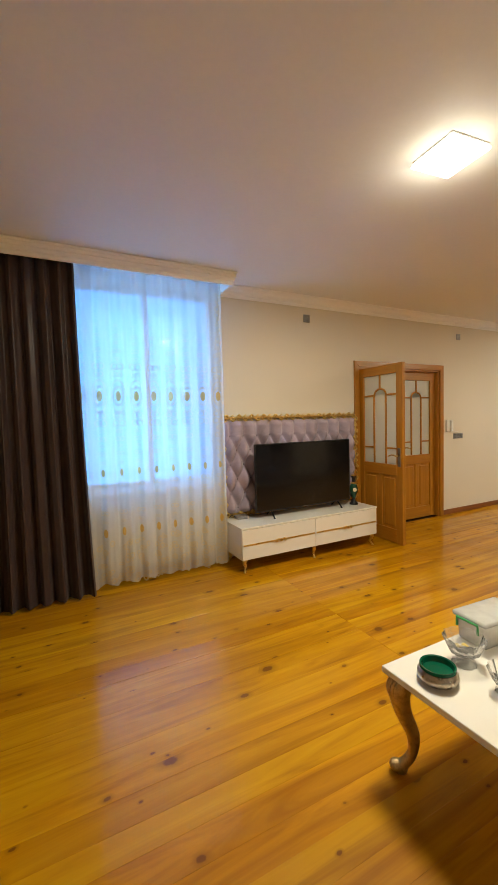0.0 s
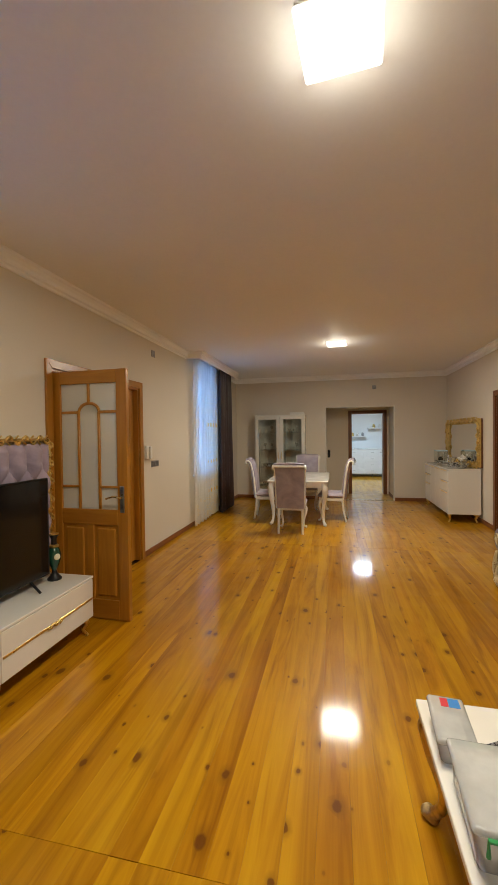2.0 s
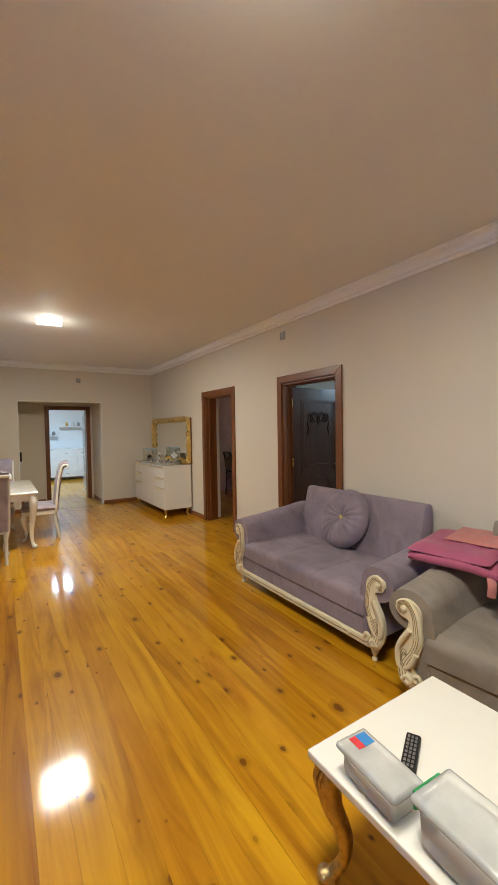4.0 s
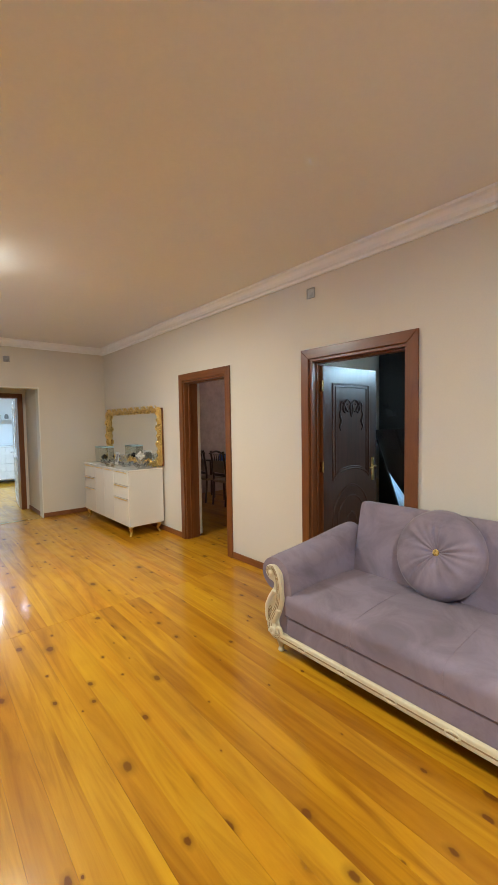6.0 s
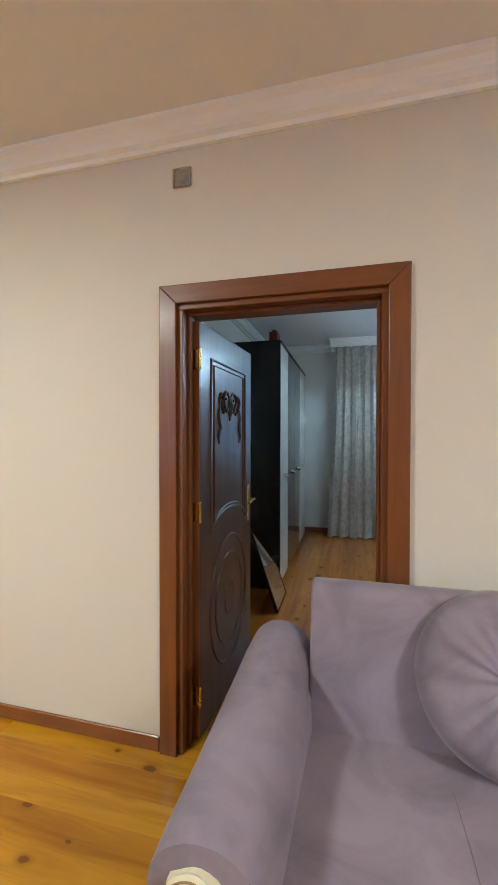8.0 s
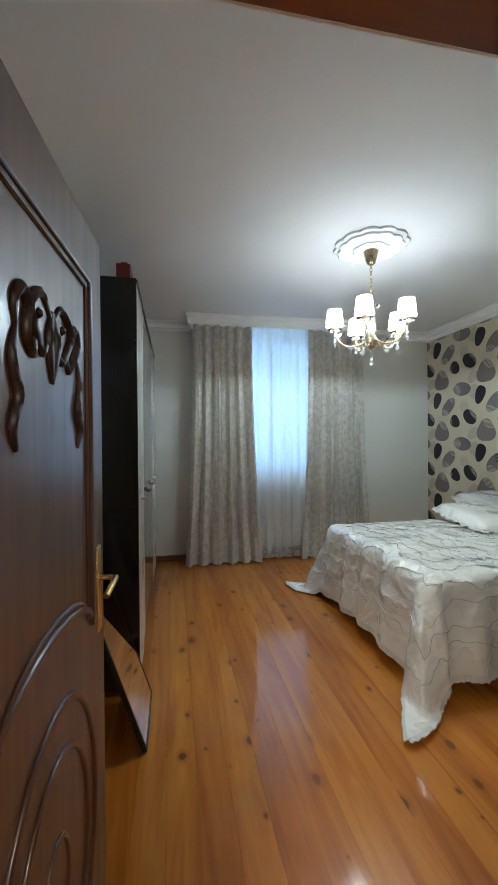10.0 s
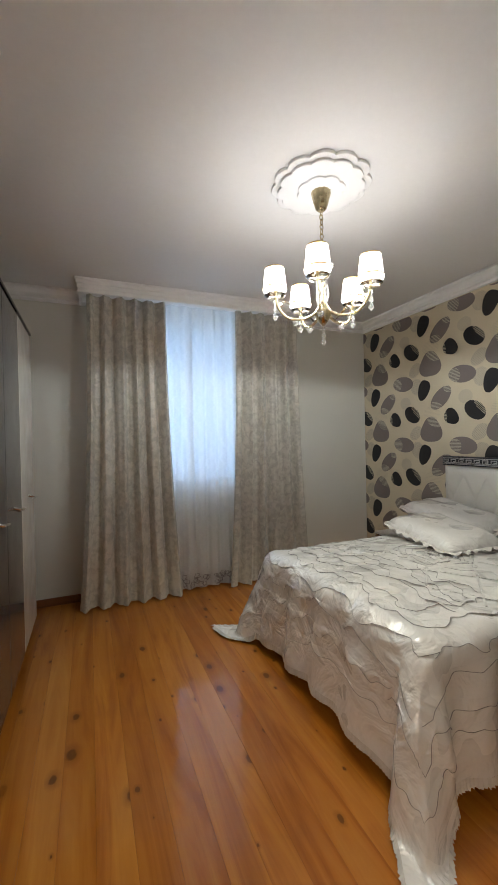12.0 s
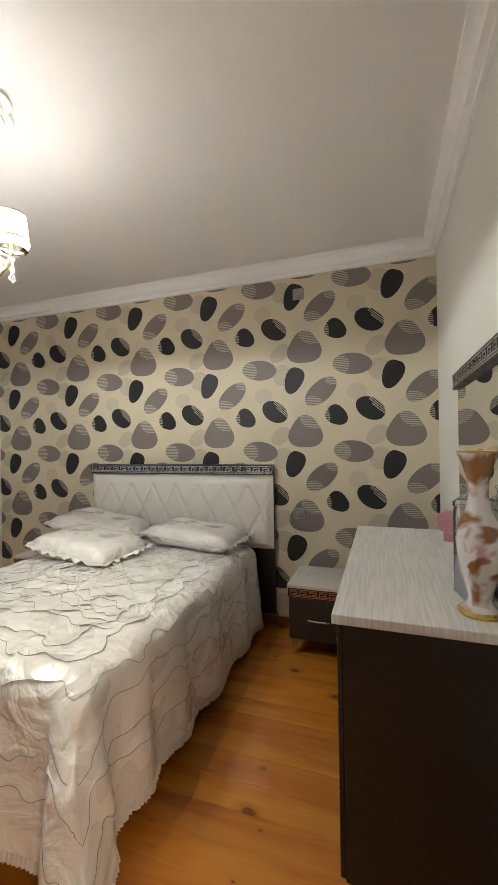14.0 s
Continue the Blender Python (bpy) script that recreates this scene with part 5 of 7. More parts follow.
EMBOSSED = metal("embossed_silver", (0.50, 0.44, 0.36), 0.3, 60, 0.8, 0.7)
at_ = thing("ashtray", "round green glass ashtray in an embossed metal holder", "ashtray", at=pose(1.265, 0.905, CZ))
part("holder", lathe([(0.045, 0.0), (0.066, 0.010), (0.076, 0.026), (0.074, 0.042), (0.062, 0.054)], 40, cap=False), EMBOSSED, at_, "embossed silver-brown holder")
part("glass_bowl", lathe([(0.058, 0.046), (0.068, 0.058), (0.066, 0.068), (0.059, 0.066), (0.052, 0.035), (0.035, 0.022), (0.0, 0.020)], 40), paint("green_glass_glaze", (0.002, 0.085, 0.045), 0.10, 0.3, 10, 0.0, local=True), at_, "deep green glass bowl")


def crystal_dish(label, x, y, turn, scale):
    c = thing("crystal_dish", label, "glass dish", "crystal dishes", pose(x, y, CZ, 0, 0, turn) @ Matrix.Diagonal((scale, scale, scale, 1)))
    part("foot", lathe([(0.045, 0.0), (0.048, 0.008), (0.020, 0.018), (0.016, 0.03), (0.022, 0.04)], 32, fluted=0.06), CRYSTAL, c)
    part("bowl", lathe([(0.022, 0.04), (0.055, 0.052), (0.068, 0.08), (0.082, 0.115), (0.078, 0.118), (0.062, 0.084), (0.046, 0.06), (0.0, 0.052)], 48, fluted=0.045, lobes=12), CRYSTAL, c)
    bm = bmesh.new()
    r = random.Random(turn)
    for k in range(4):
        bmesh.ops.create_icosphere(bm, subdivisions=1, radius=r.uniform(0.010, 0.014), matrix=Matrix.Translation((r.uniform(-0.025, 0.025), r.uniform(-0.025, 0.025), r.uniform(0.066, 0.08))))
    part("sweets", shell(bm, 70), paint("gold_wrapped_sweets", (0.62, 0.46, 0.14), 0.3, 0.4, 60), c, "gold wrapped sweets")
    return c


crystal_dish("cut crystal dish holding wrapped sweets on the table", 1.455, 0.925, 10, 1.0)
crystal_dish("low cut crystal dish on the coffee table", 1.425, 0.735, 40, 0.8)

TUB = Nodes("milky_plastic")
see, thru, body, shine = TUB.add("BsdfTransparent"), TUB.add("BsdfTranslucent"), TUB.add("BsdfDiffuse"), TUB.add("BsdfGlossy")
m1, m2, m3, fr = TUB.add("MixShader"), TUB.add("MixShader"), TUB.add("MixShader"), TUB.add("Fresnel")
thru.inputs[0].default_value = body.inputs[0].default_value = (0.95, 0.95, 0.93, 1)
cloudy = TUB.noise(TUB.coord(world_space=False), 14, 4)
TUB.link(TUB.ramp(cloudy, (0.3, 0.52), (0.7, 0.60)), m2.inputs[0])
m1.inputs[0].default_value, shine.inputs["Roughness"].default_value = 0.35, 0.16
TUB.link(body.outputs[0], m1.inputs[1]), TUB.link(thru.outputs[0], m1.inputs[2])
TUB.link(m1.outputs[0], m2.inputs[1]), TUB.link(see.outputs[0], m2.inputs[2])
TUB.link(fr.outputs[0], m3.inputs[0]), TUB.link(m2.outputs[0], m3.inputs[1]), TUB.link(shine.outputs[0], m3.inputs[2])
TUB.link(m3.outputs[0], TUB.out.inputs[0])
TUB = TUB.mat
PAPERS = cloth("folded_papers", (0.78, 0.74, 0.68), (0.60, 0.50, 0.42), 90, 0.8, 0.0, 22)
GREENCLIP = paint("green_plastic", (0.03, 0.30, 0.09), 0.4, 0.1, local=True)


def tub(label, m, sx, sy, sz, clips, sticker=False):
    b = thing("storage_box", label, "storage box", "plastic storage boxes", m)
    bm = box((-sx / 2 + 0.012, -sy / 2 + 0.012, 0.0), (sx / 2 - 0.012, sy / 2 - 0.012, sz - 0.022), 0.02, 3)
    for v in bm.verts:
        f = 0.94 + 0.06 * v.co.z / sz
        v.co.x, v.co.y = v.co.x * f, v.co.y * f
    part("body", shell(bm, 50), TUB, b)
    part("contents", shell(soft_pad(bmesh.new(), (0, 0, sz * 0.24), (sx * 0.74, sy * 0.66, sz * 0.36), None, 0.012), 60), PAPERS, b, "blurred papers inside")
    part("lid", shell(box((-sx / 2, -sy / 2, sz - 0.024), (sx / 2, sy / 2, sz), 0.012, 3), 50), TUB, b)
    if clips:
        for s in (-1, 1):
            bm = tube([(s * (sx / 2 + 0.004), -sy * 0.3, sz - 0.06), (s * (sx / 2 + 0.006), -sy * 0.3, sz - 0.018), (s * (sx / 2 + 0.006), sy * 0.3, sz - 0.018), (s * (sx / 2 + 0.004), sy * 0.3, sz - 0.06)], 0.006, 6)
            part("clip", shell(bm, 40), GREENCLIP, b, "green plastic handle")
    if sticker:
        part("label_sticker", box((sx * 0.22, -sy * 0.35, sz), (sx * 0.42, -sy * 0.05, sz + 0.001)), paint("blue_sticker", (0.05, 0.22, 0.55), 0.4), b)
        part("label_sticker", box((sx * 0.22, -sy * 0.04, sz), (sx * 0.42, sy * 0.16, sz + 0.001)), paint("red_sticker", (0.6, 0.05, 0.06), 0.4), b)
    return b


tub("milky plastic storage box with green handles", pose(1.735, 0.99, CZ, 0, 0, -3), 0.30, 0.17, 0.135, True)
tub("small frosted plastic box with a coloured sticker", pose(2.03, 1.015, CZ, 0, 0, -4), 0.235, 0.125, 0.10, False, True)
rc = thing("remote_control", "black remote control lying on the white tabletop", "remote control", at=pose(2.055, 0.82, CZ, 0, 0, 118))
part("body", box((-0.085, -0.024, 0), (0.085, 0.024, 0.018), 0.006, 2), BLACK, rc)
for i in range(8):
    for j in range(3):
        part("key", box((-0.070 + i * 0.018, -0.017 + j * 0.012, 0.018), (-0.058 + i * 0.018, -0.009 + j * 0.012, 0.0205), 0.001, 1), STEEL, rc)
YEL = paint("yellow_plastic", (0.75, 0.55, 0.03), 0.4, 0.1)
fl = thing("artificial_flower", "small yellow plastic flower lying on the table", "flower", at=pose(1.685, 0.80, CZ))
for k in range(5):
    a = 2 * math.pi * k / 5
    bm = bmesh.new()
    bmesh.ops.create_uvsphere(bm, u_segments=10, v_segments=6, radius=0.02, matrix=pose(0.024 * math.cos(a), 0.024 * math.sin(a), 0.008) @ Matrix.Diagonal((1, 0.8, 0.3, 1)))
    part("petal", shell(bm, 80), YEL, fl)


# ---- dining table and chairs ----
def cream_leg(parent, top, kick, z1, r0=0.034, r1=0.015, name="leg"):
    """A cream cabriole leg below the point top (x, y); kick: the way (x, y) its knee and toe turn out."""
    P, d = Vector((*top, 0)), Vector((*kick, 0))
    pts = [P + Vector((0, 0, z1)), P + d * 0.028 + Vector((0, 0, z1 * 0.86)), P + d * 0.012 + Vector((0, 0, z1 * 0.62)), P - d * 0.020 + Vector((0, 0, z1 * 0.32)), P - d * 0.012 + Vector((0, 0, z1 * 0.13)), P + d * 0.022 + Vector((0, 0, r1 * 1.1))]
    pp = smooth_path(pts, 5)
    n = len(pp) - 1
    bm = tube(pp, [float(np.interp(i / n, [0, 0.2, 0.5, 0.8, 1], [r0, r0 * 1.15, r0 * 0.72, r1 * 1.05, r1 * 1.5])) for i in range(n + 1)], 10)
    bmesh.ops.create_icosphere(bm, subdivisions=2, radius=r1 * 1.5, matrix=Matrix.Translation(P + d * 0.03 + Vector((0, 0, r1 * 1.45))))
    return part(name, shell(bm, 60), LACQ, parent)


dt = thing("dining_table", "white dining table on curved cabriole legs", "table", at=pose(0, 0, 0))
DX0, DX1, DY0, DY1, DZ = 7.13, 8.70, 1.515, 2.535, 0.765
part("tabletop", box((DX0, DY0, DZ - 0.032), (DX1, DY1, DZ), 0.010, 3), LACQ, dt)
for lo, hi in (((DX0 + 0.07, DY0 + 0.05, DZ - 0.12), (DX1 - 0.07, DY0 + 0.075, DZ - 0.032)), ((DX0 + 0.07, DY1 - 0.075, DZ - 0.12), (DX1 - 0.07, DY1 - 0.05, DZ - 0.032)),
               ((DX0 + 0.05, DY0 + 0.07, DZ - 0.12), (DX0 + 0.075, DY1 - 0.07, DZ - 0.032)), ((DX1 - 0.075, DY0 + 0.07, DZ - 0.12), (DX1 - 0.05, DY1 - 0.07, DZ - 0.032))):
    part("apron", box(lo, hi, 0.004, 1), LACQ, dt)
for x, kx in ((DX0 + 0.075, -0.7), (DX1 - 0.075, 0.7)):
    for y, ky in ((DY0 + 0.075, -0.7), (DY1 - 0.075, 0.7)):
        cream_leg(dt, (x, y), (kx, ky), DZ - 0.035, 0.048, 0.020)


def dining_chair(label, m):
    """Front towards +x, origin on the floor below the seat's middle."""
    c = thing("dining_chair", label, "chair", "chairs round the table")
    part("seat", shell(soft_pad(bmesh.new(), (0.0, 0, 0.455), (0.47, 0.47, 0.10), None, 0.004, 0.18), 70), CHAIRFAB, c)
    part("seat_frame", box((-0.215, -0.215, 0.36), (0.215, 0.215, 0.42), 0.010, 2), LACQ, c)
    # upholstered back leaning away, its top rolled over backwards
    path = smooth_path([(-0.215, 0.40), (-0.235, 0.60), (-0.265, 0.85), (-0.305, 1.02), (-0.345, 1.065), (-0.385, 1.06)], 5)
    bm = bmesh.new()
    rows = []
    for i, p in enumerate(path):
        d = (path[min(i + 1, len(path) - 1)] - path[max(0, i - 1)]).normalized()
        nrm = Vector((-d[1], d[0]))
        q = i / (len(path) - 1)
        hw = 0.205 + 0.030 * q
        ring = []
        for s, o in ((-1, 0.028), (-0.93, 0.04), (0.0, 0.048), (0.93, 0.04), (1, 0.028), (1, -0.024), (0.93, -0.034), (0, -0.036), (-0.93, -0.034), (-1, -0.024)):
            ring.append(bm.verts.new((p[0] - nrm[0] * o, s * hw, p[1] - nrm[1] * o)))
        rows.append(ring)
    for a, b in zip(rows, rows[1:]):
        for k in range(10):
            bm.faces.new((a[k], a[(k + 1) % 10], b[(k + 1) % 10], b[k]))
    bm.faces.new(rows[0]), bm.faces.new(rows[-1])
    back = part("backrest", shell(bm, 50), CHAIRFAB, c)
    for s in (-1, 1):
        n = len(path) - 1
        rail = [(p[0], s * (0.215 + 0.030 * i / n), p[1]) for i, p in enumerate(path)]
        rail += [(-0.395, s * 0.247, 1.03), (-0.375, s * 0.247, 1.015)]
        part("back_frame", tube(rail, 0.018, 8), LACQ, back, "white carved back post")
    part("top_roll", tube([(-0.385, -0.235, 1.055), (-0.385, 0.235, 1.055)], 0.020, 10), LACQ, back)
    for s in (-1, 1):
        cream_leg(c, (0.185, s * 0.185), (0.7, s * 0.7), 0.37, 0.028, 0.014)
        part("leg", tube([(-0.20, s * 0.185, 0.38), (-0.215, s * 0.185, 0.2), (-0.255, s * 0.185, 0.0)], [0.026, 0.022, 0.018], 8), LACQ, c)
    c.matrix_world = m
    return c


chair_label = "white dining chair upholstered in lilac velvet, at the table"
first = dining_chair("white dining chair upholstered in lilac velvet, pulled out slightly", pose(6.86, 2.085, 0, 0, 0, 0))
tagged(copy_thing(first, pose(7.80, 1.46, 0, 0, 0, 84)), chair_label)
tagged(copy_thing(first, pose(7.80, 2.62, 0, 0, 0, -86)), chair_label)
tagged(copy_thing(first, pose(8.78, 1.98, 0, 0, 0, 180)), chair_label)

# ---- display cabinet ----
dc = thing("display_cabinet", "tall white display cabinet with two glass doors and dishes", "cabinet", at=pose(0, 0, 0))
VX0, VX1, VY0, VY1, VZ0, VZ1 = 9.55, 9.98, 2.075, 3.22, 0.14, 1.965
part("back", box((VX1 - 0.015, VY0, VZ0), (VX1, VY1, VZ1)), LACQ, dc)
part("side", box((VX0 + 0.025, VY0, VZ0), (VX1 - 0.015, VY0 + 0.022, VZ1), 0.003, 1), LACQ, dc)
part("side", box((VX0 + 0.025, VY1 - 0.022, VZ0), (VX1 - 0.015, VY1, VZ1), 0.003, 1), LACQ, dc)
part("top", box((VX0 + 0.015, VY0 - 0.01, VZ1), (VX1, VY1 + 0.01, VZ1 + 0.03), 0.006, 2), LACQ, dc)
part("bottom", box((VX0 + 0.025, VY0 + 0.022, VZ0), (VX1 - 0.015, VY1 - 0.022, VZ0 + 0.20)), LACQ, dc)
vm = (VY0 + VY1) / 2
part("partition", box((VX0 + 0.03, vm - 0.09, VZ0 + 0.2), (VX1 - 0.015, vm + 0.09, VZ1)), LACQ, dc)
for z in (0.78, 1.18, 1.58):
    part("shelf", box((VX0 + 0.05, VY0 + 0.022, z), (VX1 - 0.02, vm - 0.09, z + 0.008)), CABGLASS, dc, "glass shelf")
    part("shelf", box((VX0 + 0.05, vm + 0.09, z), (VX1 - 0.02, VY1 - 0.022, z + 0.008)), CABGLASS, dc, "glass shelf")
for a, b in ((VY0, vm - 0.002), (vm + 0.002, VY1)):
    door = part("door", turned(frame_ring(a, b, VZ0, VZ1, 0.075, 0.0, 0.024), Matrix(((0, 1, 0, VX0), (1, 0, 0, 0), (0, 0, 1, 0), (0, 0, 0, 1)))), LACQ, dc, "white framed glass door")
    part("pane", box((VX0 + 0.010, a + 0.075, VZ0 + 0.075), (VX0 + 0.014, b - 0.075, VZ1 - 0.075)), CABGLASS, door)
    hy = vm - 0.035 if b < vm else vm + 0.035
    part("handle", tube(smooth_path([(VX0, hy, 0.98), (VX0 - 0.03, hy, 1.0), (VX0 - 0.03, hy, 1.12), (VX0, hy, 1.14)], 4), 0.007, 6), GOLD, door)
for x, ox in ((VX0 + 0.06, -1), (VX1 - 0.06, 1)):
    for y, oy in ((VY0 + 0.06, -1), (VY1 - 0.06, 1)):
        part("foot", cabriole_foot((x, y, 0), 0.145, (ox, oy), 0.022), GOLD, dc, "small gold curved foot")
CHINA = paint("white_china", (0.78, 0.77, 0.74), 0.15, 0.04, 20, 0.0, coat=0.5, local=True)
rnd = random.Random(8)
for z in (0.348, 0.79, 1.19, 1.59):
    for y in (2.28, 2.40, 2.86, 3.02):
        kind = rnd.choice(("cup", "bowl", "plate", "goblet"))
        if kind == "cup":
            it = thing("tea_cup", "white china tea cup on a cabinet shelf", "cup", "dishes in the display cabinet", pose(9.74 + rnd.uniform(-0.05, 0.05), y, z))
            part("body", lathe([(0.02, 0), (0.024, 0.006), (0.038, 0.03), (0.042, 0.065), (0.039, 0.065), (0.034, 0.03), (0.0, 0.012)], 20), CHINA, it)
            part("handle", tube(smooth_path([(0, 0.038, 0.05), (0, 0.062, 0.045), (0, 0.055, 0.02), (0, 0.033, 0.018)], 4), 0.004, 6), CHINA, it)
        elif kind == "bowl":
            it = tagged(link_mesh("bowl", lathe([(0.03, 0), (0.034, 0.008), (0.06, 0.04), (0.075, 0.08), (0.071, 0.08), (0.055, 0.042), (0.0, 0.015)], 24), CRYSTAL), "clear glass bowl on a cabinet shelf", "bowl", "dishes in the display cabinet")
            it.location = (9.74, y, z)
        elif kind == "plate":
            it = tagged(link_mesh("plate", turned(lathe([(0.05, 0), (0.055, 0.004), (0.11, 0.018), (0.11, 0.021), (0.05, 0.008), (0.0, 0.006)], 28), pose(0.10, 0, 0.118, 0, -78, 0)), CHINA), "white china plate leaning in the cabinet", "plate", "dishes in the display cabinet")
            it.location = (9.76, y, z)
        else:
            it = tagged(link_mesh("goblet", lathe([(0.032, 0), (0.034, 0.004), (0.006, 0.012), (0.005, 0.07), (0.02, 0.085), (0.032, 0.12), (0.030, 0.16), (0.028, 0.16), (0.029, 0.12), (0.0, 0.088)], 20), CRYSTAL), "stemmed glass goblet on a cabinet shelf", "goblet", "dishes in the display cabinet")
            it.location = (9.74, y, z)
bx = tagged(link_mesh("box", box((9.62, 2.10, 1.996), (9.86, 2.42, 2.05), 0.004, 1), WHITEPLASTIC), "flat white cardboard box on top of the display cabinet", "box")

# ---- sideboard with leaning mirror ----
sb = thing("sideboard", "white lacquered sideboard with gold handles and gold feet", "sideboard", at=pose(0, 0, 0))
BX_0, BX_1, BF, BB, BZ0, BZ1 = 7.83, 9.56, -0.47, -0.99, 0.145, 0.92
part("body", box((BX_0, BB, BZ0), (BX_1, BF - 0.02, BZ1 - 0.02), 0.003, 1), LACQ, sb)
part("top", box((BX_0 - 0.006, BB, BZ1 - 0.02), (BX_1 + 0.006, BF + 0.006, BZ1), 0.004, 2), LACQ, sb)
cuts = [BX_0, BX_0 + 0.50, BX_0 + 0.865, BX_0 + 1.23, BX_1]
for k, (a, b) in enumerate(zip(cuts, cuts[1:])):
    splits = [(BZ0 + 0.004, 0.52), (0.525, 0.70), (0.705, BZ1 - 0.024)] if k in (0, 3) else [(BZ0 + 0.004, BZ1 - 0.024)]
    for z0, z1 in splits:
        fr = part("door" if z1 - z0 > 0.3 else "drawer_front", box((a + 0.002, BF - 0.02, z0), (b - 0.002, BF, z1), 0.003, 1), LACQ, sb)
        h0, h1 = (a + 0.06, b - 0.02)
        part("handle", box((h0, BF, z1 - 0.022), (h1, BF + 0.010, z1 - 0.010), 0.003, 1), GOLD, fr, "slim gold bar handle")
        c = (h0 + h1) / 2
        bm = bmesh.new()
        for s in (-1, 1):
            tube(smooth_path([(c, BF + 0.012, z1 - 0.016), (c + s * 0.025, BF + 0.015, z1 - 0.006), (c + s * 0.05, BF + 0.012, z1 - 0.018)], 4), 0.005, 6, bm)
        part("bow", shell(bm, 60), GOLD, fr)
for x, ox in ((BX_0 + 0.06, -1), (BX_1 - 0.06, 1)):
    for y, oy in ((BF - 0.05, 1), (BB + 0.06, -1)):
        part("foot", cabriole_foot((x, y, 0), 0.15, (ox, oy), 0.024), GOLD, sb, "small gold curved foot")

mi = thing("mirror", "wide mirror in a carved gold frame leaning on the wall", "mirror", at=pose(0, 0, 0))
MX0, MX1, MZ0, MZ1 = 7.80, 9.78, 0.925, 1.79
part("mirror_glass", box((MX0 + 0.07, -0.985, MZ0 + 0.07), (MX1 - 0.07, -0.978, MZ1 - 0.07)), MIRROR, mi)
part("backing", box((MX0 + 0.02, -1.010, MZ0 + 0.01), (MX1 - 0.02, -0.986, MZ1 - 0.02)), DOORWOOD_H, mi)
bm = gilded_border([(-MX0 - 0.04, 0, MZ0 + 0.04), (-MX0 - 0.04, 0, MZ1 - 0.04), (-MX1 + 0.04, 0, MZ1 - 0.04), (-MX1 + 0.04, 0, MZ0 + 0.04), (-MX0 - 0.04, 0, MZ0 + 0.04)], 0.112, 9)
part("gold_frame", turned(bm, Matrix.Translation((0, -0.97, 0)) @ Matrix.Rotation(math.pi, 4, "Z")), GOLD, mi, "carved gold frame")

pf = thing("photo_frame", "small white picture frame standing on the sideboard", "picture frame", at=pose(8.78, -0.70, 0.922, -10, 0, 168))
part("frame", frame_ring(-0.12, 0.12, 0.0, 0.19, 0.03, -0.008, 0.008), WHITEPLASTIC, pf)
part("picture", box((-0.09, -0.003, 0.03), (0.09, 0.004, 0.16)), paint("grey_photo", (0.30, 0.29, 0.28), 0.3, 0.5, 22, large=14, local=True), pf)
bxx = thing("aquarium_box", "clear glass box with blue lid on the sideboard", "glass box", at=pose(9.30, -0.72, 0.921))
part("glass_walls", box((-0.15, -0.10, 0), (0.15, 0.10, 0.24), 0.004, 1), CABGLASS, bxx)
part("lid", box((-0.15, -0.10, 0.241), (0.15, 0.10, 0.262), 0.004, 1), paint("pale_blue_plastic", (0.45, 0.62, 0.70), 0.3, local=True), bxx)
part("ornament", lathe([(0.05, 0.004), (0.04, 0.05), (0.055, 0.09), (0.02, 0.12), (0.001, 0.13)], 16, (0.02, 0, 0)), BLACK, bxx)
for k, (x, y, sc) in enumerate(((8.52, -0.72, 1.1), (8.32, -0.66, 0.9), (8.12, -0.80, 1.2), (7.96, -0.72, 1.0), (8.64, -0.60, 0.6), (9.02, -0.64, 0.8))):
    g = thing("crystal_vase", "cut crystal vase standing on the sideboard", "vase", "crystal pieces on the sideboard", pose(x, y, 0.921) @ Matrix.Diagonal((sc, sc, sc, 1)))
    prof = [(0.04, 0), (0.045, 0.008), (0.02, 0.03), (0.03, 0.06), (0.06, 0.11), (0.07, 0.15), (0.066, 0.15), (0.054, 0.11), (0.024, 0.065), (0.0, 0.06)] if k % 2 == 0 else [(0.05, 0), (0.07, 0.02), (0.10, 0.06), (0.12, 0.085), (0.116, 0.088), (0.095, 0.064), (0.06, 0.03), (0.0, 0.02)]
    part("body", lathe(prof, 32, fluted=0.06, lobes=10), CRYSTAL, g)
    if k in (2, 3):
        bm = bmesh.new()
        for q in range(14):
            bmesh.ops.create_icosphere(bm, subdivisions=1, radius=rnd.uniform(0.014, 0.022), matrix=Matrix.Translation((rnd.uniform(-0.05, 0.05), rnd.uniform(-0.05, 0.05), 0.16 + rnd.uniform(-0.03, 0.03))))
        part("blossoms", shell(bm, 70), CHINA, g, "white artificial blossoms")
for x, y in ((8.66, -0.52), (8.42, -0.50)):
    j = thing("candle_holder", "tiny dark glass candle holder on the sideboard", "candle holder", "small holders", pose(x, y, 0.921))
    part("cup", lathe([(0.022, 0), (0.026, 0.02), (0.022, 0.045), (0.018, 0.045), (0.018, 0.01), (0, 0.008)], 16), EMBOSSED, j)

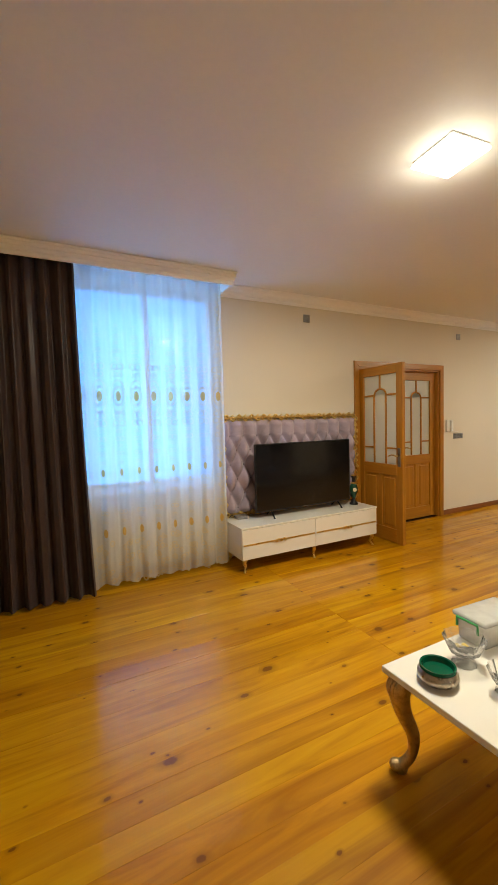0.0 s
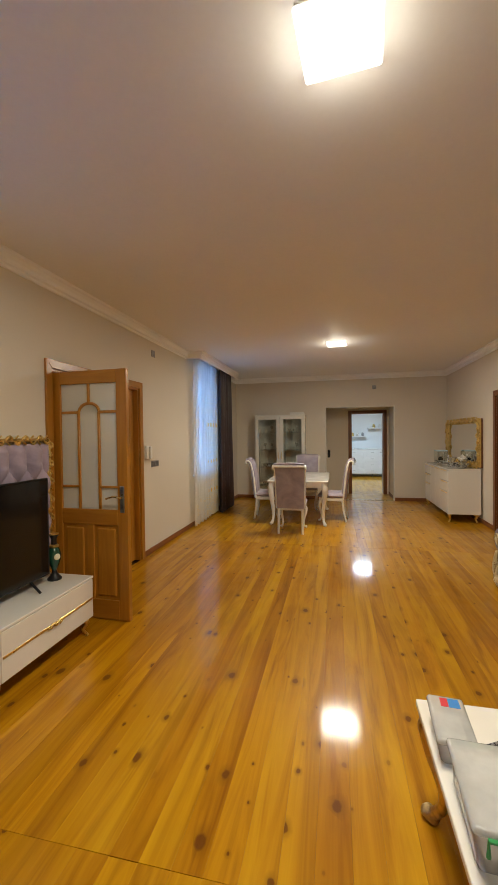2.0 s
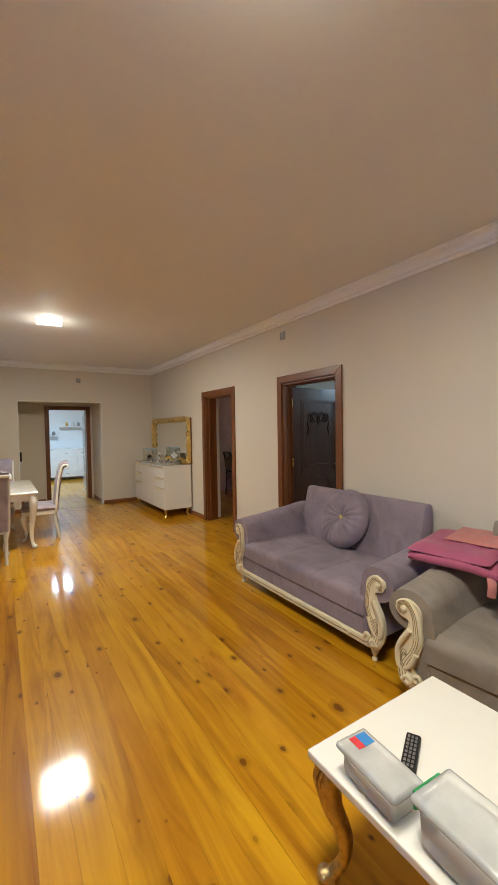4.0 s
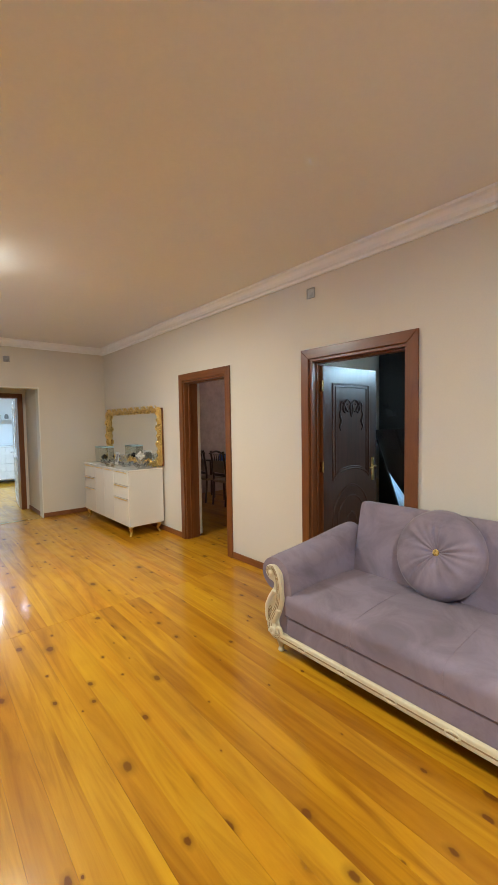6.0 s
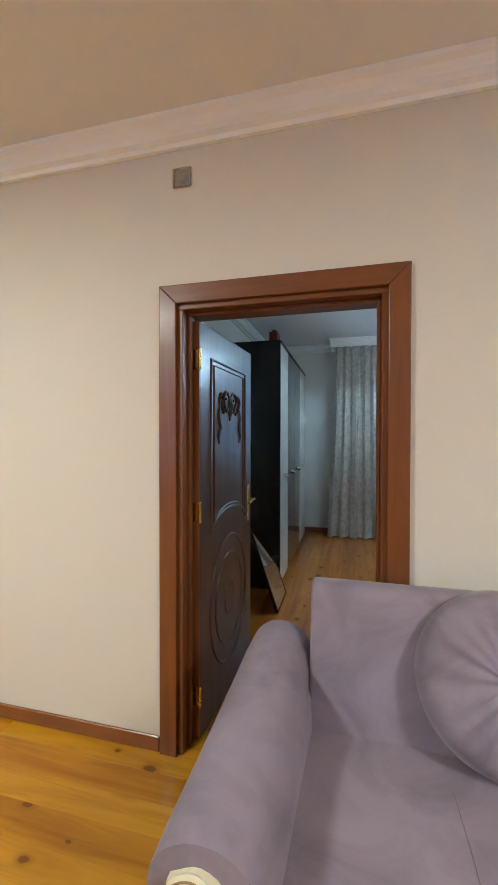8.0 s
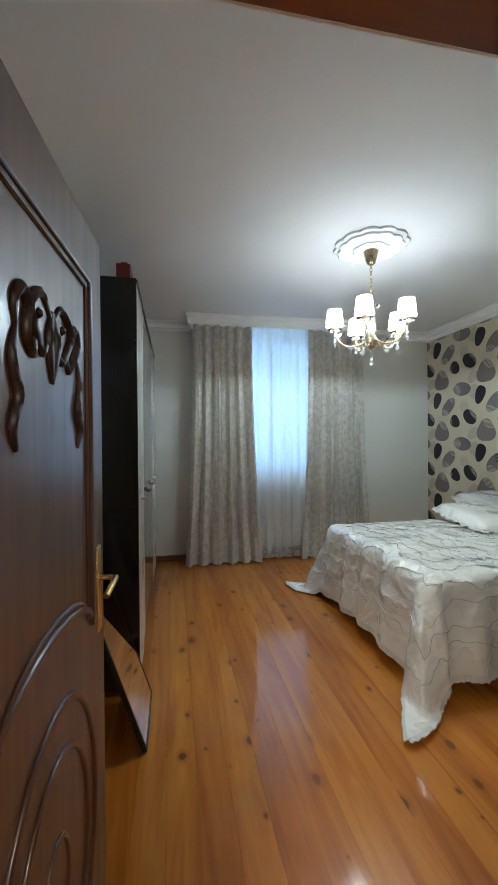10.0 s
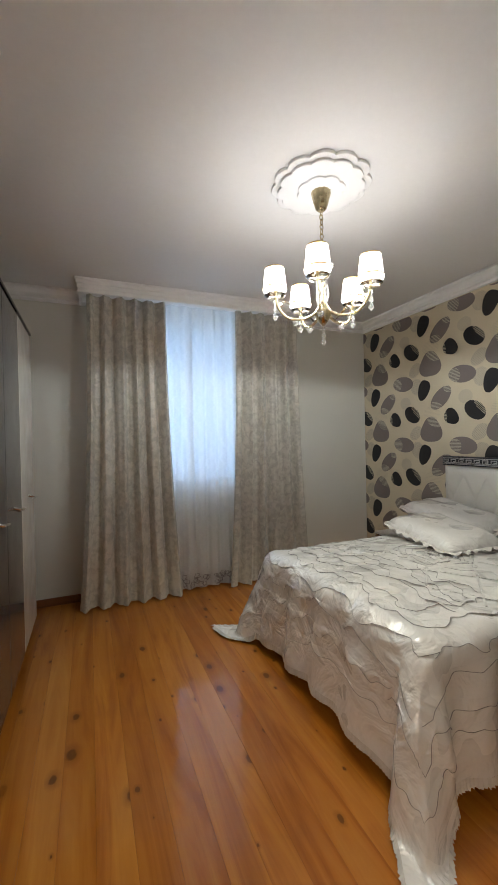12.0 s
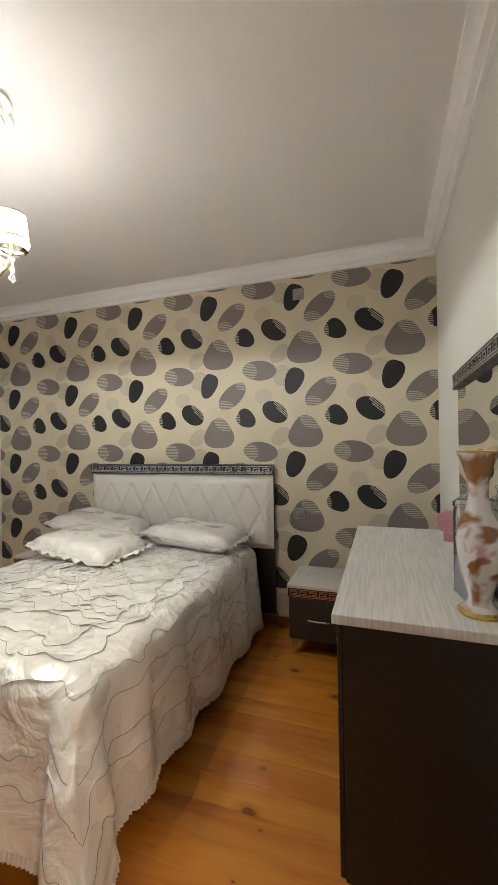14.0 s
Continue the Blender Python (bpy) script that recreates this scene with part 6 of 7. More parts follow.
# ---- side room seen through the second doorway ----
DARKWOOD = timber("dark_chair_wood", (0.055, 0.020, 0.010), (0.030, 0.010, 0.006), 2, 0.3)
CANE = cloth("tan_seat_fabric", (0.24, 0.16, 0.10), (0.18, 0.12, 0.07), 150)
st = thing("side_table", "dark wooden dining table in the side room", "table", at=pose(8.85, -3.50, 0, 0, 0, 90))
part("tabletop", box((-0.45, -0.9, 0.73), (0.45, 0.9, 0.765), 0.008, 2), DARKWOOD, st)
for sx in (-1, 1):
    for sy in (-1, 1):
        part("leg", lathe([(0.022, 0), (0.03, 0.1), (0.024, 0.3), (0.036, 0.5), (0.04, 0.73)], 14, (sx * 0.38, sy * 0.8, 0)), DARKWOOD, st)


def plain_chair(label, m):
    c = thing("wooden_chair", label, "chair", "dark chairs in the side room")
    part("seat", box((-0.22, -0.21, 0.43), (0.22, 0.21, 0.48), 0.02, 3), CANE, c, "tan padded seat")
    for s in (-1, 1):
        part("leg", tube([(0.19, s * 0.18, 0.0), (0.185, s * 0.18, 0.43)], [0.016, 0.022], 8), DARKWOOD, c)
        part("leg", tube(smooth_path([(-0.235, s * 0.18, 0.0), (-0.20, s * 0.18, 0.44), (-0.225, s * 0.18, 0.75), (-0.27, s * 0.175, 1.02)], 4), 0.02, 8), DARKWOOD, c)
    part("top_rail", tube(smooth_path([(-0.265, -0.2, 0.97), (-0.275, 0, 1.02), (-0.265, 0.2, 0.97)], 5), 0.035, 8, flat=0.5), DARKWOOD, c)
    part("back_panel", box((-0.245, -0.15, 0.62), (-0.225, 0.15, 0.84), 0.006, 2), CANE, c, "tan padded back")
    part("lower_rail", box((-0.225, -0.17, 0.55), (-0.205, 0.17, 0.60), 0.006, 1), DARKWOOD, c)
    for k in range(4):
        part("spindle", tube([(-0.245, -0.09 + k * 0.06, 0.84), (-0.262, -0.09 + k * 0.06, 0.97)], 0.009, 6), DARKWOOD, c)
    c.matrix_world = m
    return c


pc = plain_chair("dark wooden chair with tan padded back", pose(9.22, -2.80, 0, 0, 0, -94))
copy_thing(pc, pose(8.68, -2.82, 0, 0, 0, -87))
copy_thing(pc, pose(8.12, -2.80, 0, 0, 0, -92))
for x, y, h, col, lab in ((9.30, -3.20, 0.13, (0.04, 0.08, 0.28), "dark blue cardboard box on the table"), (9.06, -3.22, 0.10, (0.72, 0.72, 0.70), "white paper pack on the table"), (8.84, -3.26, 0.15, (0.04, 0.10, 0.30), "dark blue cardboard box on the table"), (8.60, -3.20, 0.12, (0.75, 0.74, 0.72), "white carton on the table")):
    b = tagged(link_mesh("carton", box((-0.07, -0.08, 0), (0.07, 0.08, h), 0.004, 1), paint("carton_" + str(h), col, 0.5, 0.1)), lab, "box", "cartons on the table")
    b.location = (x, y, 0.766)

# ---- kitchen seen through the passage ----
KFRONT = paint("white_kitchen_front", (0.80, 0.81, 0.82), 0.25, 0.02, local=True)
kd = thing("kitchen_cabinet", "white kitchen drawer cabinet on small feet", "cabinet", at=pose(15.05, 0.12, 0))
part("body", box((0, -0.95, 0.10), (0.5, 0.95, 0.98), 0.004, 1), KFRONT, kd)
part("worktop", box((-0.02, -0.97, 0.98), (0.52, 0.97, 1.01), 0.004, 1), KFRONT, kd)
for k in range(4):
    z = 0.115 + k * 0.215
    for a, b in ((-0.94, -0.32), (-0.31, 0.31), (0.32, 0.94)):
        f = part("drawer_front", box((-0.018, a, z), (0.0, b, z + 0.205), 0.003, 1), KFRONT, kd)
        part("handle", box((-0.035, (a + b) / 2 - 0.05, z + 0.10), (-0.018, (a + b) / 2 + 0.05, z + 0.112), 0.003, 1), STEEL, f)
for y in (-0.85, 0.0, 0.85):
    part("foot", lathe([(0.02, 0), (0.025, 0.1)], 10, (0.05, y, 0)), STEEL, kd)
for z, y0, y1 in ((1.72, -0.45, 0.25), (1.42, 0.3, 0.95)):
    sh = tagged(link_mesh("wall_shelf", box((15.35, y0, z), (15.6, y1, z + 0.03), 0.003, 1), KFRONT), "white wall shelf above the kitchen cabinet", "shelf", "kitchen shelves")
    for k in range(3):
        j = tagged(link_mesh("jar", lathe([(0.04, 0), (0.05, 0.02), (0.05, 0.09), (0.03, 0.11), (0.03, 0.13)], 14), (STEEL, CHINA, BRASS)[k]), "small jar on the kitchen shelf", "jar", "jars on the kitchen shelves")
        j.location = (15.48, y0 + 0.12 + k * 0.18, z + 0.031)
kdoor = thing("kitchen_door", "white kitchen door leaf standing open", "door", at=pose(11.22, 0.215, 0, 0, 0, -6))
part("leaf", box((0.0, -0.04, 0.01), (0.78, 0.0, 2.03), 0.004, 1), KFRONT, kdoor)
for z0, z1 in ((0.2, 0.95), (1.1, 1.9)):
    part("panel", turned(frame_ring(0.12, 0.66, z0, z1, 0.03, 0.0, 0.012), Matrix.Identity(4)), KFRONT, kdoor)
part("handle", tube(smooth_path([(0.70, 0.0, 1.02), (0.70, 0.05, 1.02), (0.60, 0.055, 1.02)], 4), 0.009, 6), STEEL, kdoor)


# ---- patterned wallpaper on the bedroom's west wall ----
PAPER = paint("cream_wallpaper", (0.71, 0.61, 0.45), 0.65, 0.04, 120, 0.2, 0.002)
PBLACK = paint("wallpaper_black_print", (0.022, 0.021, 0.023), 0.5, 0.2, 90, 0.15, 0.002)
PBROWN = paint("wallpaper_taupe_print", (0.235, 0.190, 0.175), 0.55, 0.10, 90, 0.15, 0.002)
PGREY = paint("wallpaper_pale_print", (0.62, 0.535, 0.405), 0.6, 0.06, 90, 0.15, 0.002)
PHATCH = paint("wallpaper_fine_hatching", (0.56, 0.50, 0.39), 0.6, 0.06, 90, 0.15, 0.002)
PLINE = paint("wallpaper_grey_print", (0.44, 0.38, 0.30), 0.6, 0.08, 90, 0.15, 0.002)
wp = structure("wallpaper", box((BX0, BY0, 0.0), (BX0 + 0.003, BY1, H - 0.118)), PAPER, "cream wallpaper printed with black and taupe pebbles", "wallpaper")
PW, PH = 0.742, 0.668
PAPER_X = BX0 + 0.003


def egg(cy, cz, ry, rz, tilt, point=0.0, n=26):
    """A pebble outline; point: how far one end is drawn out, 3-sided for the large ones."""
    out = []
    for k in range(n):
        a = 2 * math.pi * k / n
        r = 1 + point * math.cos(a) + (0.07 * math.cos(3 * a) if point else 0) if point < 1 else 1 + 0.10 * math.cos(3 * (a - math.pi / 2))
        u, v = ry * math.cos(a) * r, rz * math.sin(a) * r
        c, s = math.cos(radians(tilt)), math.sin(radians(tilt))
        out.append((cy + u * c - v * s, cz + u * s + v * c))
    return out


def clip_outline(pts, lo_y, hi_y, lo_z, hi_z):
    """Sutherland-Hodgman against the wall's rectangle."""
    for axis, lim, keep in ((0, lo_y, 1), (0, hi_y, -1), (1, lo_z, 1), (1, hi_z, -1)):
        res = []
        for p, q in zip(pts, pts[1:] + pts[:1]):
            ip, iq = (p[axis] - lim) * keep >= 0, (q[axis] - lim) * keep >= 0
            if ip:
                res.append(p)
            if ip != iq:
                t = (lim - p[axis]) / (q[axis] - p[axis])
                res.append((p[0] + (q[0] - p[0]) * t, p[1] + (q[1] - p[1]) * t))
        pts = res
        if len(pts) < 3:
            return []
    return pts


def print_shape(bm, pts, lift):
    pts = clip_outline(pts, BY0 + 0.002, BY1 - 0.002, 0.065, H - 0.122)
    if pts:
        try:
            bm.faces.new([bm.verts.new((PAPER_X + lift, y, z)) for y, z in pts])
        except ValueError:
            pass


def hatch(bm, pts, angle, gap, thick, lift):
    """Parallel lines filling a convex outline."""
    if not pts:
        return
    c, s = math.cos(radians(angle)), math.sin(radians(angle))
    rot = [(y * c + z * s, -y * s + z * c) for y, z in pts]
    v = min(p[1] for p in rot) + gap * 0.5
    top = max(p[1] for p in rot)
    while v < top:
        xs = []
        for p, q in zip(rot, rot[1:] + rot[:1]):
            if (p[1] - v) * (q[1] - v) < 0:
                xs.append(p[0] + (q[0] - p[0]) * (v - p[1]) / (q[1] - p[1]))
        if len(xs) >= 2:
            a, b = min(xs), max(xs)
            quad = [(a, v - thick / 2), (b, v - thick / 2), (b, v + thick / 2), (a, v + thick / 2)]
            print_shape(bm, [(y * c - z * s, y * s + z * c) for y, z in quad], lift)
        v += gap


def overlap(pts, region):
    """The part of one outline that lies inside another, both turning the same way."""
    for (ax, ay), (bx, by) in zip(region, region[1:] + region[:1]):
        side = [(bx - ax) * (q - ay) - (by - ay) * (p - ax) for p, q in pts]
        res = []
        for k, (p, d) in enumerate(zip(pts, side)):
            q, e = pts[(k + 1) % len(pts)], side[(k + 1) % len(pts)]
            if d >= 0:
                res.append(p)
            if d * e < 0:
                t = d / (d - e)
                res.append((p[0] + (q[0] - p[0]) * t, p[1] + (q[1] - p[1]) * t))
        pts = res
        if len(pts) < 3:
            return []
    return pts


black, brown, pale, lines_l, lines_b = (bmesh.new() for _ in range(5))
for i in range(-7, 2):
    for j in range(-3, 3):
        oy, oz = -1.629 + i * PW, 1.986 + j * PH
        if oy < BY0 - 0.6 or oy > BY1 + 0.6:
            continue
        L = 0.0012
        shape = egg(oy, oz, 0.108, 0.075, 248, 0.14)
        print_shape(black, shape, L)
        shape = egg(oy + 0.316, oz - 0.300, 0.088, 0.074, -35, 0.12)
        print_shape(black, shape, L)
        hatch(lines_l, overlap(shape, egg(oy + 0.232, oz - 0.300, 0.042, 0.085, 12)), -8, 0.0135, 0.006, 2 * L)
        shape = egg(oy + 0.575, oz - 0.262, 0.115, 0.080, -32)
        print_shape(black, shape, L)
        hatch(lines_l, overlap(shape, egg(oy + 0.650, oz - 0.215, 0.055, 0.125, 42)), -42, 0.0135, 0.006, 2 * L)
        shape = egg(oy + 0.205, oz - 0.117, 0.148, 0.080, 40)
        print_shape(brown, shape, L)
        hatch(lines_l, overlap(shape, egg(oy + 0.135, oz - 0.205, 0.085, 0.055, 0)), 0, 0.0135, 0.0055, 2 * L)
        hatch(lines_l, overlap(shape, egg(oy + 0.300, oz - 0.025, 0.060, 0.045, 0)), 0, 0.0135, 0.0055, 2 * L)
        shape = egg(oy + 0.080, oz - 0.435, 0.135, 0.128, 0, 2)
        print_shape(brown, shape, L)
        hatch(lines_l, overlap(shape, egg(oy + 0.140, oz - 0.325, 0.105, 0.080, -15)), 0, 0.0135, 0.0055, 2 * L)
        shape = egg(oy + 0.447, oz + 0.083, 0.148, 0.082, -6)
        print_shape(brown, shape, L)
        hatch(lines_l, overlap(shape, egg(oy + 0.350, oz + 0.078, 0.080, 0.075, 0)), 0, 0.0135, 0.0055, 2 * L)
        shape = egg(oy - 0.120, oz - 0.460, 0.092, 0.062, 38)
        print_shape(pale, shape, 0.5 * L)
        hatch(lines_b, shape, 52, 0.0135, 0.0035, 0.8 * L)
        shape = egg(oy - 0.100, oz + 0.030, 0.080, 0.085, 0)
        print_shape(pale, shape, 0.5 * L)
        hatch(lines_b, shape, 48, 0.0135, 0.0030, 0.8 * L)
        print_shape(pale, egg(oy + 0.480, oz - 0.130, 0.075, 0.065, 0), 0.5 * L)
        hatch(pale, egg(oy + 0.090, oz - 0.265, 0.105, 0.075, 0), 0, 0.0135, 0.004, 0.5 * L)
for nm, b, m_ in (("black_pebbles", black, PBLACK), ("taupe_pebbles", brown, PBROWN), ("pale_pebbles", pale, PGREY), ("pale_hatching", lines_l, PHATCH), ("taupe_hatching", lines_b, PLINE)):
    for f in b.faces:
        if f.normal.x < 0:
            f.normal_flip()
    tagged(part(nm, b, m_, wp), kind="stuff")

# ---- window curtains ----
pelmet("pelmet_3", 2.44, 4.62, -5.17, BY0, "white boxed pelmet over the bedroom curtains")
nb = thing("net_curtain", "plain white net curtain with wavy threads and flowered hem", "curtain", at=pose(0, 0, 0))
drape(nb, "net", 2.95, 4.05, -5.36, H - 0.08, 0.02, 0.14, 0.018, 0.9, NETBED)
bm = bmesh.new()
rnd = random.Random(12)
for k in range(60):
    u, z, r = rnd.uniform(2.98, 4.02), rnd.uniform(0.04, 0.15), rnd.uniform(0.014, 0.03)
    tube([(u + r * math.cos(a) * (1 + 0.25 * math.cos(5 * a)), -5.345 + fold(u + r * math.cos(a), z, 0.14, 0.018, 0.9, H), z + r * math.sin(a) * (1 + 0.25 * math.cos(5 * a))) for a in np.linspace(0, 2 * math.pi, 16)], 0.002, 4, bm)
tagged(part("flowered_hem", bm, PBROWN, nb, "grey embroidered flowers"), kind="stuff")
for x0, x1, seed in ((3.86, 4.56, 0.3), (2.44, 3.16, 2.0)):
    c = thing("curtain", "silver-grey damask curtain hanging in soft folds", "curtain", "bedroom curtains", pose(0, 0, 0))
    drape(c, "cloth", x0, x1, -5.27, H - 0.10, 0.015, 0.125, 0.044, seed, BEDDRAPE, flare=0.22)
radiator(3.02, 4.02, -5.52, 0.14, 0.72, 1)

# ---- chandelier ----
CC = Vector((3.335, -3.385, 0))
ro = thing("ceiling_rosette", "white scalloped plaster ceiling rosette", "ceiling rosette", at=pose(CC.x, CC.y, H))


def scalloped(R, z0, z1, lobes, depth, n=144):
    return [(R * (1 + depth * abs(math.cos(lobes * a / 2)) ** 0.7) * math.cos(a), R * (1 + depth * abs(math.cos(lobes * a / 2)) ** 0.7) * math.sin(a)) for a in np.linspace(0, 2 * math.pi, n, endpoint=False)]


part("outer_ring", shell(prism(scalloped(0.250, 0, 0, 12, 0.10), -0.018, "z", 0.0, None, 0.005), 40), WHITE, ro)
part("middle_ring", shell(prism(scalloped(0.222, 0, 0, 12, 0.08), -0.016, "z", -0.018, None, 0.005), 40), WHITE, ro)
part("inner_ring", shell(prism(scalloped(0.12, 0, 0, 8, 0.12), -0.012, "z", -0.034, None, 0.004), 40), WHITE, ro)

ANTIQUE = metal("antique_brass", (0.55, 0.45, 0.28), 0.28, tarnish=0.35)
CUPGLASS = pane_glass("amber_crystal", (0.99, 0.955, 0.87), 0.80, 0.06)
SHADE = Nodes("lit_fabric_shade")
tl, em, ad = SHADE.add("BsdfTranslucent"), SHADE.add("Emission"), SHADE.add("AddShader")
tl.inputs[0].default_value, em.inputs[0].default_value, em.inputs[1].default_value = (0.85, 0.83, 0.78, 1), (0.68, 0.82, 1.0, 1), 6.0
SHADE.link(tl.outputs[0], ad.inputs[0]), SHADE.link(em.outputs[0], ad.inputs[1])
open_weave, through_mix = SHADE.add("BsdfTransparent"), SHADE.add("MixShader")
through_mix.inputs[0].default_value = 0.28
SHADE.link(ad.outputs[0], through_mix.inputs[1]), SHADE.link(open_weave.outputs[0], through_mix.inputs[2]), SHADE.link(through_mix.outputs[0], SHADE.out.inputs[0])
SHADE = SHADE.mat
ch = thing("chandelier", "brass chandelier with five lit white shades and crystal drops", "chandelier", at=pose(CC.x, CC.y, 0))
part("canopy", lathe([(0.020, 2.765), (0.030, 2.775), (0.038, 2.80), (0.052, 2.855), (0.054, 2.864)], 28, fluted=0.03, lobes=14), ANTIQUE, ch)
bm = bmesh.new()
for k in range(9):
    q = k * 0.026
    tube([(0.010 * math.cos(a) * (1 if k % 2 else 0), 0.010 * math.cos(a) * (0 if k % 2 else 1), 2.752 - q + 0.016 * math.sin(a)) for a in np.linspace(0, 2 * math.pi, 13)], 0.003, 5, bm)
part("chain", shell(bm, 70), ANTIQUE, ch)
part("stem", lathe([(0.004, 2.54), (0.012, 2.52), (0.010, 2.47), (0.022, 2.44), (0.024, 2.42), (0.012, 2.40), (0.014, 2.26), (0.030, 2.23), (0.050, 2.20), (0.040, 2.17), (0.020, 2.14), (0.006, 2.125)], 24), ANTIQUE, ch)
part("crystal_column", lathe([(0.026, 2.26), (0.030, 2.30), (0.024, 2.36), (0.028, 2.40)], 16, fluted=0.08, lobes=8), CRYSTAL, ch)
part("upper_dish", lathe([(0.010, 2.43), (0.05, 2.44), (0.062, 2.455), (0.056, 2.457), (0.012, 2.446)], 24, fluted=0.05), CUPGLASS, ch)


def crystal_drop(parent, x, y, z, length):
    d = part("crystal_drop", lathe([(0.001, 0), (0.011, -0.012), (0.006, -0.024), (0.004, -0.03), (0.012, -length * 0.55), (0.004, -length * 0.62), (0.015, -length * 0.85), (0.001, -length)], 10, (x, y, z)), CRYSTAL, parent, "hanging cut crystal drop")
    return d


crystal_drop(ch, 0, 0, 2.125, 0.11)
for k in range(5):
    a = radians(52 + 72 * k)
    d = Vector((math.cos(a), math.sin(a), 0))
    e = lambda r, z: tuple(d * r + Vector((0, 0, z + 0.03 * min(1, r / 0.268))))
    arm = part("arm", tube(smooth_path([e(0.03, 2.20), e(0.10, 2.155), e(0.19, 2.145), e(0.245, 2.19), e(0.268, 2.255)], 6), 0.0085, 8), ANTIQUE, ch, "curved brass arm")
    part("side_curl", tube(smooth_path([e(0.10, 2.16), e(0.16, 2.21), e(0.215, 2.235), e(0.25, 2.21)], 5), 0.005, 6), CUPGLASS, arm)
    part("cup", lathe([(0.010, 2.243), (0.045, 2.252), (0.060, 2.268), (0.054, 2.270), (0.014, 2.258)], 24, (d.x * 0.268, d.y * 0.268, 0.03), fluted=0.06, lobes=10), CUPGLASS, ch, "amber glass cup")
    part("candle_tube", lathe([(0.012, 2.258), (0.012, 2.305)], 12, (d.x * 0.268, d.y * 0.268, 0.03)), WHITEPLASTIC, ch)
    sh_bm = lathe([(0.066, 2.290), (0.053, 2.412), (0.051, 2.412), (0.064, 2.290)], 28, (d.x * 0.268, d.y * 0.268, 0.03), cap=False)
    shade = part("shade", sh_bm, SHADE, ch, "lit white fabric shade")
    for r, z in ((0.067, 2.304), (0.0535, 2.411)):
        part("gold_trim", lathe([(r, z - 0.004), (r + 0.0015, z), (r, z + 0.004)], 28, (d.x * 0.268, d.y * 0.268, 0.03), cap=False), GOLD, shade)
    crystal_drop(ch, *e(0.268, 2.240), 0.115)
    bm = bmesh.new()
    bmesh.ops.create_icosphere(bm, subdivisions=2, radius=0.018, matrix=Matrix.Translation(e(0.155, 2.128)))
    part("crystal_ball", bm, CRYSTAL, ch, "round crystal ball")

# ---- bed ----
SATIN = Nodes("white_satin")
v = SATIN.coord(world_space=False)
SATIN.set(base=SATIN.ramp(SATIN.noise(v, 3, 4), (0.3, (0.80, 0.78, 0.76)), (0.7, (0.88, 0.87, 0.86))), rough=SATIN.ramp(SATIN.noise(v, 4, 2), (0.3, 0.24), (0.7, 0.34)), sheen=0.05, spec=1.0, coat=0.8, coatrough=0.20,
          normal=SATIN.bump(SATIN.noise(v, 22, 2, 0.5, 1.0), 0.14, 0.010, SATIN.bump(SATIN.noise(v, 6, 3, 0.5, 1.2), 0.7, 0.05)))
SATIN = SATIN.mat
ORGANZA = cloth("white_ruffle", (0.74, 0.72, 0.69), (0.60, 0.57, 0.54), 150, 0.6, 0.3, 14)
THREAD = cloth("grey_thread", (0.27, 0.26, 0.265), (0.19, 0.18, 0.19), 200, 0.6)
LEATHER = paint("white_leatherette", (0.78, 0.75, 0.69), 0.33, 0.03, 90, 0.12, 0.001, local=True)
KEYDARK = metal("dark_silver_band", (0.10, 0.10, 0.11), 0.4)
KEYLIGHT = metal("silver_meander", (0.72, 0.72, 0.72), 0.3, tarnish=0.1)
COPPER = metal("copper_meander", (0.62, 0.36, 0.20), 0.35, tarnish=0.2)
DARKBODY = timber("wenge_board", (0.030, 0.022, 0.020), (0.014, 0.010, 0.010), 0, 0.38, 1.6, 0.0)


def meander(bm, u0, u1, v0, v1, w, put_at):
    """A Greek key band between u0 and u1; put_at turns (u, v) into a place, w is the line's width."""
    h = v1 - v0
    unit = h * 1.25
    n = max(1, int((u1 - u0) / unit))
    unit = (u1 - u0) / n

    def bar(a, b, c, d):
        bm.faces.new([bm.verts.new(put_at(x, y)) for x, y in ((a, c), (b, c), (b, d), (a, d))])
    bar(u0, u1, v0, v0 + w * 0.8), bar(u0, u1, v1 - w * 0.8, v1)
    for k in range(n):
        u = u0 + k * unit
        p, q = v0 + h * 0.2, v1 - h * 0.2
        bar(u + unit * 0.06, u + unit * 0.06 + w, p, q)
        bar(u + unit * 0.06, u + unit * 0.80, q - w, q)
        bar(u + unit * 0.80 - w, u + unit * 0.80, p + h * 0.16, q)
        bar(u + unit * 0.36, u + unit * 0.80, p + h * 0.16, p + h * 0.16 + w)
        bar(u + unit * 0.06, u + unit * 1.06, p - w * 0.2, p + w * 0.8)


bed = thing("bed", "wide bed with a white tufted headboard and dark frame", "bed", at=pose(0, 0, 0))
HB0, HB1 = -4.317, -2.545
part("frame", box((1.45, HB0 + 0.21, 0.0), (3.22, HB1 - 0.21, 0.32), 0.01, 2), DARKBODY, bed)
part("mattress", box((1.46, HB0 + 0.20, 0.32), (3.26, HB1 - 0.20, 0.62), 0.05, 4), WHITEPLASTIC, bed)
part("headboard_back", box((1.345, HB0, 0.10), (1.375, HB1, 1.30), 0.004, 1), DARKBODY, bed)
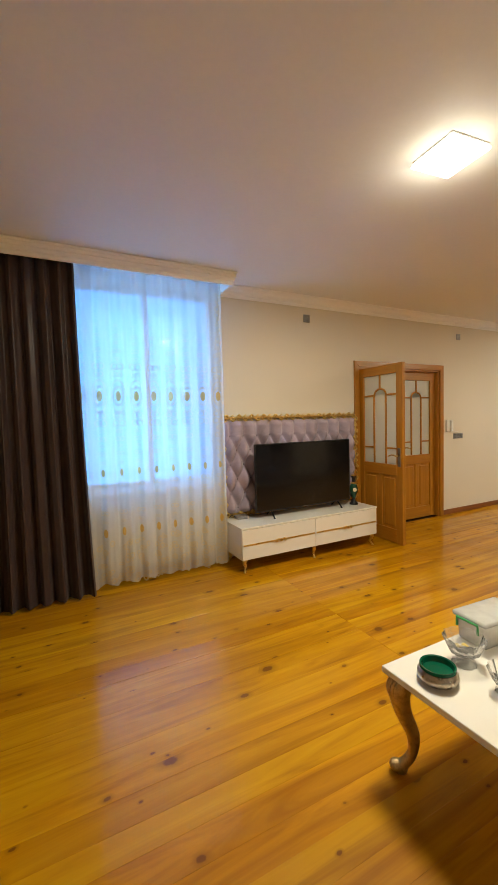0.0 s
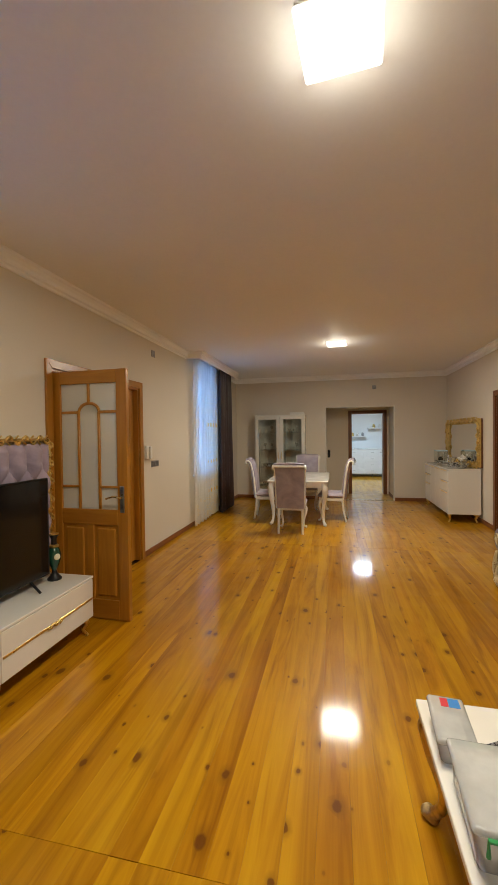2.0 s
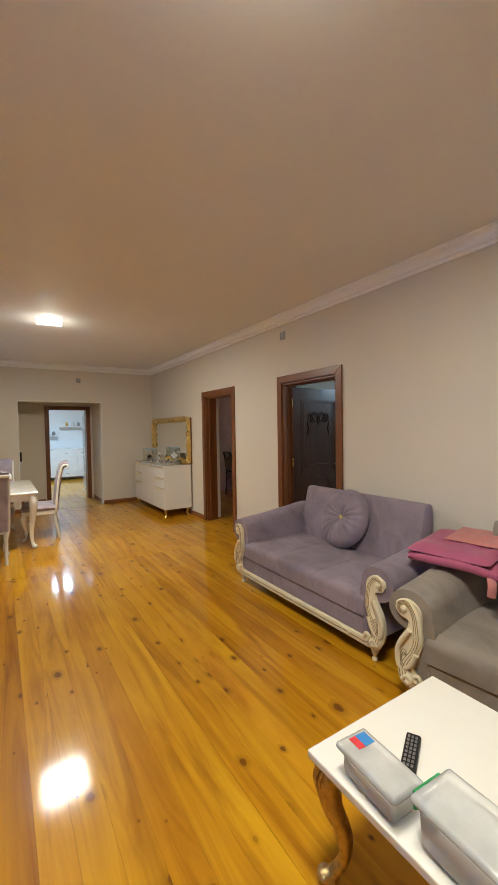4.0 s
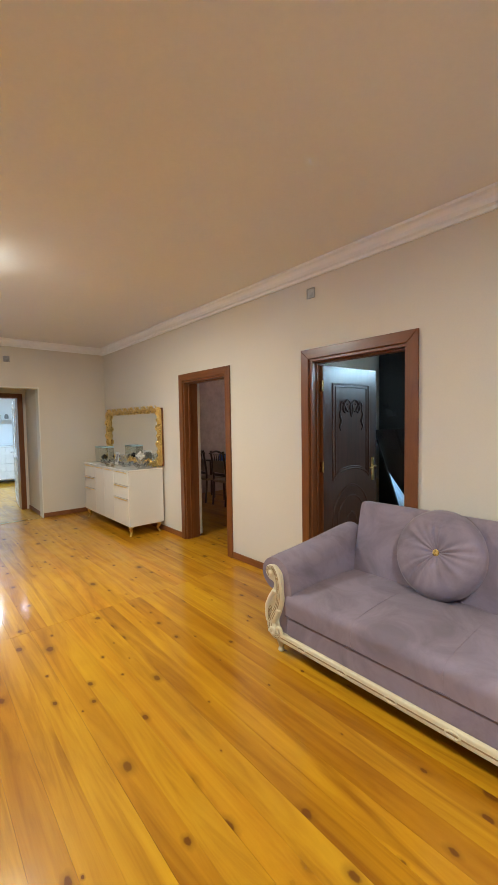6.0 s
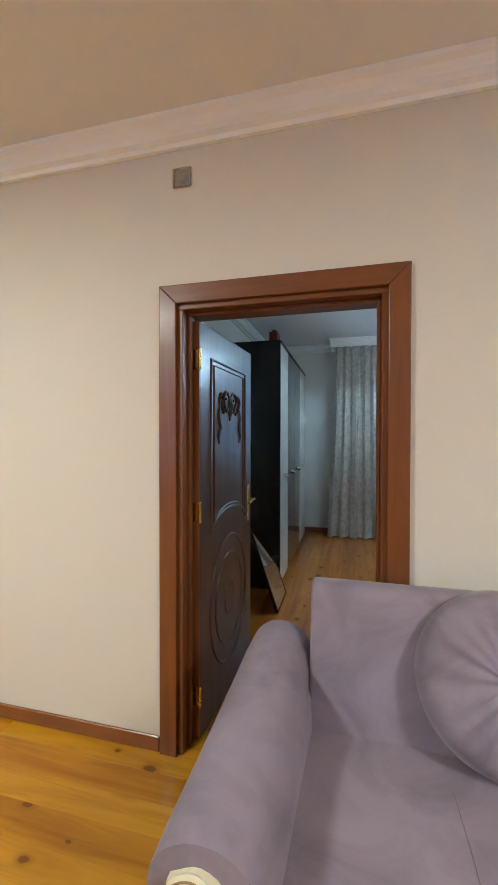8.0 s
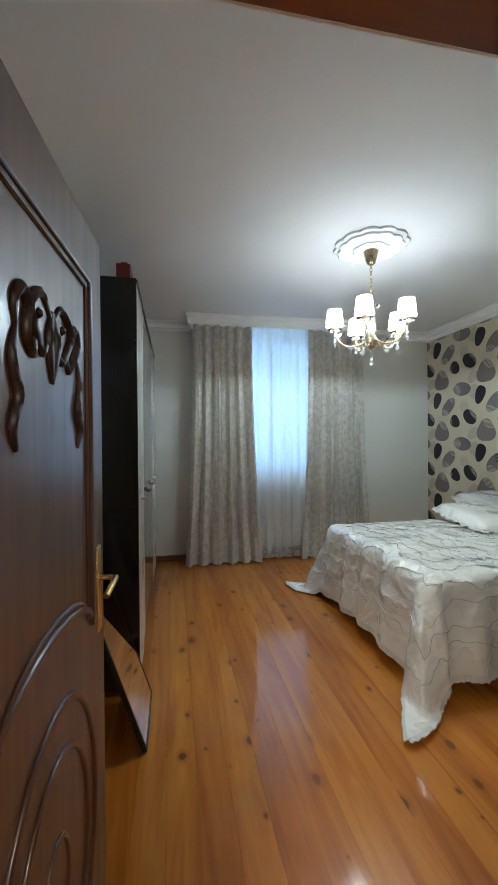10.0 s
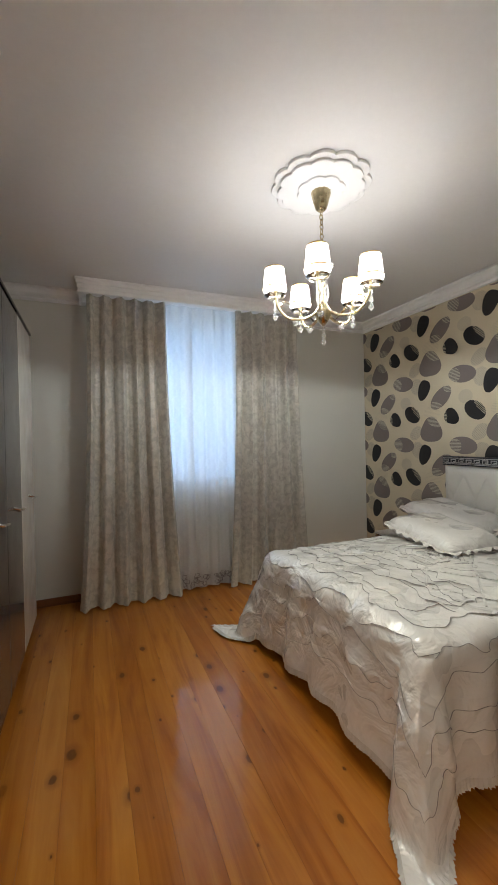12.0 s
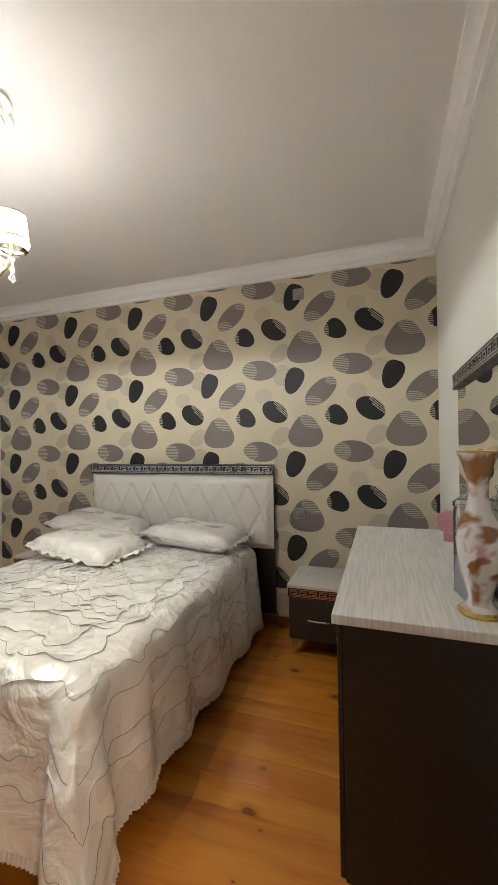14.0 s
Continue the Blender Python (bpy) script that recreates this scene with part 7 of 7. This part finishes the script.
# padded face pulled in along a row of diamonds
bm = bmesh.new()
nu, nv = 140, 50
rows = []
for j in range(nv + 1):
    row = []
    for i in range(nu + 1):
        y, z = HB0 + 0.004 + (HB1 - HB0 - 0.008) * i / nu, 0.62 + (1.215 - 0.62) * j / nv
        p, q = (y - HB0) / 0.222, (z - 1.13) / 0.42
        puff = 0.035 * min(1.0, 0.55 + 7.0 * min(abs((p + q) - round(p + q)), abs((p - q) - round(p - q)))) if q < 0 else 0.035 * (0.75 + 0.25 * math.cos(q * 14))
        e = min(i, nu - i, j, nv - j)
        row.append(bm.verts.new((1.376 + puff * min(1, e / 4), y, z)))
    rows.append(row)
for j in range(nv):
    for i in range(nu):
        bm.faces.new((rows[j][i], rows[j][i + 1], rows[j + 1][i + 1], rows[j + 1][i]))
hb = part("headboard", shell(bm, 180), LEATHER, bed, "white leatherette headboard with diamond tufts")
for k in range(9):
    bm = bmesh.new()
    bmesh.ops.create_icosphere(bm, subdivisions=2, radius=0.010, matrix=Matrix.Translation((1.388, HB0 + 0.222 * k, 1.13)))
    if HB0 + 0.02 < HB0 + 0.222 * k < HB1 - 0.02:
        part("crystal_button", bm, CHROME, hb)
    else:
        bm.free()
band = part("band", box((1.376, HB0, 1.216), (1.408, HB1, 1.298), 0.004, 1), KEYDARK, bed, "dark band with a silver Greek key")
bm = bmesh.new()
meander(bm, HB0 + 0.01, HB1 - 0.01, 1.226, 1.288, 0.009, lambda u, v: (1.4095, u, v))
tagged(part("meander", bm, KEYLIGHT, band), kind="stuff")

# bedspread: a cloth laid over the mattress, falling at the foot and both sides
BA, BB2, BTOP = 3.29, 0.66, 0.675
BCY = (HB0 + HB1) / 2 - 0.0


def spread(a, b):
    """Place of the cloth's point a metres from the head and b metres off the middle line."""
    dx, dy = max(0.0, a - (BA - 1.50)), max(0.0, abs(b) - BB2)
    sy = 1 if b > 0 else -1
    d = math.hypot(dx, dy)
    x, y = 1.50 + min(a, BA - 1.50), BCY + sy * min(abs(b), BB2)
    z = BTOP + 0.014 * noise.noise((a * 3.1, b * 3.3, 0.0)) + 0.007 * noise.noise((a * 11, b * 12, 6.0)) + 0.018 * noise.noise((a * 1.2, b * 1.4, 4.0)) + 0.030 * (1 - min(1.0, abs(b) / BB2) ** 2)
    if d > 0:
        nx, ny = dx / d, sy * dy / d
        r = 0.11
        if d < r * 1.57:
            out, down = r * math.sin(d / r), r * (1 - math.cos(d / r))
        else:
            out, down = r + 0.09 * (d - r * 1.57), r + (d - r * 1.57)
        corner = min(dx, dy) / 0.5
        out += corner * 0.20 * min(1, d / 0.35)
        along = b if dx > dy else a
        w = min(1, d / 0.3)
        out += w * (0.018 * math.sin(along * 17 + 1.3 * math.sin(along * 4)) + 0.012 * noise.noise((a * 6, b * 6, 2.0)))
        floor_z = 0.016 + 0.012 * (1 + noise.noise((a * 8, b * 8, 9.0)))
        if z - down < floor_z:
            out += (down - (z - floor_z)) * 0.75
            down = z - floor_z
        x, y, z = x + nx * out, y + ny * out, z - down
    return Vector((x, y, z))


def cloth_patch(bm, a0, a1, b0, b1, na, nb, lift=0.0):
    g = [[bm.verts.new(spread(a0 + (a1 - a0) * i / na, b0 + (b1 - b0) * j / nb) + Vector((0, 0, lift))) for j in range(nb + 1)] for i in range(na + 1)]
    for i in range(na):
        for j in range(nb):
            bm.faces.new((g[i][j], g[i + 1][j], g[i + 1][j + 1], g[i][j + 1]))


sp = thing("bedspread", "white satin bedspread with grey-edged ruffles and quilting", "bedspread", at=pose(0, 0, 0))
bm = bmesh.new()
LA, LB = 1.79 + 0.64, BB2 + 0.62
cloth_patch(bm, 0.0, LA, -LB, LB, 110, 130)
part("cloth", shell(bm, 180), SATIN, sp)
# ruffles: standing wavy strips round the border, each with a dark thread on its edge
rnd = random.Random(21)
ruf, thr = bmesh.new(), bmesh.new()


def ruffle(points, width, wave, seed):
    """points: (a, b) pairs along a line on the cloth."""
    r = random.Random(seed)
    prev = None
    edge = []
    n = len(points)
    for i, (a, b) in enumerate(points):
        a2, b2 = points[min(i + 1, n - 1)]
        a1, b1 = points[max(i - 1, 0)]
        d = Vector((a2 - a1, b2 - b1))
        d = d.normalized() if d.length > 1e-6 else Vector((1, 0))
        s = Vector((-d[1], d[0]))
        w = width * (0.8 + 0.40 * math.sin(i * wave + seed) + 0.35 * math.sin(i * wave * 0.37 + 2 * seed) + 0.2 * math.sin(i * wave * 2.3))
        base = spread(a, b) + Vector((0, 0, 0.002))
        tip_uv = (a + s[0] * w, b + s[1] * w)
        near = spread(a + s[0] * w * 0.5, b + s[1] * w * 0.5)
        tip = spread(*tip_uv)
        nrm = (spread(a + 0.01, b) - spread(a - 0.01, b)).cross(spread(a, b + 0.01) - spread(a, b - 0.01)).normalized()
        midp = near + nrm * 0.005
        tip = tip + nrm * (0.0035 + 0.003 * math.sin(i * wave * 1.4 + seed))
        ring = [ruf.verts.new(p) for p in (base, midp, tip)]
        if prev:
            ruf.faces.new((prev[0], ring[0], ring[1], prev[1]))
            ruf.faces.new((prev[1], ring[1], ring[2], prev[2]))
        prev = ring
        edge.append(tip + nrm * 0.001)
    tube(edge, 0.0011, 5, thr)


for k, off in enumerate((-0.15, -0.04, 0.07, 0.18, 0.30, 0.42)):
    pts = []
    A, B = 1.78 + off, BB2 + off
    step = 0.012
    a = 0.25 + 0.1 * rnd.random()
    while a < A:
        pts.append((a, -B))
        a += step
    b = -B
    while b < B:
        pts.append((A, b))
        b += step
    a = A
    while a > 0.25:
        pts.append((a, B))
        a -= step
    jit = [(a + 0.035 * noise.noise((a * 4, b * 4, k)) + 0.012 * noise.noise((a * 13, b * 13, k)), b + 0.035 * noise.noise((a * 4, b * 4, k + 7.0)) + 0.012 * noise.noise((a * 13, b * 13, k + 3.0))) for a, b in pts][::-1]
    i = 0
    while i < len(jit) - 8:  # stitched in lengths of uneven size
        m_ = i + rnd.randint(35, 110)
        ruffle(jit[i:m_ + 4], 0.05, rnd.uniform(0.16, 0.34), k + i * 0.7)
        i = m_
for k in range(5):  # inner wavy rows near the foot
    off = -0.28 - 0.075 * k
    pts = [(1.78 + off + 0.03 * noise.noise((b * 4, k * 3.0, 1.0)), b) for b in np.arange(-0.62 + 0.03 * k, 0.62 - 0.03 * k, 0.012)]
    ruffle(pts[::-1], 0.05, 0.22 + 0.04 * k, 11.0 + k)
for k in range(7):  # rosette in the middle
    r = 0.05 + 0.034 * k
    pts = [(0.99 + r * math.cos(q) * (1 + 0.1 * math.sin(5 * q + k)), r * 1.15 * math.sin(q) * (1 + 0.1 * math.cos(4 * q + k))) for q in np.linspace(0, 6.4, int(30 + 260 * r))]
    ruffle(pts, 0.036, 0.3, 31.0 + k)
tagged(part("ruffle", shell(ruf, 180), SATIN, sp, "white organza ruffles"), kind="stuff")
tagged(part("thread_edging", thr, THREAD, sp, "grey thread edging"), kind="stuff")
quilt = bmesh.new()
for k in range(-4, 5):
    for s in (1, -1):
        pts = [spread(0.30 + q, s * (k * 0.36 + q * 0.95)) + Vector((0, 0, 0.004)) for q in np.linspace(0, 1.12, 24) if abs(k * 0.36 + q * 0.95) < 0.62]
        if len(pts) > 3:
            tube(pts, 0.006, 6, quilt, flat=0.5)
part("quilting", shell(quilt, 60), SATIN, sp)
# gathered fringe along the lower edge
fr = bmesh.new()
prev = None
for q in np.linspace(0, 1, 520):
    b = -LB + 2 * LB * q
    for_a = LA
    p = spread(for_a, b)
    o = spread(for_a + 0.03, b)
    o = Vector((o.x, o.y, max(0.006, o.z - 0.01))) + Vector((0.004 * math.sin(q * 900), 0.004 * math.cos(q * 700), 0))
    ring = (fr.verts.new(p), fr.verts.new(o))
    if prev:
        fr.faces.new((prev[0], ring[0], ring[1], prev[1]))
    prev = ring
for s in (-1, 1):
    prev = None
    for q in np.linspace(0, 1, 520):
        a = LA * q
        p, o = spread(a, s * LB), spread(a, s * (LB + 0.04))
        o = Vector((o.x, o.y, max(0.006, o.z))) + Vector((0.004 * math.sin(q * 700), s * 0.006 * math.sin(q * 900), 0.003 * math.sin(q * 333)))
        ring = (fr.verts.new(p), fr.verts.new(o))
        if prev:
            fr.faces.new((prev[0], ring[0], ring[1], prev[1]))
        prev = ring
part("hem_frill", shell(fr, 180), ORGANZA, sp, "gathered organza frill")


def pillow(label, m, sx, sy, sz, frill):
    p = thing("pillow", label, "pillow", "pillows on the bed", m)
    bm = soft_pad(bmesh.new(), (0, 0, 0), (sx, sy, sz), None, 0.020, 0.55)
    part("cover", shell(bm, 80), SATIN, p)
    bm = bmesh.new()
    prev = None
    n = 200
    for i in range(n + 1):
        a = 2 * math.pi * i / n
        c, s = math.cos(a), math.sin(a)
        k = 1 / max(abs(c), abs(s))
        k = min(k, 1.36)
        u, v = sx / 2 * c * k * 0.97, sy / 2 * s * k * 0.97
        ring = (bm.verts.new((u, v, 0)), bm.verts.new((u + c * frill * (1 + 0.16 * math.sin(i * 1.05)), v + s * frill * (1 + 0.16 * math.sin(i * 1.05)), 0.010 * math.sin(i * 0.8))))
        if prev:
            bm.faces.new((prev[0], ring[0], ring[1], prev[1]))
        prev = ring
    part("frill", shell(bm, 180), ORGANZA, p, "gathered organza frill")
    return p


pillow("white satin pillow with a frilled edge leaning on the headboard", pose(1.70, -3.95, 0.80, 3, 9, 92), 0.74, 0.46, 0.17, 0.045)
pillow("white satin pillow with a frilled edge leaning on the headboard", pose(1.67, -3.09, 0.775, 0, 5, 88), 0.70, 0.44, 0.15, 0.045)
pillow("white satin pillow with ruffles lying on the bedspread", pose(2.14, -3.70, 0.765, 2, 5, 84), 0.68, 0.46, 0.17, 0.05)


# ---- nightstands, dresser, wardrobe ----
MARBLE = Nodes("white_marble_print")
v = MARBLE.coord(world_space=False)
MARBLE.set(base=MARBLE.mix(MARBLE.ramp(MARBLE.noise(v, 16, 5, 0.7, 1.5), (0.60, 0.0), (0.66, 0.75)), (0.74, 0.72, 0.68), (0.26, 0.21, 0.17)), rough=0.25)
MARBLE = MARBLE.mat


def nightstand(label, m):
    """Front towards +x, back at x = 0."""
    n = thing("nightstand", label, "nightstand", "nightstands beside the bed")
    part("body", box((0.0, -0.21, 0.12), (0.36, 0.21, 0.40), 0.004, 1), DARKBODY, n)
    part("top", box((0.0, -0.215, 0.465), (0.385, 0.215, 0.49), 0.004, 2), MARBLE, n, "white marbled top")
    bnd = part("band", box((0.0, -0.212, 0.40), (0.378, 0.212, 0.465), 0.002, 1), DARKBODY, n)
    bm = bmesh.new()
    meander(bm, -0.20, 0.20, 0.408, 0.458, 0.006, lambda u, v: (0.3795, u, v))
    meander(bm, 0.01, 0.37, 0.408, 0.458, 0.006, lambda u, v: (u, -0.2135, v))
    meander(bm, 0.01, 0.37, 0.408, 0.458, 0.006, lambda u, v: (u, 0.2135, v))
    tagged(part("meander", bm, COPPER, bnd, "copper Greek key band"), kind="stuff")
    dr = part("drawer_front", box((0.36, -0.205, 0.13), (0.378, 0.205, 0.395), 0.003, 1), DARKBODY, n)
    part("handle", tube(smooth_path([(0.378, -0.07, 0.27), (0.40, -0.06, 0.27), (0.40, 0.06, 0.27), (0.378, 0.07, 0.27)], 3), 0.006, 6), CHROME, dr)
    for x in (0.04, 0.33):
        for y in (-0.18, 0.18):
            part("foot", lathe([(0.016, 0), (0.024, 0.12)], 4, (x, y, 0)), CHROME, n, "tapered chrome foot")
    n.matrix_world = m
    return n


n1 = nightstand("dark nightstand with marbled top and copper Greek key band", pose(1.35, -2.135, 0) @ Matrix.Diagonal((1.14, 1, 1.03, 1)))
copy_thing(n1, pose(1.35, -4.64, 0))

RIBBED = Nodes("white_ribbed_board")
v = RIBBED.coord((5, 110, 1))
g = RIBBED.noise(v, 1.0, 1, 0.4, 0.3)
RIBBED.set(base=RIBBED.ramp(g, (0.35, (0.74, 0.72, 0.68)), (0.6, (0.86, 0.85, 0.82))), rough=0.42, normal=RIBBED.bump(g, 0.5, 0.003))
RIBBED = RIBBED.mat
dr = thing("dresser", "dark dresser with a white ribbed top against the wall", "dresser", at=pose(0, 0, 0))
RX0, RX1, RY0, RY1, RZ = 1.74, 3.125, -1.863, -1.345, 0.92
part("top", box((RX0, RY0 - 0.012, RZ - 0.032), (RX1 + 0.018, RY1, RZ), 0.003, 2), RIBBED, dr, "white ribbed top board")
part("body", box((RX0 + 0.01, RY0 + 0.02, 0.05), (RX1, RY1, RZ - 0.032), 0.003, 1), DARKBODY, dr)
part("plinth", box((RX0 + 0.04, RY0 + 0.05, 0.0), (RX1 - 0.03, RY1, 0.05)), DARKBODY, dr)
for a, b in ((RX0 + 0.012, 2.199), (2.203, 2.660), (2.664, RX1 - 0.002)):
    for z0, z1 in ((0.06, 0.335), (0.34, 0.61), (0.615, 0.88)):
        f = part("drawer_front", box((a, RY0 + 0.002, z0), (b, RY0 + 0.02, z1), 0.003, 1), DARKBODY, dr)
        part("handle", tube([((a + b) / 2 - 0.06, RY0 - 0.014, (z0 + z1) / 2), ((a + b) / 2 + 0.06, RY0 - 0.014, (z0 + z1) / 2)], 0.006, 6), CHROME, f)
dm = thing("dresser_mirror", "wall mirror with a Greek key top band above the dresser", "mirror", at=pose(0, 0, 0))
part("mirror_glass", box((2.22, -1.352, 0.97), (3.02, -1.346, 1.725)), MIRROR, dm)
part("backing", box((2.21, -1.346, 0.925), (3.04, -1.332, 1.80), 0.002, 1), KEYDARK, dm)
bnd = part("band", box((2.195, -1.372, 1.725), (3.055, -1.346, 1.802), 0.003, 1), KEYDARK, dm, "dark band with a silver Greek key")
bm = bmesh.new()
meander(bm, 2.205, 3.045, 1.736, 1.791, 0.008, lambda u, v: (u, -1.3735, v))
tagged(part("meander", bm, KEYLIGHT, bnd), kind="stuff")

VASE = Nodes("floral_porcelain")
v = VASE.coord(world_space=False)
col = VASE.mix(VASE.ramp(VASE.noise(v, 7, 3, 0.5, 0.5), (0.5, 0.0), (0.56, 1.0)), (0.78, 0.74, 0.72), (0.34, 0.15, 0.06))
col = VASE.mix(VASE.ramp(VASE.noise(v, 11, 2), (0.58, 0.0), (0.64, 0.8)), col, (0.66, 0.30, 0.30))
VASE.set(base=col, rough=0.12, coat=0.6)
VASE = VASE.mat
va = thing("porcelain_vase", "tall white porcelain vase with pink and brown flowers", "vase", at=pose(3.00, -1.425, RZ) @ Matrix.Diagonal((0.93, 0.93, 0.92, 1)))
part("foot_rim", lathe([(0.068, 0.0), (0.072, 0.008), (0.060, 0.018)], 32), GOLD, va, "gold foot rim")
part("body", lathe([(0.060, 0.016), (0.044, 0.03), (0.036, 0.055), (0.05, 0.11), (0.066, 0.19), (0.072, 0.25), (0.062, 0.31), (0.040, 0.36), (0.030, 0.41), (0.034, 0.46), (0.05, 0.52), (0.066, 0.555)], 36, cap=False), VASE, va)
part("rim", lathe([(0.064, 0.552), (0.069, 0.558), (0.062, 0.562), (0.052, 0.53)], 36, cap=False), GOLD, va, "gold rim")
gj = thing("glass_jar", "clear glass jar with a knobbed lid on the dresser", "glass jar", at=pose(2.74, -1.405, RZ))
part("jar", lathe([(0.05, 0.0), (0.055, 0.01), (0.055, 0.28), (0.05, 0.30), (0.046, 0.30), (0.050, 0.275), (0.050, 0.015), (0, 0.012)], 28), CRYSTAL, gj)
part("lid", lathe([(0.056, 0.30), (0.056, 0.315), (0.03, 0.335), (0.012, 0.345), (0.012, 0.36), (0.02, 0.375), (0.001, 0.392)], 24), CRYSTAL, gj)
gb = thing("jewel_box", "slanted grey card box leaning on the dresser", "box", at=pose(2.86, -1.425, RZ, 0, 0, 12) @ Matrix.Diagonal((0.7, 0.7, 0.8, 1)))
part("case", prism([(-0.09, 0), (0.09, 0), (0.075, 0.13), (-0.06, 0.17)], 0.10, "y", -0.05, None, 0.004), paint("grey_card", (0.33, 0.33, 0.35), 0.5, 0.05, local=True), gb)
pk = thing("pink_fan", "small pink beaded fan-shaped stand on the dresser", "ornament", at=pose(2.04, -1.378, RZ, 0, 0, 70) @ Matrix.Diagonal((0.8, 0.8, 0.85, 1)))
PINK = paint("pink_plastic", (0.62, 0.26, 0.30), 0.35, 0.1, local=True)
part("stand", box((-0.03, -0.02, 0), (0.03, 0.02, 0.06), 0.006, 2), PINK, pk)
part("fan", turned(lathe([(0.001, -0.012), (0.07, -0.010), (0.078, 0.0), (0.07, 0.010), (0.001, 0.012)], 28, fluted=0.04, lobes=14), pose(0, 0, 0.125, 90, 0, 0)), PINK, pk)
bm = bmesh.new()
for k in range(9):
    a = 2 * math.pi * k / 9
    bmesh.ops.create_icosphere(bm, subdivisions=1, radius=0.007, matrix=Matrix.Translation((0.05 * math.cos(a), -0.013, 0.125 + 0.05 * math.sin(a))))
part("beads", shell(bm, 70), CHROME, pk)

WGLOSS = paint("black_lacquer_board", (0.012, 0.011, 0.011), 0.22, 0.1, 40, 0.02, coat=0.2, local=True)
WGREY = paint("dark_grey_gloss_door", (0.085, 0.085, 0.09), 0.16, 0.05, 40, 0.02, coat=0.4, local=True)
wd = thing("wardrobe", "black and white gloss wardrobe with grey doors", "wardrobe", at=pose(0, 0, 0))
part("carcass", box((5.02, -5.20, 0.06), (5.64, -3.06, 2.39), 0.002, 1), WGLOSS, wd)
part("side_panel", box((4.995, -3.06, 0.04), (5.64, -3.035, 2.41), 0.003, 1), WGLOSS, wd, "black gloss side panel")
part("top_panel", box((4.99, -5.20, 2.39), (5.64, -3.06, 2.41), 0.002, 1), WGLOSS, wd)
part("plinth", box((5.05, -5.18, 0.0), (5.63, -3.08, 0.06)), WGLOSS, wd)
for y0, y1, m_ in ((-3.54, -3.064, LACQ), (-4.06, -3.545, WGREY), (-4.58, -4.065, WGREY), (-5.20, -4.585, LACQ)):
    f = part("door", box((4.998, y0, 0.07), (5.02, y1, 2.385), 0.003, 1), m_, wd, "white gloss door" if m_ is LACQ else "dark grey gloss door")
    part("handle", tube(smooth_path([(4.998, y0 + 0.10, 1.06), (4.965, y0 + 0.13, 1.075), (4.965, y0 + 0.28, 1.095), (4.998, y0 + 0.31, 1.11)], 4), 0.009, 8), CHROME, f)
rb = tagged(link_mesh("box", box((5.03, -3.22, 2.411), (5.11, -3.06, 2.50), 0.006, 2, box((5.05, -3.19, 2.50), (5.09, -3.10, 2.525), 0.004, 1)), paint("dark_red_card", (0.16, 0.025, 0.018), 0.5, 0.1)), "small dark red box on top of the wardrobe", "box")
lm = thing("leaning_mirror", "dark framed mirror panel leaning on the wardrobe side", "mirror", at=pose(4.935, -2.79, 0.006, 19, 0, 90))
part("mirror_glass", box((-0.21, -0.006, 0.02), (0.21, 0.010, 1.48)), MIRROR, lm)
part("frame", frame_ring(-0.225, 0.225, 0.0, 1.50, 0.022, -0.012, 0.012), WGLOSS, lm, "black frame")


# ---- floor boards, each a piece of its own ----
def board_mesh(along, length, width):
    bm = box((0, 0, -0.022), (length, width - 0.0004, 0.0) if along == 0 else (length, width, 0.0))
    if along == 1:
        bm.free()
        bm = box((0, 0, -0.022), (width - 0.0004, length, 0.0))
    tops = [e for e in bm.edges if all(v.co.z > -0.001 for v in e.verts)]
    bmesh.ops.bevel(bm, geom=tops, offset=0.0004, segments=1, profile=0.5, affect="EDGES")
    me = bpy.data.meshes.new("plank")
    bm.to_mesh(me)
    bm.free()
    me.materials.append(PINE_X if along == 0 else PINE_Y)
    return me


floor_living = tagged(new("floor"), "glossy varnished honey-coloured pine board floor with knots", "floor", kind="structure")
WIDTHS = (0.118, 0.132, 0.125)
BUTT = 1.84
cache = {}
y, k = SY, 0
while y < NY - 0.01:
    w = min(WIDTHS[(k * 7 + k // 3) % 3], NY - y)
    for x0, x1 in ((WX, BUTT), (BUTT, 6.05), (6.05, EX)):
        key = (0, round(x1 - x0, 3), round(w, 4))
        if key not in cache:
            cache[key] = board_mesh(0, x1 - x0 - 0.002, w)
        p = new("plank", cache[key])
        p.location = (x0, y, random.uniform(-0.0007, 0.0007))
        p.parent = floor_living
    y += w
    k += 1

floor_bedroom = tagged(new("floor_bedroom"), "glossy varnished reddish pine board floor with knots", "floor", kind="structure")
x, k = BX0, 0
while x < BX1 - 0.01:
    w = min((0.135, 0.142, 0.128)[(k * 5 + k // 2) % 3], BX1 - x)
    key = (1, round(w, 4))
    if key not in cache:
        cache[key] = board_mesh(1, -1.19 - BY0, w)
    p = new("plank", cache[key])
    p.location = (x, BY0, random.uniform(-0.0007, 0.0007))
    p.parent = floor_bedroom
    x += w
    k += 1
# boards that run through the two doorways
for x0, x1, y0 in ((4.20, 5.13, -1.19), (6.35, 7.28, -1.33)):
    y = y0
    while y < SY - 0.002:
        w = min(0.125, SY - y)
        key = (0, round(x1 - x0, 3), round(w, 4))
        if key not in cache:
            cache[key] = board_mesh(0, x1 - x0, w)
        p = new("plank", cache[key])
        p.location = (x0, y, 0)
        p.parent = floor_living
        y += w
